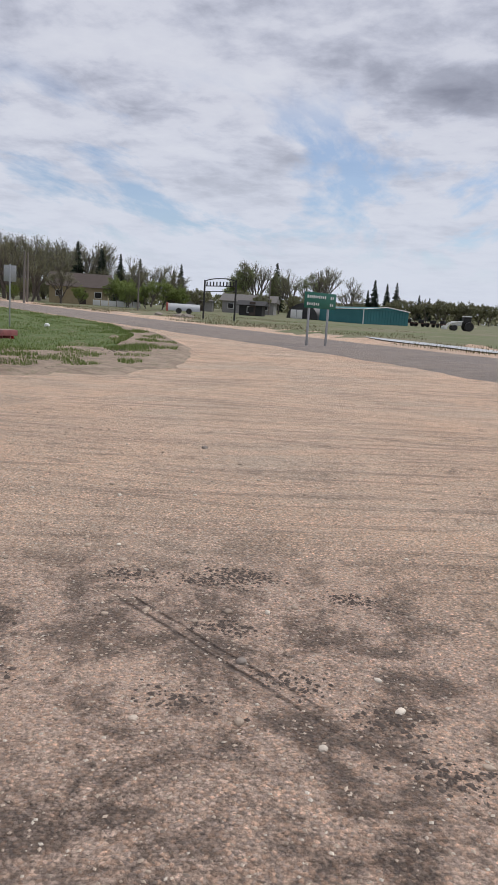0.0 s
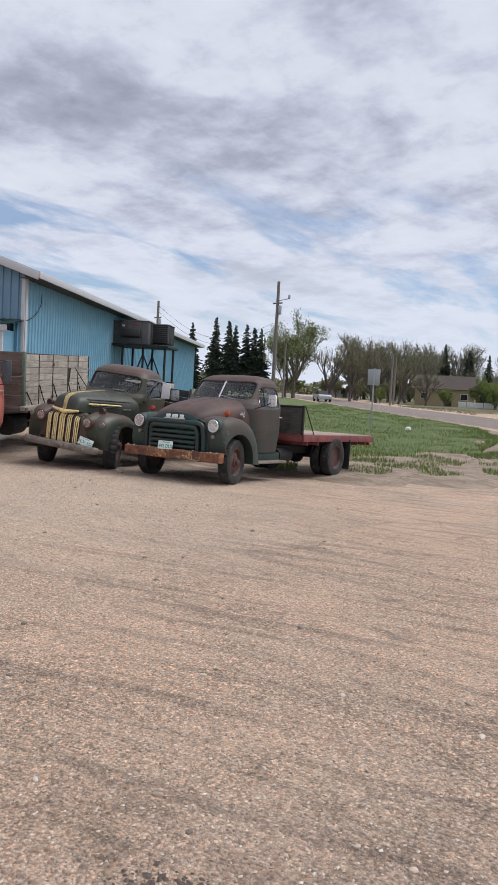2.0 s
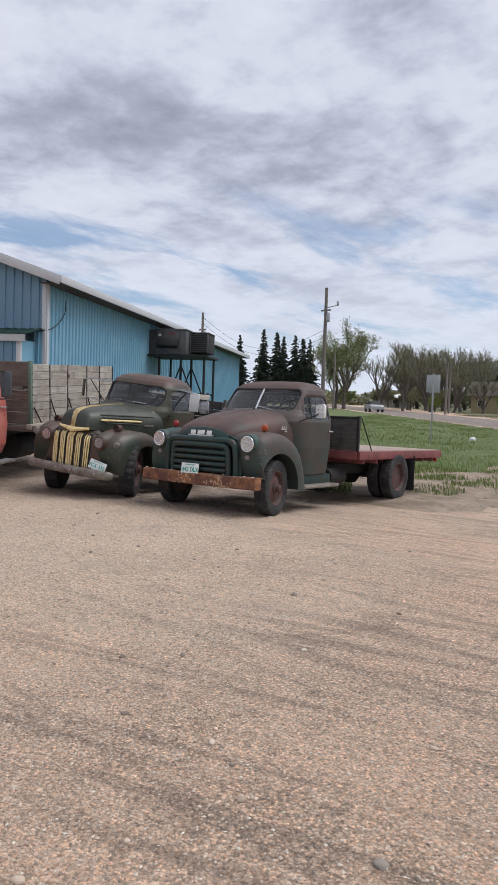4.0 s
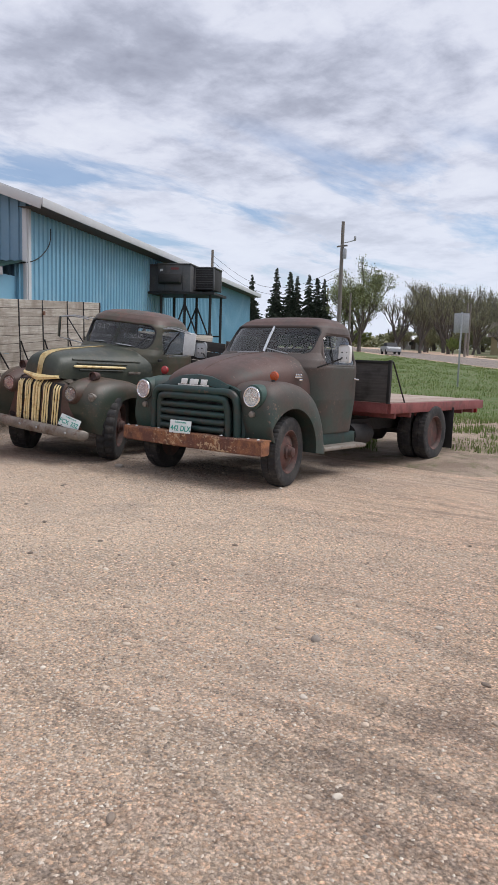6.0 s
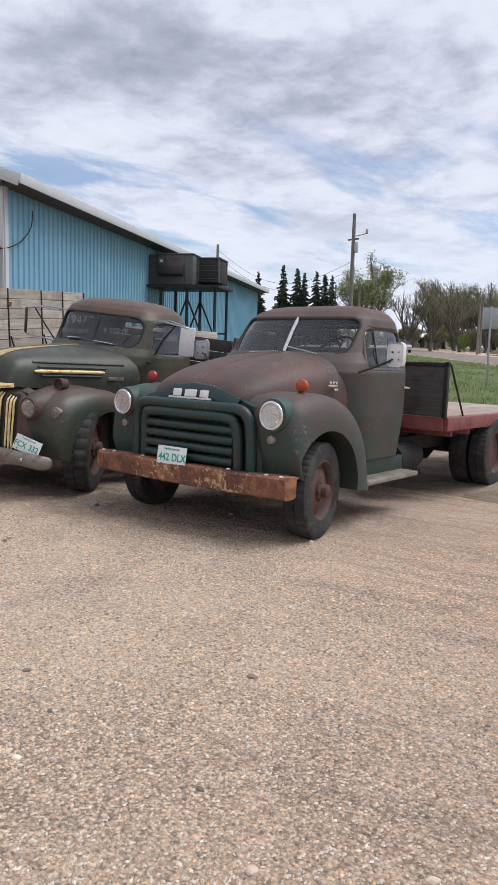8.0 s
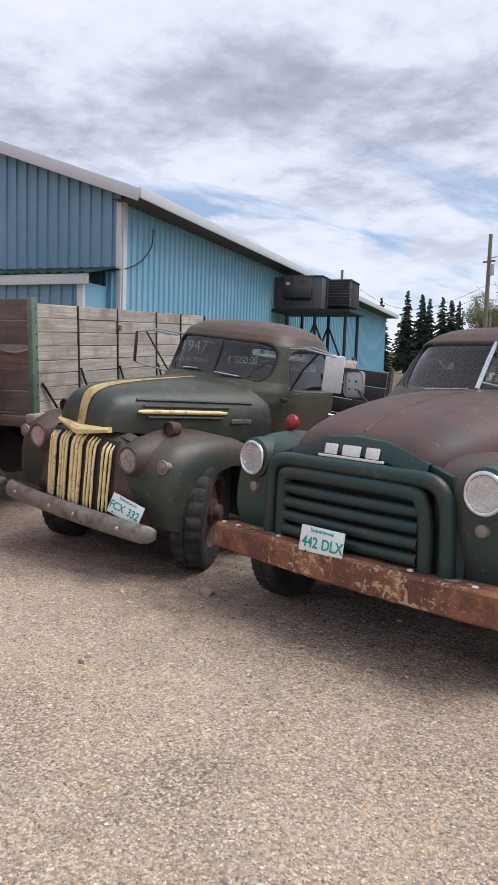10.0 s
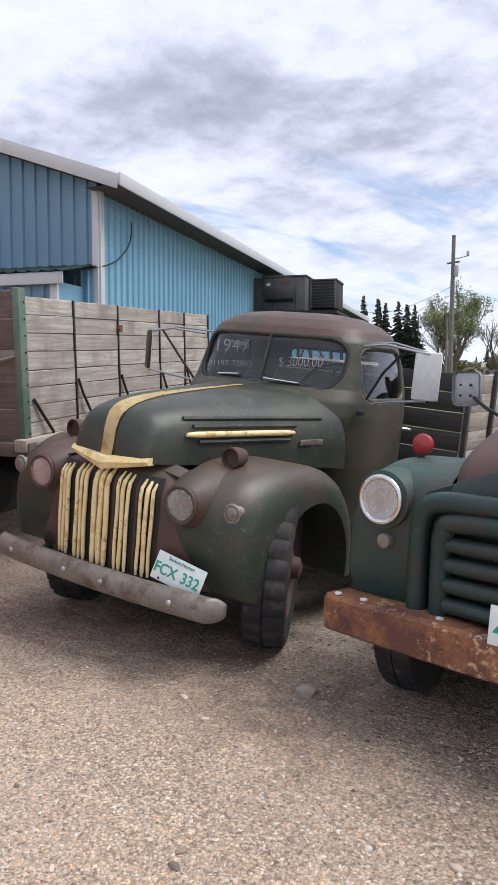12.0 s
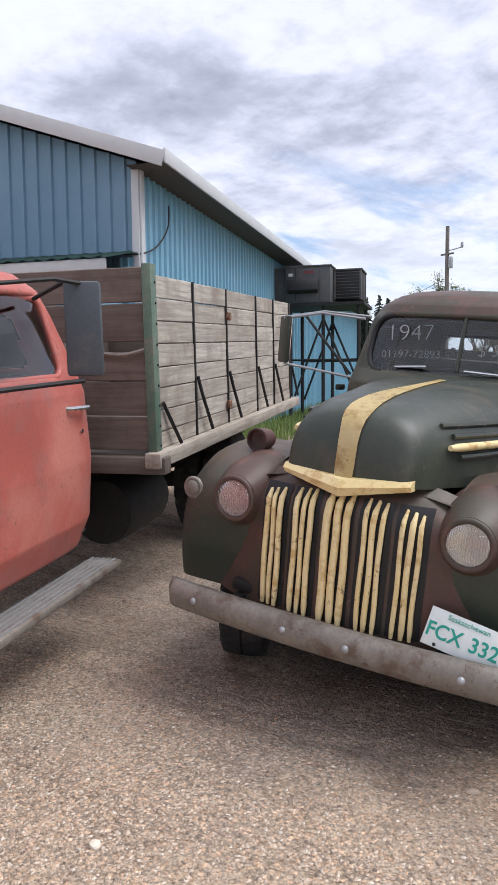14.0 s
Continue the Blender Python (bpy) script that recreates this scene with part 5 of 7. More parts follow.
    # bumper
    bm = bmesh.new()
    rows = []
    for x in np.linspace(-0.985, 0.985, 26):
        b = -0.22 + 0.055 * (abs(x) / 0.985) ** 2
        j = 0.004 * math.sin(x * 9.0)
        rows.append([(x, b + 0.17, 0.50 + j), (x, b + 0.02, 0.505 + j), (x, b, 0.49 + j), (x, b, 0.36), (x, b + 0.02, 0.345), (x, b + 0.12, 0.35), (x, b + 0.12, 0.36), (x, b + 0.022, 0.365), (x, b + 0.022, 0.485), (x, b + 0.17, 0.488)])
    loft(bm, rows, True, (True, True))
    bump = part("front_bumper", bm, RUST, tr, "rusty steel channel bumper with flaking paint")
    bump.location.z = 0.025
    for x in (-0.978, 0.978):
        part("bumper_end", boxm((x, -0.092, 0.427), (0.012, 0.142, 0.140), 0.004), RUST, bump, "flaking ochre bumper end plate")
    for x in (-0.93, -0.80, -0.45, 0.45, 0.80, 0.93):
        part("bumper_bolt", lathe(bmesh.new(), [(0.016, 0.0), (0.016, 0.008), (0.001, 0.012)], "z", (x, -0.14, 0.505), 8), WHITE, bump)
    add_plate(tr, Matrix.Translation((-0.07, -0.205, 0.575)) @ Matrix.Rotation(radians(-8), 4, "X"), "442 DLX", "Saskatchewan")
    # chassis
    for s in (1, -1):
        part("chassis_rail", boxm((s * 0.38, 3.0, 0.52), (0.08, 5.9, 0.16), 0.01), DARK, tr)
    part("front_axle", tube(bmesh.new(), [(-0.75, 0.40, 0.385), (0.75, 0.40, 0.385)], 0.045, 8), DARK, tr)
    part("rear_axle", tube(bmesh.new(), [(-0.75, 4.10, 0.40), (0.75, 4.10, 0.40)], 0.06, 8), DARK, tr)
    part("differential", lathe(bmesh.new(), [(0.04, -0.2), (0.17, -0.1), (0.19, 0), (0.17, 0.1), (0.04, 0.2)], "x", (0, 4.10, 0.40), 20), DARK, tr)
    part("drive_shaft", tube(bmesh.new(), [(0, 1.4, 0.5), (0, 4.0, 0.42)], 0.04, 8), DARK, tr)
    part("fuel_tank", lathe(bmesh.new(), [(0.001, 2.35), (0.13, 2.36), (0.14, 2.40), (0.14, 2.80), (0.13, 2.84), (0.001, 2.85)], "y", (0.50, 0, 0.42), 24), DARK, tr)
    part("engine_block", boxm((0, 0.75, 0.66), (0.75, 0.95, 0.5), 0.03), DARK, tr)
    for s in (1, -1):
        add_wheel(tr, (s * 0.85, 0.40, 0.375), 0.375, 0.185, s, 11.0, 5, WHEEL_RUST)
        add_wheel(tr, (s * 0.865, 4.10, 0.395), 0.395, 0.20, s, 0.0, 5, WHEEL_RUST, True)
        add_wheel(tr, (s * 0.63, 4.10, 0.395), 0.395, 0.20, s, 0.0, 5, WHEEL_RUST, True)
        part("mudflap", boxm((s * 0.76, 4.72, 0.44), (0.42, 0.015, 0.62), 0.004), BLACK, tr, "black rubber mudflap")
    # flatbed with planks
    bed = part("bed_frame", boxm((0.92, 4.33, 0.775), (0.045, 3.30, 0.135), 0.006), RED_BED, tr, "faded red steel bed frame")
    share(bed, tr, (-1.84, 0, 0))
    part("bed_end_rail", boxm((0, 5.985, 0.775), (1.885, 0.045, 0.135), 0.006), RED_BED, tr)
    part("bed_front_rail", boxm((0, 2.68, 0.775), (1.79, 0.045, 0.135), 0.006), RED_BED, tr)
    for y in np.linspace(2.95, 5.75, 7):
        part("cross_member", boxm((0, y, 0.68), (1.75, 0.06, 0.09), 0.004), RED_BED, tr)
    plank = None
    for i in range(12):
        x = -0.825 + 0.15 * i
        if plank is None:
            plank = part("deck_plank", boxm((0, 4.33, 0.838), (0.142, 3.25, 0.03), 0.004), DECK, tr, "pale pinkish grey deck plank")
            plank.location.x = x
        else:
            share(plank, tr, (x, 0, 0.001 * (i % 3)))
    hb = part("headboard", boxm((0, 2.66, 1.10), (1.78, 0.03, 0.50), 0.004), BOARD_BLACK, tr, "dark plywood headboard")
    for s in (1, -1):
        part("headboard_post", boxm((s * 0.905, 2.66, 1.12), (0.04, 0.05, 0.56), 0.004), DARK, tr)
        part("headboard_stay", tube(bmesh.new(), [(s * 0.905, 2.66, 1.38), (s * 0.905, 2.74, 1.38), (s * 0.91, 3.13, 0.85)], 0.011, 6), DARK, tr)
    part("headboard_top", boxm((0, 2.66, 1.37), (1.85, 0.05, 0.04), 0.004), DARK, tr)
    part("tail_lamp", boxm((0.78, 6.03, 0.66), (0.12, 0.05, 0.07), 0.01), RED_LENS, tr)
    return tr


build_flatbed()


# ---- olive stake-bed truck ----
def build_olive():
    place = pose(-10.136, 8.363, 0.003, 0, 5.47, 20.65)
    tr = thing("olive_truck", place, "old dull olive truck with cream grille bars and stake bed", "truck")
    st = [(0.52, 0.66, 1.42, 2.48), (0.95, 0.705, 1.34, 2.54), (1.28, 0.71, 1.31, 2.56), (1.36, 0.705, 1.33, 2.55), (1.44, 0.695, 1.40, 2.54), (1.60, 0.665, 1.46, 2.50), (1.745, 0.625, 1.50, 2.45), (1.82, 0.58, 1.55, 2.40), (1.875, 0.50, 1.63, 2.32), (1.91, 0.40, 1.74, 2.22), (1.928, 0.26, 1.86, 2.10), (1.932, 0.1, 1.95, 2.02)]
    at, fy, sx = build_cab(tr, st, (-0.555, 0.555, 1.435, 1.765, 0.12, 0.0), (1.64, 2.24, 1.385, 1.725, 0.09, 0.12), (-0.40, 0.40, 1.48, 1.70, 0.06, 0.0), OLIVE, BROWN_FENDER, p=3.6, roof_from=1.775)
    part("windscreen_divider", tube(bmesh.new(), [(0, fy(0, z, -1) - 0.008, z) for z in (1.47, 1.57, 1.67, 1.77)], 0.011, 6), OLIVE_DARK, tr)
    for s in (1, -1):
        q = [(s * (sx(u, v) + 0.003), u, v) for u, v in ((1.50, 1.40), (1.49, 1.2), (1.48, 0.9), (1.50, 0.58), (1.56, 0.54), (2.36, 0.54), (2.42, 0.62), (2.42, 1.0), (2.42, 1.3), (2.38, 1.6), (2.32, 1.75))]
        part("door_seam", tube(bmesh.new(), curve_at(q, 44), 0.005, 5), BLACK, tr)
        for z, r in ((1.335, 0.014), (1.30, 0.010)):
            part("belt_moulding", tube(bmesh.new(), [(s * (sx(u, z) + 0.003), u, z) for u in (1.5, 1.65, 1.8, 2.0, 2.2, 2.4)], r, 6), OLIVE, tr)
        part("door_handle", tube(bmesh.new(), curve_at([(s * 0.71, 2.38, 1.17), (s * 0.755, 2.36, 1.175), (s * 0.76, 2.28, 1.18), (s * 0.72, 2.24, 1.185)], 12), 0.011, 6), CHROME, tr, "chrome door handle")
        part("door_hinge", boxm((s * 0.715, 1.50, 1.32), (0.03, 0.09, 0.035), 0.008), DARK, tr)
        part("running_board", boxm((s * 0.74, 1.90, 0.40), (0.30, 1.25, 0.035), 0.012), RUST, tr, "rusty running board")
        far = 1.075 if s > 0 else 1.19
        for pts, r, mt in ((((0.64, 1.62, 1.74), (far * 0.76, 1.56, 1.76), (far + 0.01, 1.62, 1.72)), 0.009, GALV), (((0.64, 1.72, 1.76), (far * 0.78, 1.64, 1.775), (far, 1.63, 1.73)), 0.008, GALV)):
            part("mirror_frame", tube(bmesh.new(), [(s * x, y, z) for x, y, z in pts], r, 6), mt, tr)
        for pts, mt in ((((0.70, 1.60, 1.40), (far * 0.74, 1.60, 1.58), (far * 0.87, 1.60, 1.74)), DARK), (((0.70, 1.72, 1.37), (far * 0.78, 1.68, 1.40), (far, 1.64, 1.43)), GALV)):
            part("mirror_brace", tube(bmesh.new(), [(s * x, y, z) for x, y, z in pts], 0.009, 6), mt, tr)
        turn = Matrix.Rotation(radians(14 if s > 0 else -42), 4, "Z")
        part("mirror_back", boxm((s * far, 1.625, 1.585), (0.165, 0.025, 0.30), 0.012, turn), WHITE if s > 0 else OLIVE_DARK, tr, "tall west coast mirror")
        part("mirror_glass", boxm(Vector((s * far, 1.625, 1.585)) + turn @ Vector((0, 0.0155, 0)), (0.145, 0.004, 0.275), 0.0, turn), MIRROR, tr)
    add_cab_fittings(tr, 2.15, 0.98, 0.60, 1.56, 1.35, 0.30)
    # bonnet
    hood = resample([(0.0, 0.225, 1.045, 1.10), (0.012, 0.25, 1.045, 1.19), (0.05, 0.272, 1.045, 1.275), (0.13, 0.305, 1.04, 1.325), (0.35, 0.370, 1.03, 1.365), (0.75, 0.475, 1.0, 1.395), (1.15, 0.60, 0.98, 1.42), (1.42, 0.68, 0.96, 1.44)], 30)
    part("hood", arch_loft(hood, 32, 0.66), OLIVE_DARK, tr, "tall rounded dull olive hood")
    hz = [(h[0], h[1], h[2], h[3]) for h in hood]

    def hood_top(x, y):
        wd, zb, zt = lerp_at(hz, y)
        c = min(abs(x) / wd, 1.0) ** (1 / 0.66)
        return zb + (zt - zb) * max(1 - c * c, 0.0) ** (0.66 / 2)

    def hood_side(z, y):
        wd, zb, zt = lerp_at(hz, y)
        k = min(max((z - zb) / (zt - zb), 0), 1) ** (1 / 0.66)
        return wd * max(1 - k * k, 0) ** 0.33

    bm = bmesh.new()
    ys = [0.0, 0.012, 0.03, 0.05, 0.08, 0.13, 0.2, 0.3, 0.45, 0.6, 0.8, 1.0, 1.18]
    rows = []
    for y in ys:
        hw = 0.040 + 0.018 * ease(0.0, 0.10, y) - 0.036 * ease(0.1, 1.0, y)
        rows.append([(x, y - 0.008 * (y < 0.06), hood_top(x, y) + 0.006) for x in (-hw, -hw / 2, 0, hw / 2, hw)])
    rows.insert(0, [(x, -0.018, 1.05) for x in (-0.038, -0.019, 0, 0.019, 0.038)])
    loft(bm, rows, False)
    bmesh.ops.solidify(bm, geom=bm.faces[:], thickness=0.006)
    part("hood_stripe", bm, YELLOW, tr, "chipped cream centre stripe")
    for s in (1, -1):
        bm = bmesh.new()
        rows = []
        for t in np.linspace(0, 1, 9):
            x, y, zc, hh = 0.268 * t, -0.048 + 0.060 * t, 1.022 + 0.036 * t, 0.036 - 0.016 * t
            rows.append([(s * x, y + 0.04, zc + hh), (s * x, y, zc + hh * 0.9), (s * x, y - 0.016, zc), (s * x, y, zc - hh), (s * x, y + 0.04, zc - hh)])
        loft(bm, rows, True, (True, True))
        part("hood_lip", bm, YELLOW, tr, "cream hood lip moulding")
        bar = []
        for y in np.linspace(0.22, 0.98, 14):
            bar.append((s * (hood_side(1.195, y) + 0.018), y, 1.195))
        part("hood_side_bar", tube(bmesh.new(), bar, [0.011] + [0.017] * 12 + [0.011], 12), YELLOW, tr, "cream hood side bar")
        for z, y0, y1 in ((1.275, 0.24, 1.25), (1.235, 0.28, 1.02), (1.155, 0.30, 0.95)):
            part("louvre_rib", tube(bmesh.new(), [(s * (hood_side(z, y) + 0.006), y, z) for y in np.linspace(y0, y1, 12)], 0.012, 6), OLIVE_DARK, tr)
        part("side_badge", boxm((s * (hood_side(1.135, 1.12) + 0.006), 1.12, 1.135), (0.012, 0.20, 0.035), 0.004, Matrix.Rotation(radians(-13 * s), 4, "Z")), OLD_STEEL, tr, "worn metal nameplate")
    # front panel with grille
    bm = bmesh.new()
    rings = []
    def front_y(x, z):
        return -0.015 + 0.16 * (abs(x) / 0.62) ** 2.6 + 0.14 * max(0.0, (z - 0.90) / 0.16) ** 2 + 0.02 * max(0, 0.6 - z)
    zs = np.linspace(0.44, 1.07, 16)
    xs2 = np.linspace(-0.62, 0.62, 33)
    for z in zs:
        rings.append([(x, front_y(x, z), z - 0.20 * (abs(x) / 0.62) ** 3 * max(0, (z - 0.75) / 0.32)) for x in xs2])
    loft(bm, rings, False)
    part("front_panel", bm, BROWN_FENDER, tr, "brown curved nose panel")
    part("nose_top", loft(bmesh.new(), [[(x, y, z - 0.25 * abs(x) ** 2) for x in (-0.45, -0.3, 0, 0.3, 0.45)] for y, z in ((0.10, 1.035), (0.3, 1.02), (0.9, 0.98))], False), OLIVE, tr)
    for gx in (-0.292, -0.148, 0.0, 0.148, 0.292):
        wd = 0.026
        bm = bmesh.new()
        rows = []
        for z in np.linspace(0.475, 0.985, 12):
            sh = 1 - 0.03 * (0.985 - z)
            rows.append([(gx * sh + d, front_y(gx * sh + d, z) - 0.004, z) for d in (-0.064, -0.02, 0.02, 0.064)])
        loft(bm, rows, False)
        part("grille_slot", bm, BLACK, tr)
        for i in (-1, 0, 1):
            x = gx + i * (0.042 if gx == 0.0 else 0.033)
            top_z = 0.99 - 0.035 * (abs(x) / 0.33) ** 2
            fat = 1.0 + (0.40 if gx == 0.0 else 0.0) + 0.10 * math.sin(x * 91.0)
            pts = [(x * (1 - 0.03 * (0.985 - z)) + 0.002 * math.sin(z * 17 + x * 60), front_y(x, z) - 0.018 + 0.014 * ease(top_z - 0.05, top_z, z), z) for z in np.linspace(0.475, top_z, 14)]
            part("grille_bar", tube(bmesh.new(), pts, [0.008 * fat] + [0.0112 * fat] * 12 + [0.006 * fat], 12, squash=0.95), YELLOW, tr, "chipped cream grille bar")
    # wings
    H = (0.72, 0.42)
    prof = [(0.15, 0.44), (0.09, 0.58), (0.05, 0.75), (0.06, 0.88), (0.12, 0.97), (0.25, 1.04), (0.45, 1.07), (0.70, 1.065), (0.92, 1.01), (1.10, 0.90), (1.22, 0.74), (1.28, 0.55), (1.31, 0.34)]
    for s in (1, -1):
        part("fender", build_fender(prof, H, 0.445, 0.40, 0.875, s, crown=0.26), OLIVE_FENDER, tr, "rounded dull olive front fender")
        bm = lathe(bmesh.new(), [(0.185, 0.28), (0.158, 0.13), (0.124, 0.045), (0.101, 0.006), (0.086, 0.004), (0.086, 0.11)], "y", (s * 0.495, 0.005, 0.885), 28)
        part("headlight_bucket", bm, BROWN_FENDER, tr)
        add_headlight(tr, s * 0.495, 0.005, 0.885, 0.083, BROWN_FENDER)
        part("marker_lamp", disc_y(0.036, 0.07, (s * 0.755, 0.068, 0.88), 0.014), OLD_STEEL, tr, "small round parking lamp")
        part("marker_ring", tube(bmesh.new(), [(s * 0.755 + 0.042 * math.cos(math.tau * i / 20), 0.074, 0.88 + 0.042 * math.sin(math.tau * i / 20)) for i in range(20)], 0.01, 12, True), OLD_STEEL, tr)
        cup = lathe(bmesh.new(), [(0.001, 0.10), (0.045, 0.09), (0.052, 0.05), (0.055, -0.01), (0.048, -0.012), (0.044, 0.02), (0.001, 0.03)], "y", (s * 0.57, 0.30, 1.105), 22)
        part("fender_lamp", cup, WHEEL_RUST, tr, "dark brown cup-shaped fender lamp")
        part("fender_lamp_foot", tube(bmesh.new(), [(s * 0.57, 0.34, 1.00), (s * 0.57, 0.34, 1.07)], 0.022, 8), BROWN_FENDER, tr)
        add_wheel(tr, (s * 0.71, 0.60, stand_z(place, s * 0.71, 0.60, 0.44)), 0.44, 0.225, s, 24.0, 5, WHEEL_RUST)
        add_wheel(tr, (s * 0.88, 4.45, stand_z(place, s * 0.88, 4.45, 0.421)), 0.421, 0.20, s, 0.0, 5, WHEEL_RUST, True)
        add_wheel(tr, (s * 0.64, 4.45, stand_z(place, s * 0.64, 4.45, 0.421)), 0.421, 0.20, s, 0.0, 5, WHEEL_RUST, True)
        part("chassis_rail", boxm((s * 0.38, 3.0, 0.60), (0.08, 5.6, 0.16), 0.01), DARK, tr)
        part("inner_wing", boxm((s * 0.42, 0.8, 0.72), (0.03, 1.1, 0.5), 0.01), DARK, tr)
    add_wiper(tr, (-0.35, 1.41, 1.47), (-0.16, 1.385, 1.485), CHROME)
    add_wiper(tr, (0.05, 1.375, 1.475), (0.30, 1.40, 1.465), CHROME)
    # bumper
    bm = bmesh.new()
    rows = []
    for x in 0.80 * np.sin(np.linspace(-math.pi / 2, math.pi / 2, 48)):
        e = max(0.0, (abs(x) - 0.735) / 0.065)
        b = -0.112 + 0.05 * (abs(x) / 0.8) ** 2 + 0.05 * e
        h = 0.066 * math.sqrt(1 - 0.80 * e * e)
        rows.append([(x, b + 0.030 - 0.048 * math.cos(a) * (1 - 0.5 * e), 0.425 + h * math.sin(a)) for a in np.linspace(-1.9, 1.9, 14)])
    loft(bm, rows, True, (True, True))
    bump = part("front_bumper", bm, OLD_STEEL, tr, "dented grey-brown steel bumper")
    for x in (-0.60, -0.15, 0.12, 0.55):
        part("bumper_bolt", disc_y(0.016, 0.01, (x, -0.128 + 0.05 * (x / 0.8) ** 2, 0.43), 0.012, 14), GALV, bump)
    for s in (1, -1):
        part("bumper_bracket", boxm((s * 0.45, 0.05, 0.44), (0.05, 0.28, 0.05), 0.004), DARK, tr)
    add_plate(tr, Matrix.Translation((0.525, -0.01, 0.545)) @ Matrix.Rotation(radians(7), 4, "Z") @ Matrix.Rotation(radians(12), 4, "Y") @ Matrix.Scale(0.93, 4) @ Matrix.Rotation(radians(-14), 4, "X"), "FCX 332", "Saskatchewan")
    part("front_axle", tube(bmesh.new(), [(-0.68, 0.72, 0.42), (0.68, 0.72, 0.42)], 0.05, 8), DARK, tr)
    part("rear_axle", tube(bmesh.new(), [(-0.8, 4.45, 0.42), (0.8, 4.45, 0.42)], 0.06, 8), DARK, tr)
    part("engine_block", boxm((0, 0.85, 0.72), (0.7, 1.0, 0.55), 0.03), DARK, tr)
    part("splash_pan", boxm((0, 0.16, 0.50), (1.0, 0.25, 0.06), 0.02), DARK, tr)
    # chalk price on the glass
    def on_glass(text, x, z, size, nm):
        y = fy(x, z, -1)
        lettering(nm, text, size, CHALK, tr, Matrix.Translation((x, y - 0.012, z)) @ Matrix.Rotation(radians(-x * 42), 4, "Z") @ Matrix.Rotation(radians(90 - 13), 4, "X") @ Matrix.Rotation(radians(4), 4, "Z"), 0.0003, weight=-size * 0.022)
    on_glass("1947", -0.30, 1.665, 0.135, "chalk_year")
    on_glass(".01197-72893", -0.28, 1.545, 0.062, "chalk_number")
    on_glass("$ 3000.00", 0.27, 1.60, 0.095, "chalk_price")
    # stake bed
    bx, y0, y1, zb, zt = 0.98, 2.78, 5.75, 0.86, 1.60
    part("bed_floor", boxm((0, (y0 + y1) / 2, zb - 0.04), (2 * bx, y1 - y0, 0.07), 0.005), BOARD_BLACK, tr)
    bd = None
    for i in range(5):
        z = zb + 0.075 + i * 0.15
        if bd is None:
            bd = part("front_board", boxm((0, 0, 0), (2 * bx, 0.025, 0.142), 0.004), BOARD_BLACK, tr)
            bd.location = (0, y0, z)
        else:
            share(bd, tr, (0, y0, z), (0, 0, 0), (1, 1, 1))
    sb = None
    for s in (1, -1):
        for i in range(5):
            z = zb + 0.075 + i * 0.15
            if sb is None:
                sb = part("side_board", boxm((0, 0, 0), (0.025, y1 - y0, 0.142), 0.004), BOARD, tr, "weathered grey side board")
                sb.location = (s * bx, (y0 + y1) / 2, z)
            else:
                share(sb, tr, (s * bx, (y0 + y1) / 2, z))
        for y in (y0 + 0.02, 3.5, 4.2, 4.9, y1 - 0.03):
            part("stake", boxm((s * (bx + 0.03), y, (zb + zt) / 2), (0.035, 0.06, zt - zb + 0.10), 0.006), BOARD_BLACK, tr)
    return tr


build_olive()


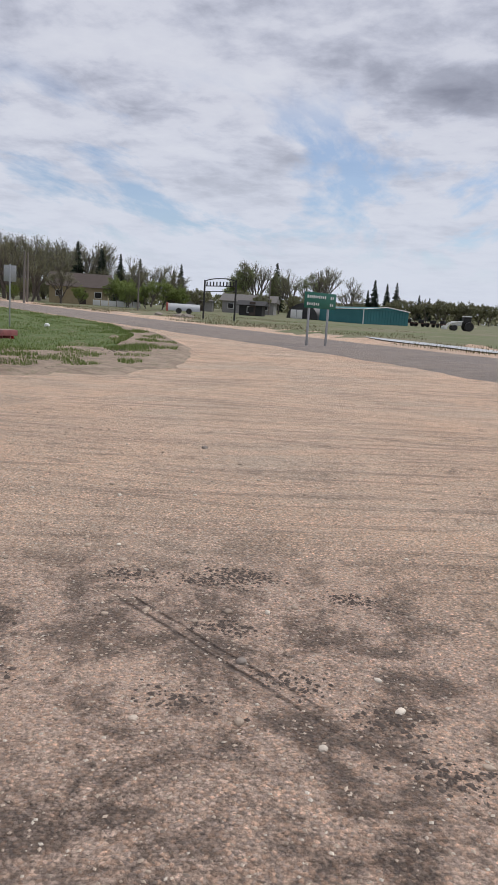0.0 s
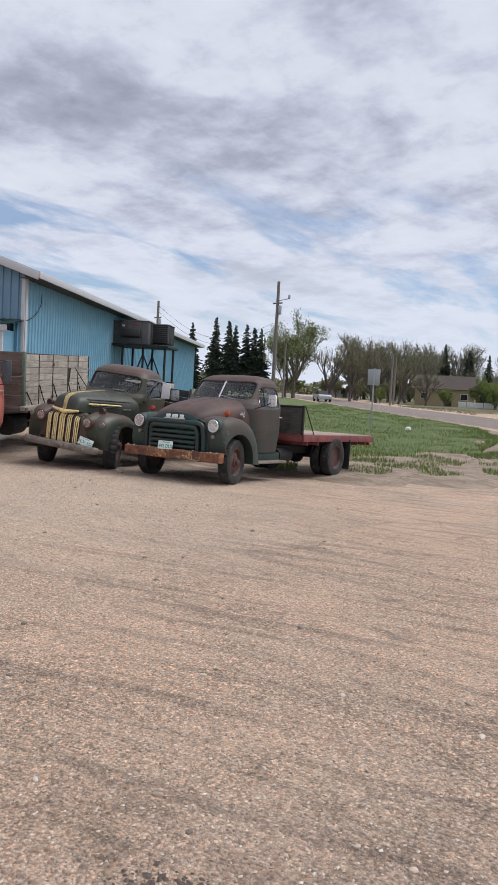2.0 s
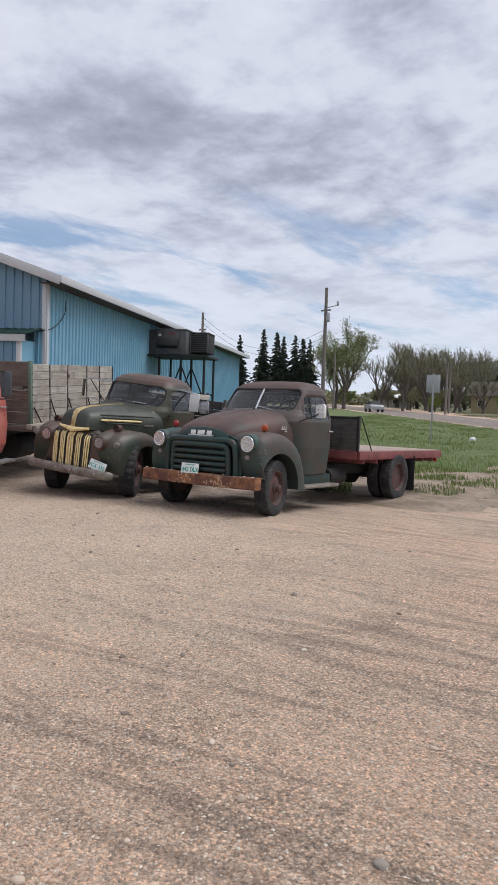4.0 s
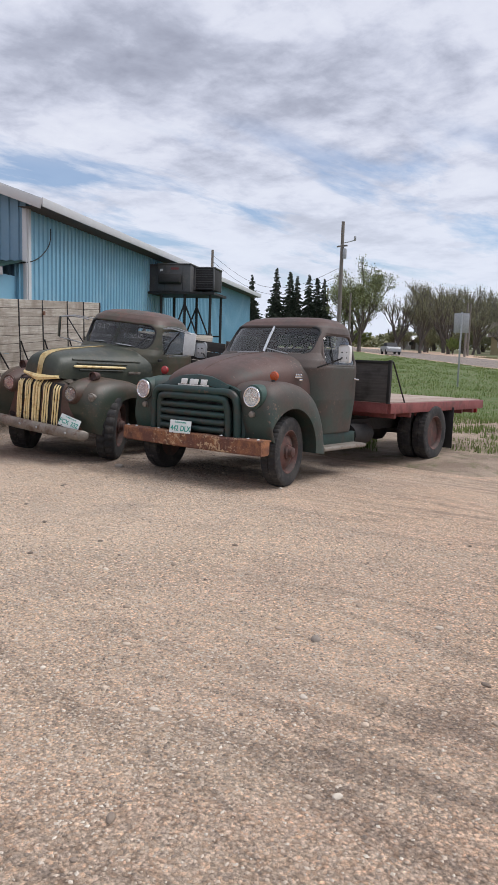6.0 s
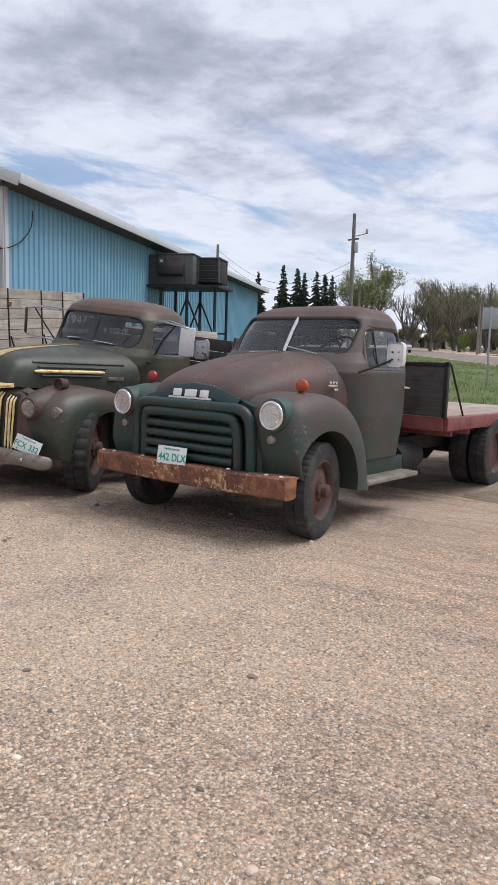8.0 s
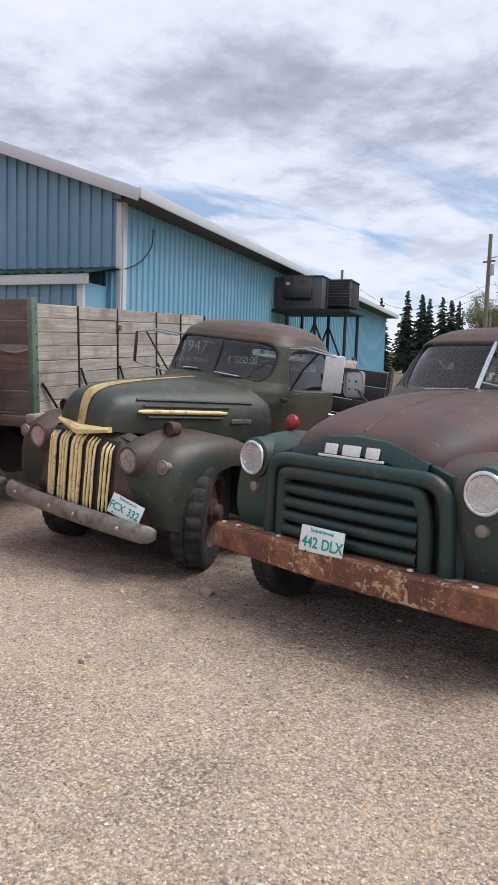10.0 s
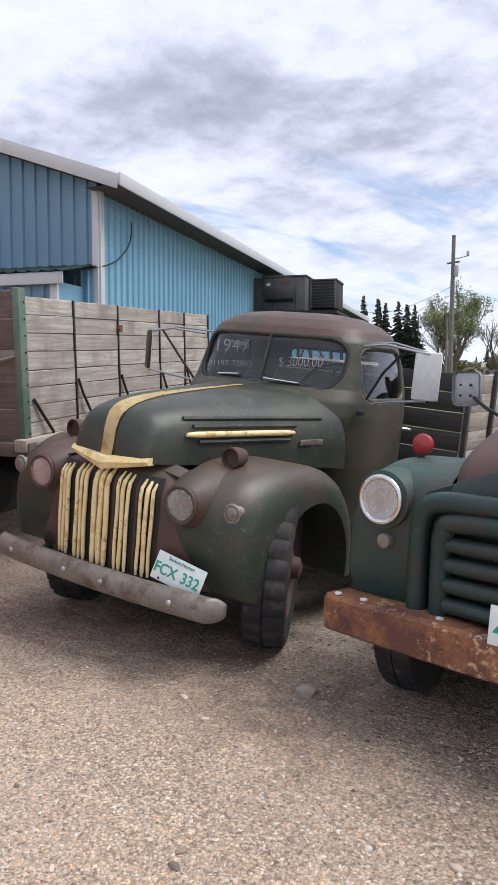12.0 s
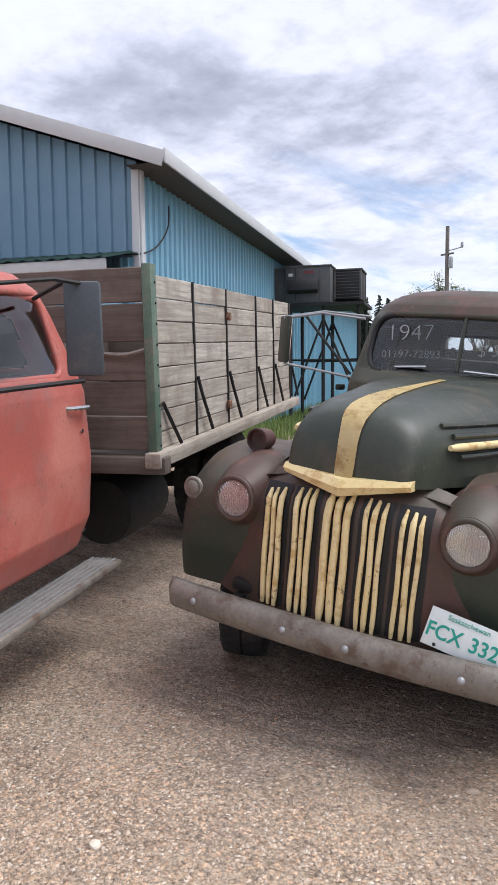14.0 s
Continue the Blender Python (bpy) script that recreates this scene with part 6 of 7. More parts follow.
# ---- red truck with a grain box ----
def build_red():
    tr = thing("red_grain_truck", pose(-11.70, 8.55, 0.0, 3.1, 0, 36.87), "faded red truck with a tall weathered wooden grain box", "truck")
    off = -1.05
    st = [(0.60, 0.80, -1.72, -0.22), (0.75, 0.86, -1.78, -0.18), (1.05, 0.875, -1.80, -0.15), (1.40, 0.86, -1.78, -0.17), (1.50, 0.84, -1.72, -0.22), (1.78, 0.77, -1.60, -0.36), (1.90, 0.73, -1.52, -0.43), (1.97, 0.66, -1.42, -0.53), (2.01, 0.52, -1.3, -0.63), (2.03, 0.3, -1.15, -0.80)]
    at, fy, sx = build_cab(tr, st, (-0.66, 0.66, 1.50, 1.87, 0.10, 0.0), (-1.55, -0.60, 1.49, 1.87, 0.07, 0.12), (-0.45, 0.45, 1.52, 1.82, 0.07, 0.0), RED_PAINT, RED_PAINT, p=5.0, roof_from=3.0, off=off)
    for s in (1, -1):
        q = [(off + s * (sx(u, v) + 0.003), u, v) for u, v in ((-1.62, 1.46), (-1.66, 1.2), (-1.64, 0.8), (-1.55, 0.66), (-0.53, 0.66), (-0.41, 0.72), (-0.35, 1.0), (-0.39, 1.4), (-0.50, 1.80), (-0.56, 1.90))]
        part("door_seam", tube(bmesh.new(), curve_at(q, 44), 0.005, 5), DARK, tr)
        part("door_handle", tube(bmesh.new(), [(off + s * 0.875, -0.64, 1.335), (off + s * 0.905, -0.62, 1.335), (off + s * 0.91, -0.48, 1.33), (off + s * 0.88, -0.45, 1.33)], 0.012, 6), CHROME, tr, "chrome push-button handle")
        part("door_lock", lathe(bmesh.new(), [(0.012, 0.0), (0.012, 0.012), (0.001, 0.014)], "x", (off + s * 0.872, -0.50, 1.21), 10), CHROME, tr)
        part("running_board", boxm((off + s * 0.87, -1.03, 0.46), (0.18, 1.50, 0.04), 0.012), OLD_STEEL, tr, "ribbed steel running board")
        for k in range(5):
            part("board_rib", boxm((off + s * (0.80 + 0.033 * k), -1.03, 0.483), (0.012, 1.46, 0.008)), GALV, tr)
        part("mirror_arm", tube(bmesh.new(), [(off + s * 0.80, -1.50, 1.86), (off + s * 1.12, -1.12, 1.91), (off + s * 1.16, -0.98, 1.90)], 0.010, 6), DARK, tr)
        part("mirror_arm", tube(bmesh.new(), [(off + s * 0.80, -0.75, 1.86), (off + s * 1.05, -0.93, 1.91), (off + s * 1.16, -0.98, 1.90)], 0.010, 6), DARK, tr)
        part("mirror_arm", tube(bmesh.new(), [(off + s * 0.87, -1.45, 1.46), (off + s * 1.05, -1.1, 1.48), (off + s * 1.16, -0.98, 1.49)], 0.012, 6), DARK, tr)
        part("mirror_back", boxm((off + s * 1.16, -0.96, 1.71), (0.155, 0.05, 0.40), 0.015, Matrix.Rotation(radians(20 * s), 4, "Z")), MIRROR_GREY, tr, "dark blue-grey mirror back")
        part("drip_rail", tube(bmesh.new(), curve_at([(off + s * (sx(u, v) + 0.012), u, v) for u, v in ((-1.60, 1.62), (-1.56, 1.86), (-1.40, 1.925), (-1.0, 1.935), (-0.62, 1.925), (-0.47, 1.86), (-0.38, 1.60))], 40), 0.012, 6), RED_PAINT, tr)
        part("vent_bar", tube(bmesh.new(), [(off + s * (sx(-1.30, 1.50) + 0.006), -1.30, 1.50), (off + s * (sx(-1.24, 1.86) + 0.006), -1.24, 1.86)], 0.010, 6), DARK, tr)
    add_cab_fittings(tr, -0.85, 0.95, 0.78, -1.6, 1.38, 0.33)
    for o in tr.children:
        if o.name.split(".")[0] in ("seat", "seat_back", "dashboard", "steering_wheel", "steering_column"):
            o.location.x += off
    for yy, zz, L in ((-0.80, 0.98, 0.10), (-0.86, 0.86, 0.14), (-1.30, 1.05, 0.16)):
        part("door_scratch", boxm((off + sx(yy, zz) + 0.004, yy, zz), (0.003, 0.008, L), 0.001), WHITE, tr, "thin pale scratch")
    part("door_patch", boxm((off + sx(-1.12, 1.2) + 0.002, -1.12, 1.20), (0.004, 0.035, 0.06), 0.002), MACHINE_GREY, tr, "bare metal chip")
    hood = resample([(-3.15, 0.62, 0.75, 1.12), (-3.05, 0.66, 0.75, 1.28), (-2.7, 0.70, 0.78, 1.36), (-2.2, 0.74, 0.80, 1.41), (-1.70, 0.80, 0.80, 1.45)], 18)
    bm = arch_loft(hood, 26, 0.5)
    bmesh.ops.translate(bm, verts=bm.verts, vec=(off, 0, 0))
    part("hood", bm, RED_PAINT, tr)
    prof = [(-3.05, 0.55), (-3.12, 0.75), (-3.08, 0.95), (-2.9, 1.05), (-2.6, 1.08), (-2.2, 1.05), (-1.95, 0.92), (-1.85, 0.70), (-1.82, 0.48)]
    for s in (1, -1):
        bm = build_fender(prof, (-2.45, 0.44), 0.50, 0.45, 0.95, s, crown=0.15)
        bmesh.ops.translate(bm, verts=bm.verts, vec=(off, 0, 0))
        part("fender", bm, RED_PAINT, tr)
        add_wheel(tr, (off + s * 0.80, -2.45, 0.46), 0.44, 0.22, s, 0.0, 5, DARK)
        add_wheel(tr, (off + s * 0.86, 2.10, 0.46), 0.44, 0.21, s, 0.0, 5, DARK, True)
        add_wheel(tr, (off + s * 0.62, 2.10, 0.46), 0.44, 0.21, s, 0.0, 5, DARK, True)
        part("chassis_rail", boxm((off + s * 0.40, 0.4, 0.68), (0.08, 6.6, 0.18), 0.01), DARK, tr)
    part("front_bumper", boxm((off, -3.28, 0.55), (1.9, 0.08, 0.18), 0.03), OLD_STEEL, tr)
    part("rear_axle", tube(bmesh.new(), [(off - 0.8, 2.10, 0.46), (off + 0.8, 2.10, 0.46)], 0.07, 8), DARK, tr)
    part("fuel_tank", lathe(bmesh.new(), [(0.001, 0.15), (0.20, 0.16), (0.21, 0.2), (0.21, 0.75), (0.20, 0.79), (0.001, 0.8)], "y", (-0.42, 0, 0.62), 22), DARK, tr)
    # wooden box
    Lb, zb, zt, wb = 3.85, 1.03, 2.03, 2.10
    part("sill_beam", boxm((0.03, Lb / 2 + 0.05, 0.985), (0.10, Lb + 0.25, 0.09), 0.012), BOARD, tr, "rough timber sill")
    share(tr.children[-1], tr, (-wb - 0.06, 0, 0))
    part("front_beam", boxm((-wb / 2, -0.01, 0.955), (wb + 0.2, 0.10, 0.10), 0.012), BOARD_DARK, tr, "rough timber cross beam")
    part("box_floor", boxm((-wb / 2, Lb / 2, 0.99), (wb, Lb, 0.05)), BOARD_DARK, tr)
    nb = 8
    hts = [0.10, 0.125, 0.13, 0.12, 0.135, 0.13, 0.13, 0.13]
    z = zb
    rng = random.Random(5)
    for i, h in enumerate(hts):
        y = 0.03
        for j, L in enumerate((0.70, 0.75, 0.90, 0.66, 0.74)):
            b = part("side_board", boxm((0, 0, 0), (0.03, L - 0.006, h - 0.006), 0.003, seg=1), BOARD, tr, "" if i or j else "weathered grey plank")
            b.location = (rng.uniform(-0.004, 0.004), y + L / 2, z + h / 2)
            b.rotation_euler = (rng.uniform(-0.006, 0.006), 0, 0)
            y += L
        z += h
    z = zb
    for i, h in enumerate((0.20, 0.20, 0.17, 0.0, 0.22, 0.20)):
        if h:
            b = part("front_board", boxm((0, 0, 0), (wb - 0.05, 0.035, h - 0.008), 0.005, seg=1), BOARD_DARK, tr, "" if i else "dark brown front plank")
            b.location = (-wb / 2, 0.03, z + h / 2)
            z += h
        else:
            z += 0.05
    bb = part("back_board", boxm((-wb / 2, Lb, (zb + zt) / 2), (wb, 0.04, zt - zb), 0.005), BOARD_DARK, tr)
    far = part("far_side", boxm((-wb, Lb / 2, (zb + zt) / 2), (0.035, Lb, zt - zb), 0.005), BOARD_DARK, tr)
    part("corner_post", boxm((0.012, 0.02, 1.53), (0.055, 0.085, 1.10), 0.006), POST_GREEN, tr, "faded green steel corner post")
    for k in range(9):
        part("post_rivet", lathe(bmesh.new(), [(0.008, 0), (0.006, 0.006), (0.001, 0.007)], "x", (0.04, 0.035, 1.06 + 0.115 * k), 8), DARK, tr)
    for y in (0.735, 1.485, 2.385, 3.05, 3.80):
        part("steel_strap", boxm((0.021, y, 1.53), (0.012, 0.022, 1.0), 0.002), DARK, tr, "rusty steel strap")
        part("stake_brace", tube(bmesh.new(), [(0.03, y + 0.02, 1.42), (0.045, y + 0.06, 1.30), (0.06, y + 0.22, 1.05)], 0.012, 6), DARK, tr)
    part("stake_brace", tube(bmesh.new(), [(0.03, 0.12, 1.30), (0.06, 0.32, 1.04)], 0.012, 6), DARK, tr)
    for y, zz in ((1.50, 1.83), (1.46, 1.17)):
        part("hasp", boxm((0.035, y, zz), (0.03, 0.06, 0.06), 0.008), RUST, tr, "rusty red hasp")
    part("chain", tube(bmesh.new(), curve_at([(0.02, -0.0, 1.62), (-0.15, -0.02, 1.58), (-0.32, 0.0, 1.60)], 16), 0.012, 6), OLD_STEEL, tr)
    return tr


build_red()

# ---- trees ----
def spruce_meshes(seed, tall):
    rng = random.Random(seed)
    trunk = tube(bmesh.new(), [(0, 0, -0.3), (0.03, 0, tall * 0.5), (0, 0, tall * 0.97)], [0.022 * tall, 0.013 * tall, 0.004 * tall], 7)
    vs, fs = [], []
    z = 0.10 * tall
    while z < tall * 0.985:
        t = z / tall
        reach = 0.20 * tall * (1 - t) ** 0.85 * (0.8 + 0.4 * rng.random()) + 0.012 * tall
        n = max(4, int(9 * (1 - t) + 4))
        for i in range(n):
            a = math.tau * (i + rng.random()) / n
            r = reach * rng.uniform(0.65, 1.15)
            ca, sa = math.cos(a), math.sin(a)
            droop = -0.28 * r
            lift = rng.uniform(-0.022, 0.022) * tall
            steps = 4
            for s in range(steps):
                f0 = (s + 0.1) / steps
                for side in (-1, 1, 0):
                    fx = f0 * r
                    wd = r * 0.20 * (1.15 - f0) + 0.03
                    L = r * 0.30
                    px, py, pz = ca * fx, sa * fx, z + droop * f0 + lift
                    dx, dy = (ca * L - sa * side * wd * 2.0), (sa * L + ca * side * wd * 2.0)
                    k = len(vs)
                    vs += [(px - sa * 0.05 * (side or 1), py + ca * 0.05 * (side or 1), pz + 0.03), (px + dx * 0.6 + sa * 0.07, py + dy * 0.6 - ca * 0.07, pz - 0.02), (px + dx, py + dy, pz - 0.10 * L - 0.06 * rng.random()), (px + dx * 0.4, py + dy * 0.4, pz - 0.12 * tall * 0.12 - 0.10 * rng.random())]
                    fs += [(k, k + 1, k + 2), (k, k + 2, k + 3)]
        z += tall * 0.024 * (0.8 + 0.5 * rng.random())
    return trunk, vs, fs


def leafy_meshes(seed, tall, spread, leaves, low=0.22, size=0.16, levels=4):
    """Trunk with forking limbs and a crown of many small leaves at the twig ends."""
    rng = random.Random(seed)
    bm = bmesh.new()
    tips = []

    def grow(p, d, length, r, level):
        pts = [p]
        q = p.copy()
        dd = d.copy()
        for _ in range(3):
            dd = (dd + Vector((rng.uniform(-0.2, 0.2), rng.uniform(-0.2, 0.2), rng.uniform(-0.02, 0.16)))).normalized()
            q = q + dd * (length / 3)
            pts.append(q.copy())
        tube(bm, pts, [r, r * 0.85, r * 0.7, r * 0.5], 6 if level < 2 else 4)
        if level:
            tips.append((pts[1], pts[3]))
        if level >= levels - 1:
            tips.append((pts[1], pts[3]))
            tips.append((pts[2], pts[3]))
            return
        for i in range(6 if level == 0 else 3):
            a = math.tau * (i + rng.random() * 0.8) / 3
            lean = rng.uniform(0.45, 0.95) * spread
            nd = (dd + Vector((math.cos(a) * lean, math.sin(a) * lean, rng.uniform(-0.05, 0.3)))).normalized()
            grow(pts[rng.choice((2, 3, 3))], nd, length * rng.uniform(0.70, 1.0) * (1.5 if level == 0 else 0.85), r * 0.52, level + 1)
        grow(pts[3], dd, length * (1.5 if level == 0 else 0.8), r * 0.55, level + 1)

    grow(Vector((0, 0, -0.2)), Vector((0, 0, 1)), tall * low, 0.012 * tall, 0)
    top = max(t[1].z for t in tips)
    k = tall / top
    for v in bm.verts:
        v.co *= k
    vs, fs = [], []
    for _ in range(leaves):
        a, b = tips[rng.randrange(len(tips))]
        c = (a + (b - a) * rng.random()) * k + Vector((rng.gauss(0, 1), rng.gauss(0, 1), rng.gauss(0, 0.8))) * (0.028 * tall)
        u = Vector((rng.uniform(-1, 1), rng.uniform(-1, 1), rng.uniform(-1, 1))).normalized() * size * rng.uniform(0.5, 1.3)
        v = Vector((rng.uniform(-1, 1), rng.uniform(-1, 1), rng.uniform(-1, 1))).normalized() * size * 0.7
        i = len(vs)
        vs += [tuple(c - u), tuple(c + v * 0.6), tuple(c + u), tuple(c - v * 0.6)]
        fs.append((i, i + 1, i + 2, i + 3))
    return bm, vs, fs


def plant(name, m, trunk, vs, fs, leaf, label, category="tree"):
    t = thing(name, m, label, category)
    part("trunk", trunk, BARK, t)
    me = bpy.data.meshes.new("crown")
    me.from_pydata(vs, [], fs)
    me.materials.append(leaf)
    c = new("crown", me)
    c.parent = t
    return t


def on_ground(x, y, turn=0.0, k=1.0, sink=0.0):
    return pose(x, y, height(x, y) - sink, 0, 0, turn) @ Matrix.Scale(k, 4)


def out(x, y, k=1.5, eye=(2.06, -0.72)):
    """A place farther out on the same line of sight."""
    return eye[0] + (x - eye[0]) * k, eye[1] + (y - eye[1]) * k


EYE0, EYE7 = (2.06, -0.72), (-2.55, 4.97)
SPRUCE_LABEL = "dark green spruce with drooping boughs"
spruces = []
for i, seed in enumerate((3, 8, 21)):
    spruces.append(plant("spruce", pose(-260 - 14 * i, 190, 3.2), *spruce_meshes(seed, 10.0), NEEDLE, SPRUCE_LABEL))
rng = random.Random(77)
k = 0
for eye, rows in ((EYE0, ((-42.7, 83.1, 6.6), (-40.1, 84.4, 6.2), (-38.0, 85.4, 5.6), (-35.8, 86.4, 5.2), (-31.9, 88.0, 4.3), (-31.0, 88.3, 5.0), (-27.3, 125.9, 7.6), (-10.5, 128.7, 6.0), (-8.4, 128.9, 5.4), (-6.8, 129.0, 5.6), (-11.6, 128.6, 4.4), (-2.9, 129.2, 4.0), (-1.2, 129.2, 3.6), (4.0, 128, 3.4))),
                  (EYE7, ((-58.1, 55.4, 6.6), (-56.4, 57.2, 7.2), (-55.4, 58.2, 7.1), (-54.9, 58.7, 6.6), (-54.0, 59.5, 6.7), (-53.4, 60.1, 6.6), (-52.9, 60.6, 6.4), (-97.5, 133.7, 6.0), (-99.2, 132.5, 4.0), (-95, 136, 4.4)))):
    for x, y, h in rows:
        px, py = out(x, y, 1.5, eye)
        copy_thing(spruces[k % 3], on_ground(px, py, rng.uniform(0, 360), h * 1.5 / 10 * 1.12))
        k += 1

kinds = {
    "budding": [plant("budding_tree", pose(-300 - 14 * i, 190, 3.2), *leafy_meshes(140 + i, 10.0, 0.80, 4600, 0.085, 0.10), LEAF_DULL, "bare-limbed deciduous tree with sparse spring leaves") for i in range(3)],
    "leafy": [plant("leafy_tree", pose(-345 - 14 * i, 190, 3.2), *leafy_meshes(60 + i, 10.0, 0.95, 10500, 0.10, 0.12), LEAF, "deciduous tree with fresh green leaves") for i in range(2)],
    "willow": [plant("willow_shrub", pose(-375 - 14 * i, 190, 3.2), *leafy_meshes(80 + i, 5.0, 1.2, 9000, 0.10, 0.12), LEAF_BRIGHT, "dense yellow-green willow shrub", "shrub") for i in range(2)],
    "shrub": [plant("field_shrub", pose(-405 - 14 * i, 190, 3.2), *leafy_meshes(90 + i, 5.0, 1.2, 9000, 0.10, 0.12), LEAF_DULL, "dense dull green shrub", "shrub") for i in range(2)],
}
k = 0
for kind, eye, rows in (
    ("budding", EYE0, ((-36.6, 62.8, 4.6), (-38.6, 62.0, 5.2), (-34.2, 64.0, 4.2), (-41.0, 61.0, 5.4), (-43.2, 60.0, 5.4), (-29.5, 72, 4.6), (-26.5, 74, 4.4), (-44.5, 70.4, 7.0), (-43.1, 71.3, 6.6), (-41.4, 72.3, 6.8), (-39.9, 73.2, 6.0), (-46.2, 69.3, 7.0), (-34.6, 81.5, 5.4), (-32.5, 82.4, 4.8), (-37.1, 80.3, 4.2), (-18.1, 97.2, 5.8), (-14.8, 97.9, 6.4), (-10.4, 98.5, 5.2), (-28.5, 105.0, 6.6), (-22.8, 96.1, 6.6), (9.5, 109, 4.0))),
    ("budding", EYE7, ((-56.7, 83.0, 7.2), (-55.1, 84.1, 8.2), (-53.4, 85.2, 7.2), (-51.8, 86.2, 7.4), (-50.1, 87.2, 7.4), (-48.4, 88.2, 7.0), (-46.8, 89.1, 7.3), (-45.2, 90.0, 7.6), (-43.6, 91.0, 7.0), (-54.2, 90, 7.8), (-50.9, 92, 7.8), (-47.6, 93, 7.6))),
    ("leafy", EYE7, ((-46.9, 59.2, 8.2), (-48.3, 59.6, 6.2), (-55.6, 86.6, 6.2), (-49, 91, 6.0))),
    ("leafy", EYE0, ((-24.8, 97, 6.2), (-16, 100, 5.6), (-20.5, 99, 5.4))),
    ("willow", EYE0, ((-32.5, 64.6, 1.8), (-28.0, 66.0, 2.2), (-37.8, 61.5, 1.6), (-25.7, 69.0, 2.9), (-24.1, 69.6, 2.5), (-28.9, 67.6, 2.7), (-30.5, 68.6, 3.0), (-27.2, 68.3, 2.4), (-26.4, 98, 4.2))),
    ("willow", EYE7, ((-57.5, 58.5, 2.6), (-54.0, 61.8, 2.4), (-50.5, 63.5, 2.2))),
    ("shrub", EYE0, ((-43.5, 66, 2.4), (-40.5, 67.5, 2.4), (-46, 64, 2.6), (-24, 76, 2.4), (-19, 82, 2.4), (-13, 90, 2.6), (-9, 95, 2.4), (-4.2, 109.1, 3.2), (-0.9, 109.2, 3.1), (1.7, 109.3, 3.3), (5.0, 109.2, 3.2), (7.8, 109.1, 3.0), (-2.6, 110, 2.8), (0.4, 110, 3.0), (3.4, 110, 3.1), (6.5, 110.5, 3.0), (10.5, 108, 3.2), (13.5, 107, 3.2), (-6.5, 112, 2.6), (-16.0, 90, 2.6), (-20.0, 88, 2.4), (-22.5, 86, 2.8))),
    ("shrub", EYE7, ((-57.2, 80.5, 2.6), (-43.0, 90, 2.4), (-41.0, 91, 2.4), (-54.6, 82.6, 2.8), (-50.4, 85.6, 2.7), (-46.1, 88.2, 2.8), (-55.8, 82.0, 2.2), (-53.6, 83.6, 2.0), (-51.5, 85.0, 2.2), (-49.3, 86.2, 2.0), (-47.2, 87.5, 2.2), (-45.0, 88.8, 2.0))),
):
    base = 10.0 if kind in ("budding", "leafy") else 5.0
    for x, y, h in rows:
        px, py = out(x, y, 1.5, eye)
        src = kinds[kind][k % len(kinds[kind])]
        copy_thing(src, on_ground(px, py, rng.uniform(0, 360), h * 1.5 / base * 1.05))
        k += 1
wood = random.Random(404)
vs, fs = [], []
for _ in range(26000):
    az = radians(wood.uniform(58, 152))
    d = wood.uniform(215, 245)
    x, y = 2 + d * math.cos(az), -1 + d * math.sin(az)
    top = 4.2 + 2.6 * noise.noise((az * 14.0, 1.0, 0.0)) + 1.6 * noise.noise((az * 55.0, 4.0, 0.0))
    c = Vector((x, y, height(x, y) + max(top, 1.5) * wood.random() ** 0.8))
    u = Vector((wood.uniform(-1, 1), wood.uniform(-1, 1), wood.uniform(-1, 1))).normalized() * wood.uniform(0.35, 0.8)
    v = Vector((wood.uniform(-1, 1), wood.uniform(-1, 1), wood.uniform(-1, 1))).normalized() * 0.5
    i = len(vs)
    vs += [tuple(c - u), tuple(c + v), tuple(c + u), tuple(c - v)]
    fs.append((i, i + 1, i + 2, i + 3))
me = bpy.data.meshes.new("far_woods")
me.from_pydata(vs, [], fs)
me.materials.append(LEAF_DULL)
tagged(new("far_woods", me), "distant line of dull green woods along the horizon", "woods", kind="stuff")
for src in spruces + [t for v in kinds.values() for t in v]:
    for o in [*src.children, src]:
        bpy.data.objects.remove(o)


# ---- poles and wires ----
def pole(x, y, tall, r, label, lamp=False, bars=True):
    t = thing("utility_pole", on_ground(x, y), label, "utility pole")
    part("shaft", tube(bmesh.new(), [(0, 0, -0.5), (0, 0, tall * 0.5), (0, 0, tall)], [r * 1.15, r, r * 0.8], 10), POLE_WOOD, t)
    if bars:
        part("transformer", lathe(bmesh.new(), [(0.001, 0), (0.13, 0.02), (0.14, 0.06), (0.14, 0.6), (0.11, 0.68), (0.001, 0.7)], "z", (0.2, 0.05, tall * 0.74), 14), GALV, t)
        part("crossarm", boxm((0, 0, tall * 0.83), (0.9, 0.10, 0.10), 0.01), POLE_WOOD, t)
    if lamp:
        part("lamp_arm", tube(bmesh.new(), curve_at([(0, 0, tall * 0.85), (0.3, 0.3, tall * 0.86), (0.55, 0.55, tall * 0.87)], 10), 0.035, 6), GALV, t)
        part("lamp_head", boxm((0.6, 0.6, tall * 0.885), (0.16, 0.16, 0.34), 0.05, Matrix.Rotation(radians(45), 4, "Z")), GALV, t)
    return t


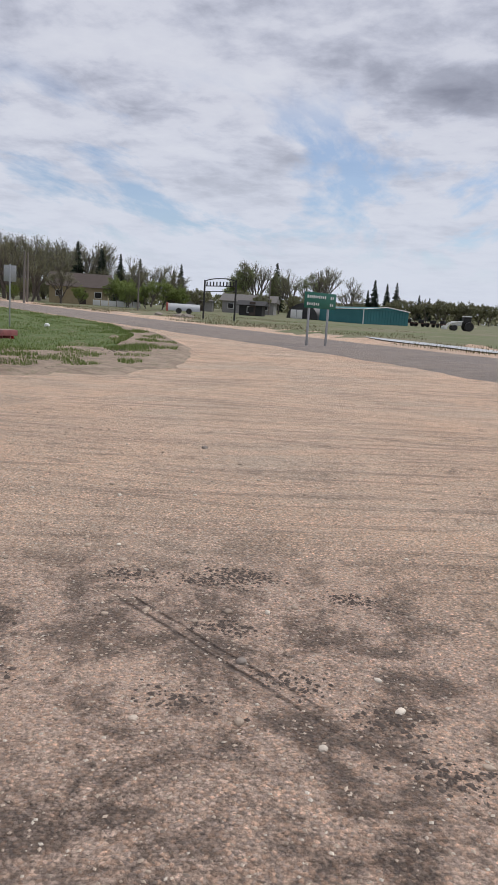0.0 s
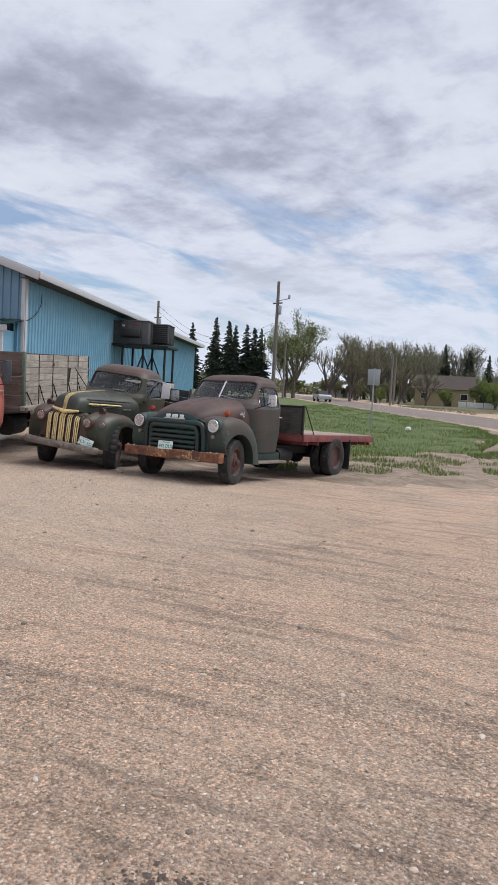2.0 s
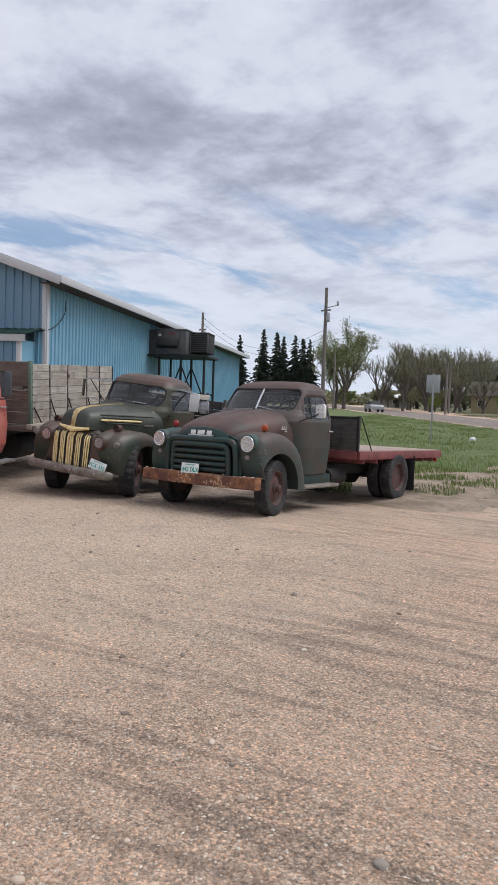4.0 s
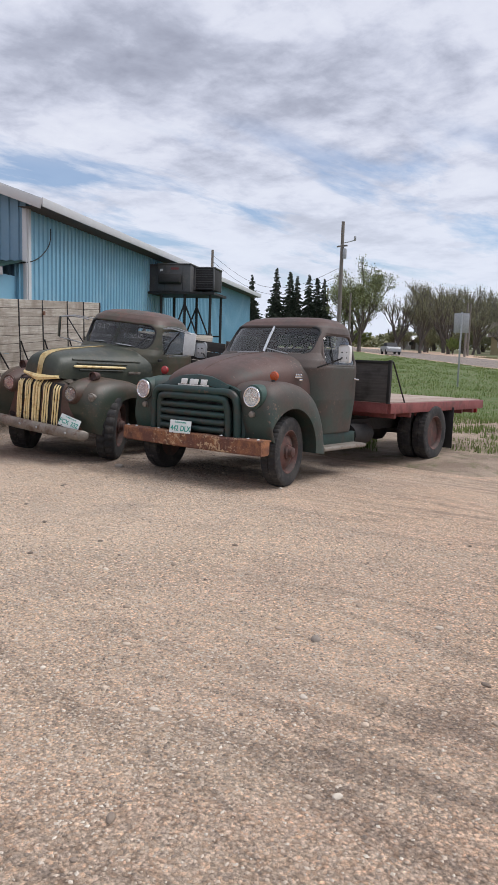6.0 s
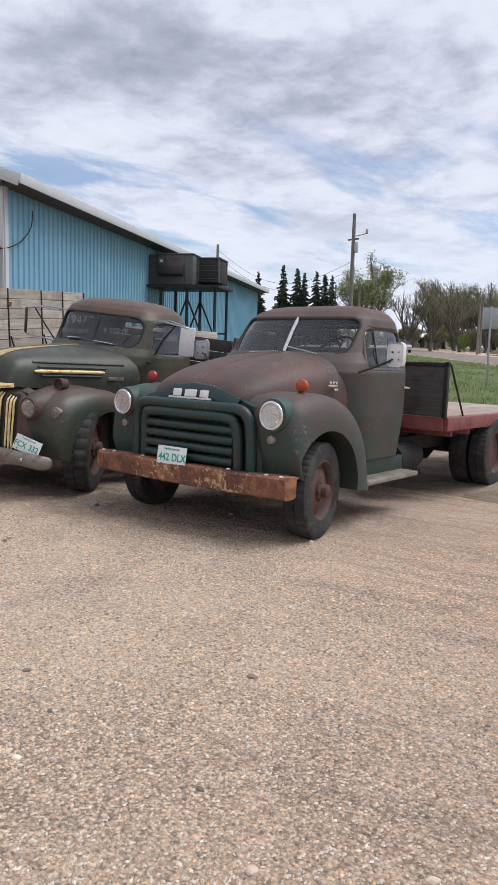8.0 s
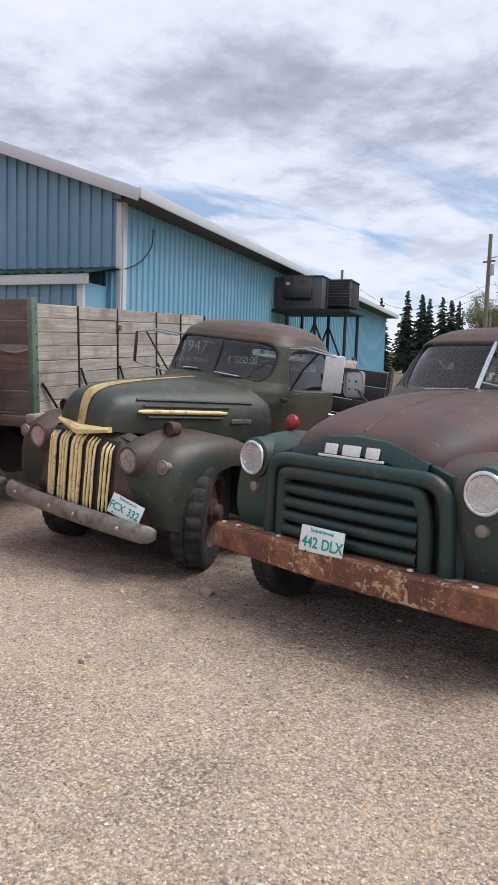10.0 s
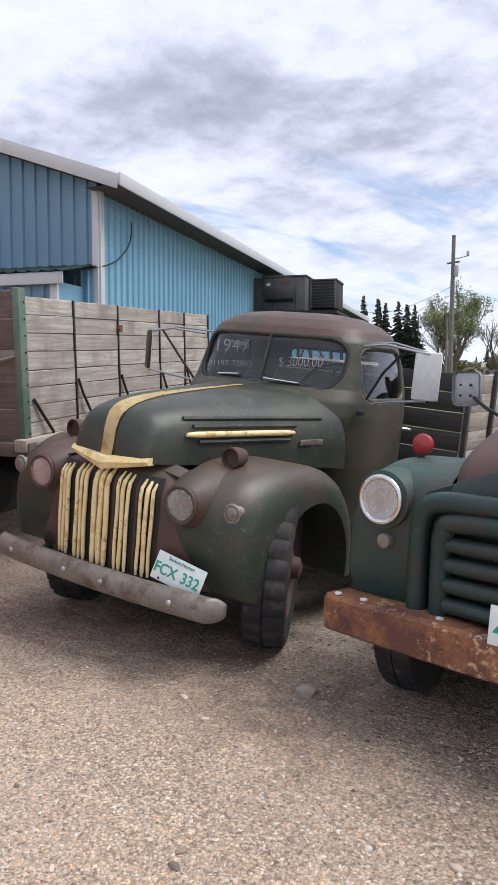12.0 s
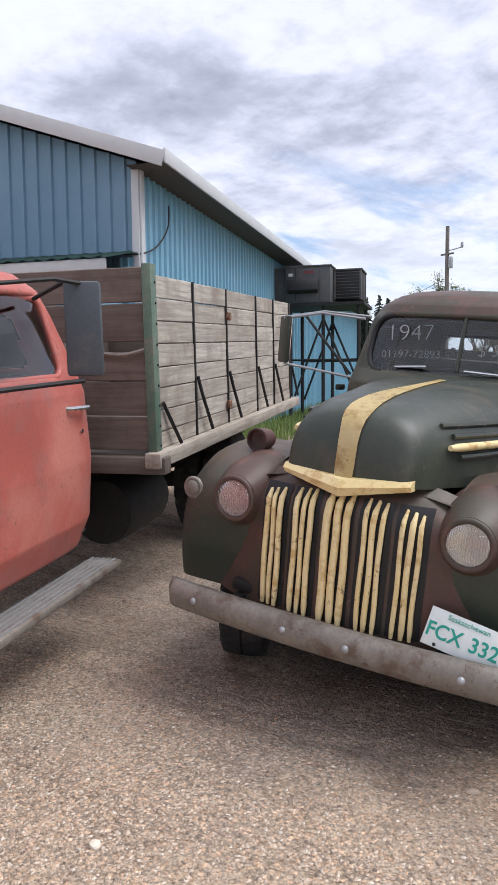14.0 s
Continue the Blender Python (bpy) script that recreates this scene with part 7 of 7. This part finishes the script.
hx, hy = -35.48, 43.1
P_BIG = pole(hx, hy, 10.42 - height(hx, hy), 0.135, "tall grey wooden utility pole with lamp arm and transformer", True)
lx, ly = out(-49.1, 42.8, 1.0, EYE7)
P_LEFT = pole(lx, ly, 9.6 - height(lx, ly), 0.13, "wooden utility pole behind the building", False)
for x, y, eye, h, kk in ((-47.6, 58.5, EYE7, 5.6, 1.3), (-33.7, 56.2, EYE7, 4.2, 1.5), (-34.7, 58.9, EYE0, 4.4, 1.5), (-17.8, 81.9, EYE0, 3.8, 1.5), (-52.6, 60.8, EYE7, 6.2, 1.5)):
    px, py = out(x, y, kk, eye)
    pole(px, py, h * kk, 0.13, "weathered wooden utility pole", False, False)
px, py = out(-22.7, 56.1, 1.5)
lamp = pole(px, py, 4.9, 0.09, "grey street light pole", False, False)
part("lamp_arm", tube(bmesh.new(), [(0, 0, 4.8), (1.2, -0.5, 4.95)], 0.04, 6), GALV, lamp)
wires = thing("overhead_wires", pose(0, 0, 0), "sagging black overhead wires between poles", "wire")
for dz in (0.0, 0.5):
    a, b = Vector((lx, ly, 9.2 - dz)), Vector((hx, hy, 7.4 - dz))
    pts = [a.lerp(b, i / 14) - Vector((0, 0, 2.0 * math.sin(math.pi * i / 14))) for i in range(15)]
    part("wire", tube(bmesh.new(), pts, 0.012, 5), BLACK, wires)

# ---- signs by the road ----
sx_, sy_ = -15.6, 26.6
sgn = thing("street_sign", on_ground(sx_, sy_, 33), "plain grey back of a road sign on a steel post", "sign")
part("post", boxm((0, 0, 1.3), (0.06, 0.04, 2.7), 0.005), GALV, sgn)
part("panel", boxm((0, 0.03, 2.28), (0.50, 0.01, 0.66), 0.004), GALV, sgn, "bare metal sign back")
for z in (2.1, 2.45):
    part("sign_bolt", disc_y(0.02, 0.01, (0, 0.02, z), 0.01, 8), DARK, sgn)
wx, wy = -14.9, 28.4
flag = thing("marker_post", on_ground(wx, wy), "small white capped utility marker in the grass", "marker")
part("stub", tube(bmesh.new(), [(0, 0, -0.1), (0, 0, 0.12)], 0.05, 10), WHITE, flag)
part("cap", lathe(bmesh.new(), [(0.09, 0.10), (0.13, 0.14), (0.12, 0.22), (0.06, 0.27), (0.001, 0.28)], "z", seg=16), WHITE, flag, "white rounded cap")
a, b = Vector((-3.95, 30.7, 0)), Vector((-2.85, 32.3, 0))
mid = (a + b) / 2
gsn = thing("highway_sign", on_ground(mid.x, mid.y, math.degrees(math.atan2(b.y - a.y, b.x - a.x))), "green highway distance sign on two steel posts", "sign")
SIGN_GREEN = plain("sign_green", (0.01, 0.13, 0.085), 0.4)
part("panel", boxm((0, -0.03, 1.98), (1.98, 0.012, 0.68), 0.003), SIGN_GREEN, gsn, "green reflective panel")
for x in (-0.62, 0.58):
    part("post", boxm((x, 0.03, 1.05), (0.09, 0.07, 2.6), 0.006), GALV, gsn)
for z, x0, wd in ((2.13, -0.25, 1.2), (2.13, 0.72, 0.25), (1.82, -0.45, 0.8), (1.82, 0.72, 0.25)):
    n = int(wd / 0.115)
    for i in range(n):
        part("lettering_bar", boxm((x0 - wd / 2 + (i + 0.5) * wd / n, -0.04, z), (0.07, 0.006, 0.10 if i % 3 else 0.14), 0.003), WHITE, gsn)

# ---- across the road ----
HOUSE_WALL = plain("beige_stucco", (0.42, 0.34, 0.21), 0.9, 0.0, 0.15, 3)
HOUSE_ROOF = plain("brown_shingles", (0.085, 0.065, 0.055), 0.9, 0.0, 0.3, 4)
GREY_WALL = plain("grey_siding", (0.30, 0.29, 0.28), 0.8, 0.0, 0.15, 3)
ROOF2 = plain("grey_shingles", (0.16, 0.15, 0.14), 0.9, 0.0, 0.3, 4)
TEAL = worn("teal_sheet_metal", (0.035, 0.17, 0.185), (0.03, 0.15, 0.165), None, 0.3, 0.5)
STEEL_ARCH = worn("weathered_corrugated_steel", (0.14, 0.14, 0.145), (0.17, 0.165, 0.165), (0.12, 0.09, 0.075), 0.6, 0.6, 0.3)


def house(x, y, turn, wd, dp, wall, rise, wmat, rmat, label, windows=3, hip=False):
    h = thing("house", on_ground(x, y, turn), label, "house")
    part("wall", boxm((0, 0, wall / 2 - 0.3), (wd, dp, wall + 0.6)), wmat, h)
    o = 0.5
    bm = bmesh.new()
    r = wd / 2 - (dp / 2 if hip else -o)
    pts = [(-wd / 2 - o, -dp / 2 - o, wall), (wd / 2 + o, -dp / 2 - o, wall), (wd / 2 + o, dp / 2 + o, wall), (-wd / 2 - o, dp / 2 + o, wall), (-r, 0, wall + rise), (r, 0, wall + rise)]
    v = [bm.verts.new(p) for p in pts]
    for f in ((0, 1, 5, 4), (2, 3, 4, 5), (0, 4, 3), (1, 2, 5), (3, 2, 1, 0)):
        bm.faces.new([v[i] for i in f])
    part("roof", bm, rmat, h, smooth=False)
    for i in range(windows):
        xx = -wd / 2 + wd * (i + 0.5) / windows
        wn = part("window", boxm((xx, -dp / 2 - 0.02, wall * 0.58), (1.1, 0.06, 0.95), 0.01), WHITE, h)
        part("pane", boxm((xx, -dp / 2 - 0.055, wall * 0.58), (0.95, 0.02, 0.8)), DARK, wn)
    part("door", boxm((wd * 0.08, -dp / 2 - 0.03, 1.0), (0.9, 0.06, 2.0), 0.01), HOUSE_ROOF, h)
    return h


x, y = out(-34.9, 69.2)
house(x, y, 24, 8.6, 7.0, 2.5, 2.2, HOUSE_WALL, HOUSE_ROOF, "beige bungalow with a brown shingle roof among trees", 3)
x, y = out(-25.6, 80.5)
house(x, y, 14, 4.4, 5, 1.7, 1.2, GREY_WALL, ROOF2, "small grey outbuilding with a hip roof", 1, True)
x, y = out(-20.6, 84)
house(x, y, 8, 9, 6, 2.0, 1.3, GREY_WALL, ROOF2, "low grey house behind the arch sign", 3)
x, y = out(-16.6, 70)
house(x, y, 5, 3.4, 3, 1.5, 0.7, DARK, DARK, "dark weathered timber shed", 1)
x, y = out(-72.4, 102.5, 1.3, EYE7)
house(x, y, 50, 6, 5, 2.0, 0.9, GREY_WALL, WHITE, "distant shed with a white roof", 1)

# teal shed
pa, pc, pb = Vector(out(-9.2, 68.3)), Vector(out(-5.1, 64.9)), Vector(out(-1.4, 68.6))
e1, e2 = (pa - pc), (pb - pc)
turn = math.degrees(math.atan2(e2.y, e2.x))
shed = thing("teal_shed", on_ground(pc.x, pc.y, turn, 1, 0.1), "teal ribbed metal shed with pale roof edges", "shed")
wd, dp, wl = e2.length, e1.length * 1.25, 2.05
part("wall", boxm((wd / 2, dp / 2, wl / 2 - 0.2), (wd, dp, wl + 0.4)), TEAL, shed)
for i in range(int(wd / 0.5)):
    part("wall_rib", boxm((0.25 + i * 0.5, -0.015, wl / 2), (0.08, 0.03, wl - 0.05)), TEAL, shed)
bm = bmesh.new()
v = [bm.verts.new(p) for p in ((-0.1, -0.15, wl), (wd + 0.1, -0.15, wl), (wd / 2, -0.15, wl + 0.42), (-0.1, dp + 0.1, wl), (wd + 0.1, dp + 0.1, wl), (wd / 2, dp + 0.1, wl + 0.42))]
for f in ((0, 2, 5, 3), (2, 1, 4, 5), (0, 1, 2), (3, 5, 4)):
    bm.faces.new([v[i] for i in f])
part("roof", bm, TEAL, shed, smooth=False)
bm = tube(bmesh.new(), [(-0.1, -0.17, wl), (wd / 2, -0.17, wl + 0.43), (wd + 0.1, -0.17, wl)], 0.05, 4)
tube(bm, [(-0.12, -0.15, wl), (-0.12, dp, wl)], 0.05, 4)
part("roof_trim", bm, WHITE, shed, "pale roof trim")
part("corner_trim", boxm((-0.03, -0.03, wl / 2), (0.1, 0.1, wl)), WHITE, shed)
# quonset hut
qa, qb = Vector(out(-13.6, 72.5)), Vector(out(-8.6, 70.3))
mid = (qa + qb) / 2
hut = thing("quonset_hut", on_ground(mid.x, mid.y, -28), "weathered corrugated steel quonset hut with white doors", "hut")
rows = []
for i in range(41):
    yy = -1.8 + 0.22 * i
    r = 2.35 + (0.03 if i % 2 else 0)
    rows.append([(r * 1.25 * math.cos(math.pi * j / 24), yy, -0.1 + r * math.sin(math.pi * j / 24)) for j in range(25)])
part("shell", loft(bmesh.new(), rows, False), STEEL_ARCH, hut)
bm = bmesh.new()
bm.faces.new([bm.verts.new((2.93 * math.cos(math.pi * j / 24), -1.75, -0.1 + 2.33 * math.sin(math.pi * j / 24))) for j in range(25)])
bmesh.ops.solidify(bm, geom=bm.faces[:], thickness=0.05)
part("end_wall", bm, MACHINE_GREY, hut)
for xx in (-1.0, 0.15):
    part("door", boxm((xx - 0.6, -1.83, 0.65), (1.05, 0.06, 1.3), 0.01), WHITE, hut, "white door")

# arch sign over the park entrance
aa, ab = Vector(out(-13.2, 44.8)), Vector(out(-10.7, 43.4))
mid = (aa + ab) / 2
arch = thing("entrance_arch", on_ground(mid.x, mid.y, math.degrees(math.atan2(ab.y - aa.y, ab.x - aa.x))), "black steel arch sign on two posts", "sign")
L = (ab - aa).length / 2
for s in (-1, 1):
    part("post", boxm((s * L, 0, 1.75), (0.12, 0.12, 3.9)), DARK, arch)
part("arch_bar", tube(bmesh.new(), [(L * math.cos(math.pi * i / 16), 0, 3.5 + 0.35 * math.sin(math.pi * i / 16)) for i in range(17)], 0.05, 6), DARK, arch)
part("lower_bar", tube(bmesh.new(), [(-L, 0, 3.15), (L, 0, 3.15)], 0.05, 6), DARK, arch)
part("lower_bar", tube(bmesh.new(), [(-L, 0, 2.65), (L, 0, 2.65)], 0.04, 6), DARK, arch)
for i in range(9):
    xx = -L * 0.85 + L * 1.7 * i / 8
    part("lettering_bar", boxm((xx, 0, 3.37), (0.14, 0.04, 0.36)), DARK, arch)
# trailer with tarp
ta, tb = Vector(out(-19.7, 55.2)), Vector(out(-17.3, 56.1))
mid = (ta + tb) / 2
tl = thing("tarped_trailer", on_ground(mid.x, mid.y, math.degrees(math.atan2(tb.y - ta.y, tb.x - ta.x))), "low trailer under a pale grey tarp with a red end", "trailer")
L = (tb - ta).length
bm = bmesh.new()
loft(bm, [[(xx, 0.9 * math.cos(math.pi * j / 10), 0.35 + 0.85 * math.sin(math.pi * j / 10)) for j in range(11)] for xx in np.linspace(-L / 2, L / 2, 8)], False, (False, False))
part("tarp", bm, GALV, tl, "pale grey tarp")
part("red_end", boxm((-L / 2 - 0.1, 0, 0.75), (0.25, 1.9, 1.0), 0.05), RED_PAINT, tl, "red end panel")
for xx in (-0.6, 0.6):
    part("wheel", lathe(bmesh.new(), [(0.001, -0.95), (0.35, -0.95), (0.35, -0.75), (0.001, -0.75)], "y", (xx, 0, 0.35), 16), TYRE, tl)
# rocks
rk = random.Random(9)
for i in range(9):
    x, y = out(-15.4 + rk.uniform(-1.6, 1.4), 46.1 + rk.uniform(-0.8, 0.8))
    t = bmesh.new()
    bmesh.ops.create_icosphere(t, subdivisions=2, radius=rk.uniform(0.25, 0.55))
    for v in t.verts:
        v.co *= 1 + 0.35 * noise.noise(v.co * 2.5 + Vector((i * 3.0, 0, 0)))
        v.co.z *= 0.7
    ob = part("boulder", t, STONE, None, sharp=0.4)
    ob.matrix_world = on_ground(x, y)
    tagged(ob, "pale field boulder in rough grass", "rock", "boulders by the road")
# white board fence
for i in range(6):
    x, y = out(-31.6 + 0.7 * i, 66.4 + 0.35 * i)
    f = thing("fence_panel", on_ground(x, y, 26), "short white fence panel", "fence", "white fence")
    part("panel", boxm((0, 0, 0.45), (1.05, 0.05, 0.8), 0.01), WHITE, f)
    part("post", boxm((-0.52, 0, 0.45), (0.09, 0.09, 1.0), 0.01), WHITE, f)


def small_car(x, y, turn, paint, label):
    t = thing("parked_car", on_ground(x, y, turn), label, "car")
    bm = loft(bmesh.new(), [[(-0.85, yy, 0.35), (-0.88, yy, 0.7), (-0.8, yy, zz), (0.8, yy, zz), (0.88, yy, 0.7), (0.85, yy, 0.35)] for yy, zz in ((-2.2, 0.72), (-2.1, 0.85), (-1.0, 0.95), (1.7, 0.98), (2.2, 0.8))], True, (True, True))
    part("body", bm, paint, t)
    bm = loft(bmesh.new(), [[(-0.74 * k, yy, 0.93), (-0.62 * k, yy, zz), (0.62 * k, yy, zz), (0.74 * k, yy, 0.93)] for yy, zz, k in ((-1.1, 0.96, 1), (-0.4, 1.42, 1), (0.9, 1.42, 1), (1.6, 0.98, 1))], True, (True, True))
    part("cabin", bm, BLACK, t, "dark glass cabin")
    for sx2 in (-1, 1):
        for yy in (-1.35, 1.35):
            part("wheel", lathe(bmesh.new(), [(0.001, -0.1), (0.32, -0.1), (0.32, 0.1), (0.001, 0.1)], "x", (sx2 * 0.78, yy, 0.32), 16), TYRE, t)
        part("headlight", disc_y(0.09, 0.05, (sx2 * 0.62, -2.2, 0.68), 0.02, 12), LENS, t)
    return t


x, y = out(-47.5, 65.0, 1.2, EYE7)
small_car(x, y, 48, GALV, "silver car on the far road")

# tractor with loader and old machinery
x, y = out(3.4, 60.2)
tc = thing("tractor", on_ground(x, y, -75, 0.8), "white tractor with cab and front loader", "tractor")
part("hood", boxm((0, -1.2, 1.05), (0.7, 1.5, 0.6), 0.08), WHITE, tc)
part("cab", boxm((0, 0.3, 1.55), (1.1, 1.1, 1.15), 0.08), DARK, tc)
part("cab_roof", boxm((0, 0.3, 2.15), (1.2, 1.2, 0.14), 0.04), WHITE, tc)
for s in (-1, 1):
    part("rear_wheel", lathe(bmesh.new(), [(0.3, -0.2), (0.65, -0.2), (0.68, 0), (0.65, 0.2), (0.3, 0.2)], "x", (s * 0.8, 0.5, 0.66), 24), TYRE, tc)
    part("front_wheel", lathe(bmesh.new(), [(0.2, -0.15), (0.4, -0.15), (0.42, 0), (0.4, 0.15), (0.2, 0.15)], "x", (s * 0.7, -1.6, 0.42), 24), TYRE, tc)
    part("loader_arm", tube(bmesh.new(), [(s * 0.5, -0.4, 1.4), (s * 0.5, -2.2, 1.1), (s * 0.5, -2.7, 0.5)], 0.09, 6), WHITE, tc)
part("bucket", boxm((0, -2.95, 0.4), (1.6, 0.5, 0.5), 0.06), WHITE, tc)
for i, (bx, by) in enumerate(((-1.4, 69.0), (-0.3, 69.4), (0.8, 69.2), (1.7, 69.5))):
    x, y = out(bx, by)
    mch = thing("farm_implement", on_ground(x, y, 20 * i, 0.75), "dark rusty farm implement standing in the grass", "machinery", "old implements")
    part("frame", boxm((0, 0, 0.65), (1.8, 1.0, 0.12), 0.02), WHEEL_RUST, mch)
    part("hopper", boxm((0.1, 0, 1.0), (0.9, 0.8, 0.6), 0.08), DARK, mch)
    for s in (-1, 1):
        part("wheel", lathe(bmesh.new(), [(0.25, -0.1), (0.42, -0.1), (0.42, 0.1), (0.25, 0.1)], "y", (s * 0.7, 0.6, 0.42), 18), TYRE, mch)
    part("drawbar", tube(bmesh.new(), [(0.9, 0, 0.6), (2.0, 0, 0.45)], 0.05, 6), WHEEL_RUST, mch)
# ponded water in the field
m_, k_ = material("pond_water")
# pale grey base colour stands in for the sky mirrored in the water
POND = finish(m_, k_, (0.42, 0.43, 0.43), 0.40, 0.0, k_.noise(coord(k_), 3.0), 0.1, 0.01)
bm = bmesh.new()
c0 = Vector((1.9, 40.7, 0))
ring_pts = []
for i in range(40):
    a = math.tau * i / 40
    r = 1 + 0.25 * noise.noise((math.cos(a) * 2, math.sin(a) * 2, 0.3))
    p = c0 + Vector((0.61, -0.79, 0)) * (7.5 * r * math.cos(a)) + Vector((0.79, 0.61, 0)) * (1.1 * r * math.sin(a))
    ring_pts.append((p.x, p.y, height(p.x, p.y) + 0.06))
bm.faces.new([bm.verts.new(p) for p in ring_pts])
tagged(part("pond", bm, POND, None), "shallow ponded rain water, the sky's reflection painted in as pale grey", "water", kind="structure")

# stones and twigs lying on the lot
for x, y, r in ((-9.031, 8.904, 0.052), (-1.59, 4.685, 0.024), (-4.039, 6.89, 0.026), (-0.225, 6.383, 0.035), (1.415, 1.898, 0.024)):
    t = bmesh.new()
    bmesh.ops.create_icosphere(t, subdivisions=2, radius=r)
    for v in t.verts:
        v.co *= 1 + 0.35 * noise.noise(v.co * 22 + Vector((x, y, 0)))
        v.co.z *= 0.8
    ob = part("stone", t, STONE, None, sharp=0.5)
    ob.matrix_world = on_ground(x, y)
    tagged(ob, "single rounded stone lying on the gravel", "stone", "stones on the lot")
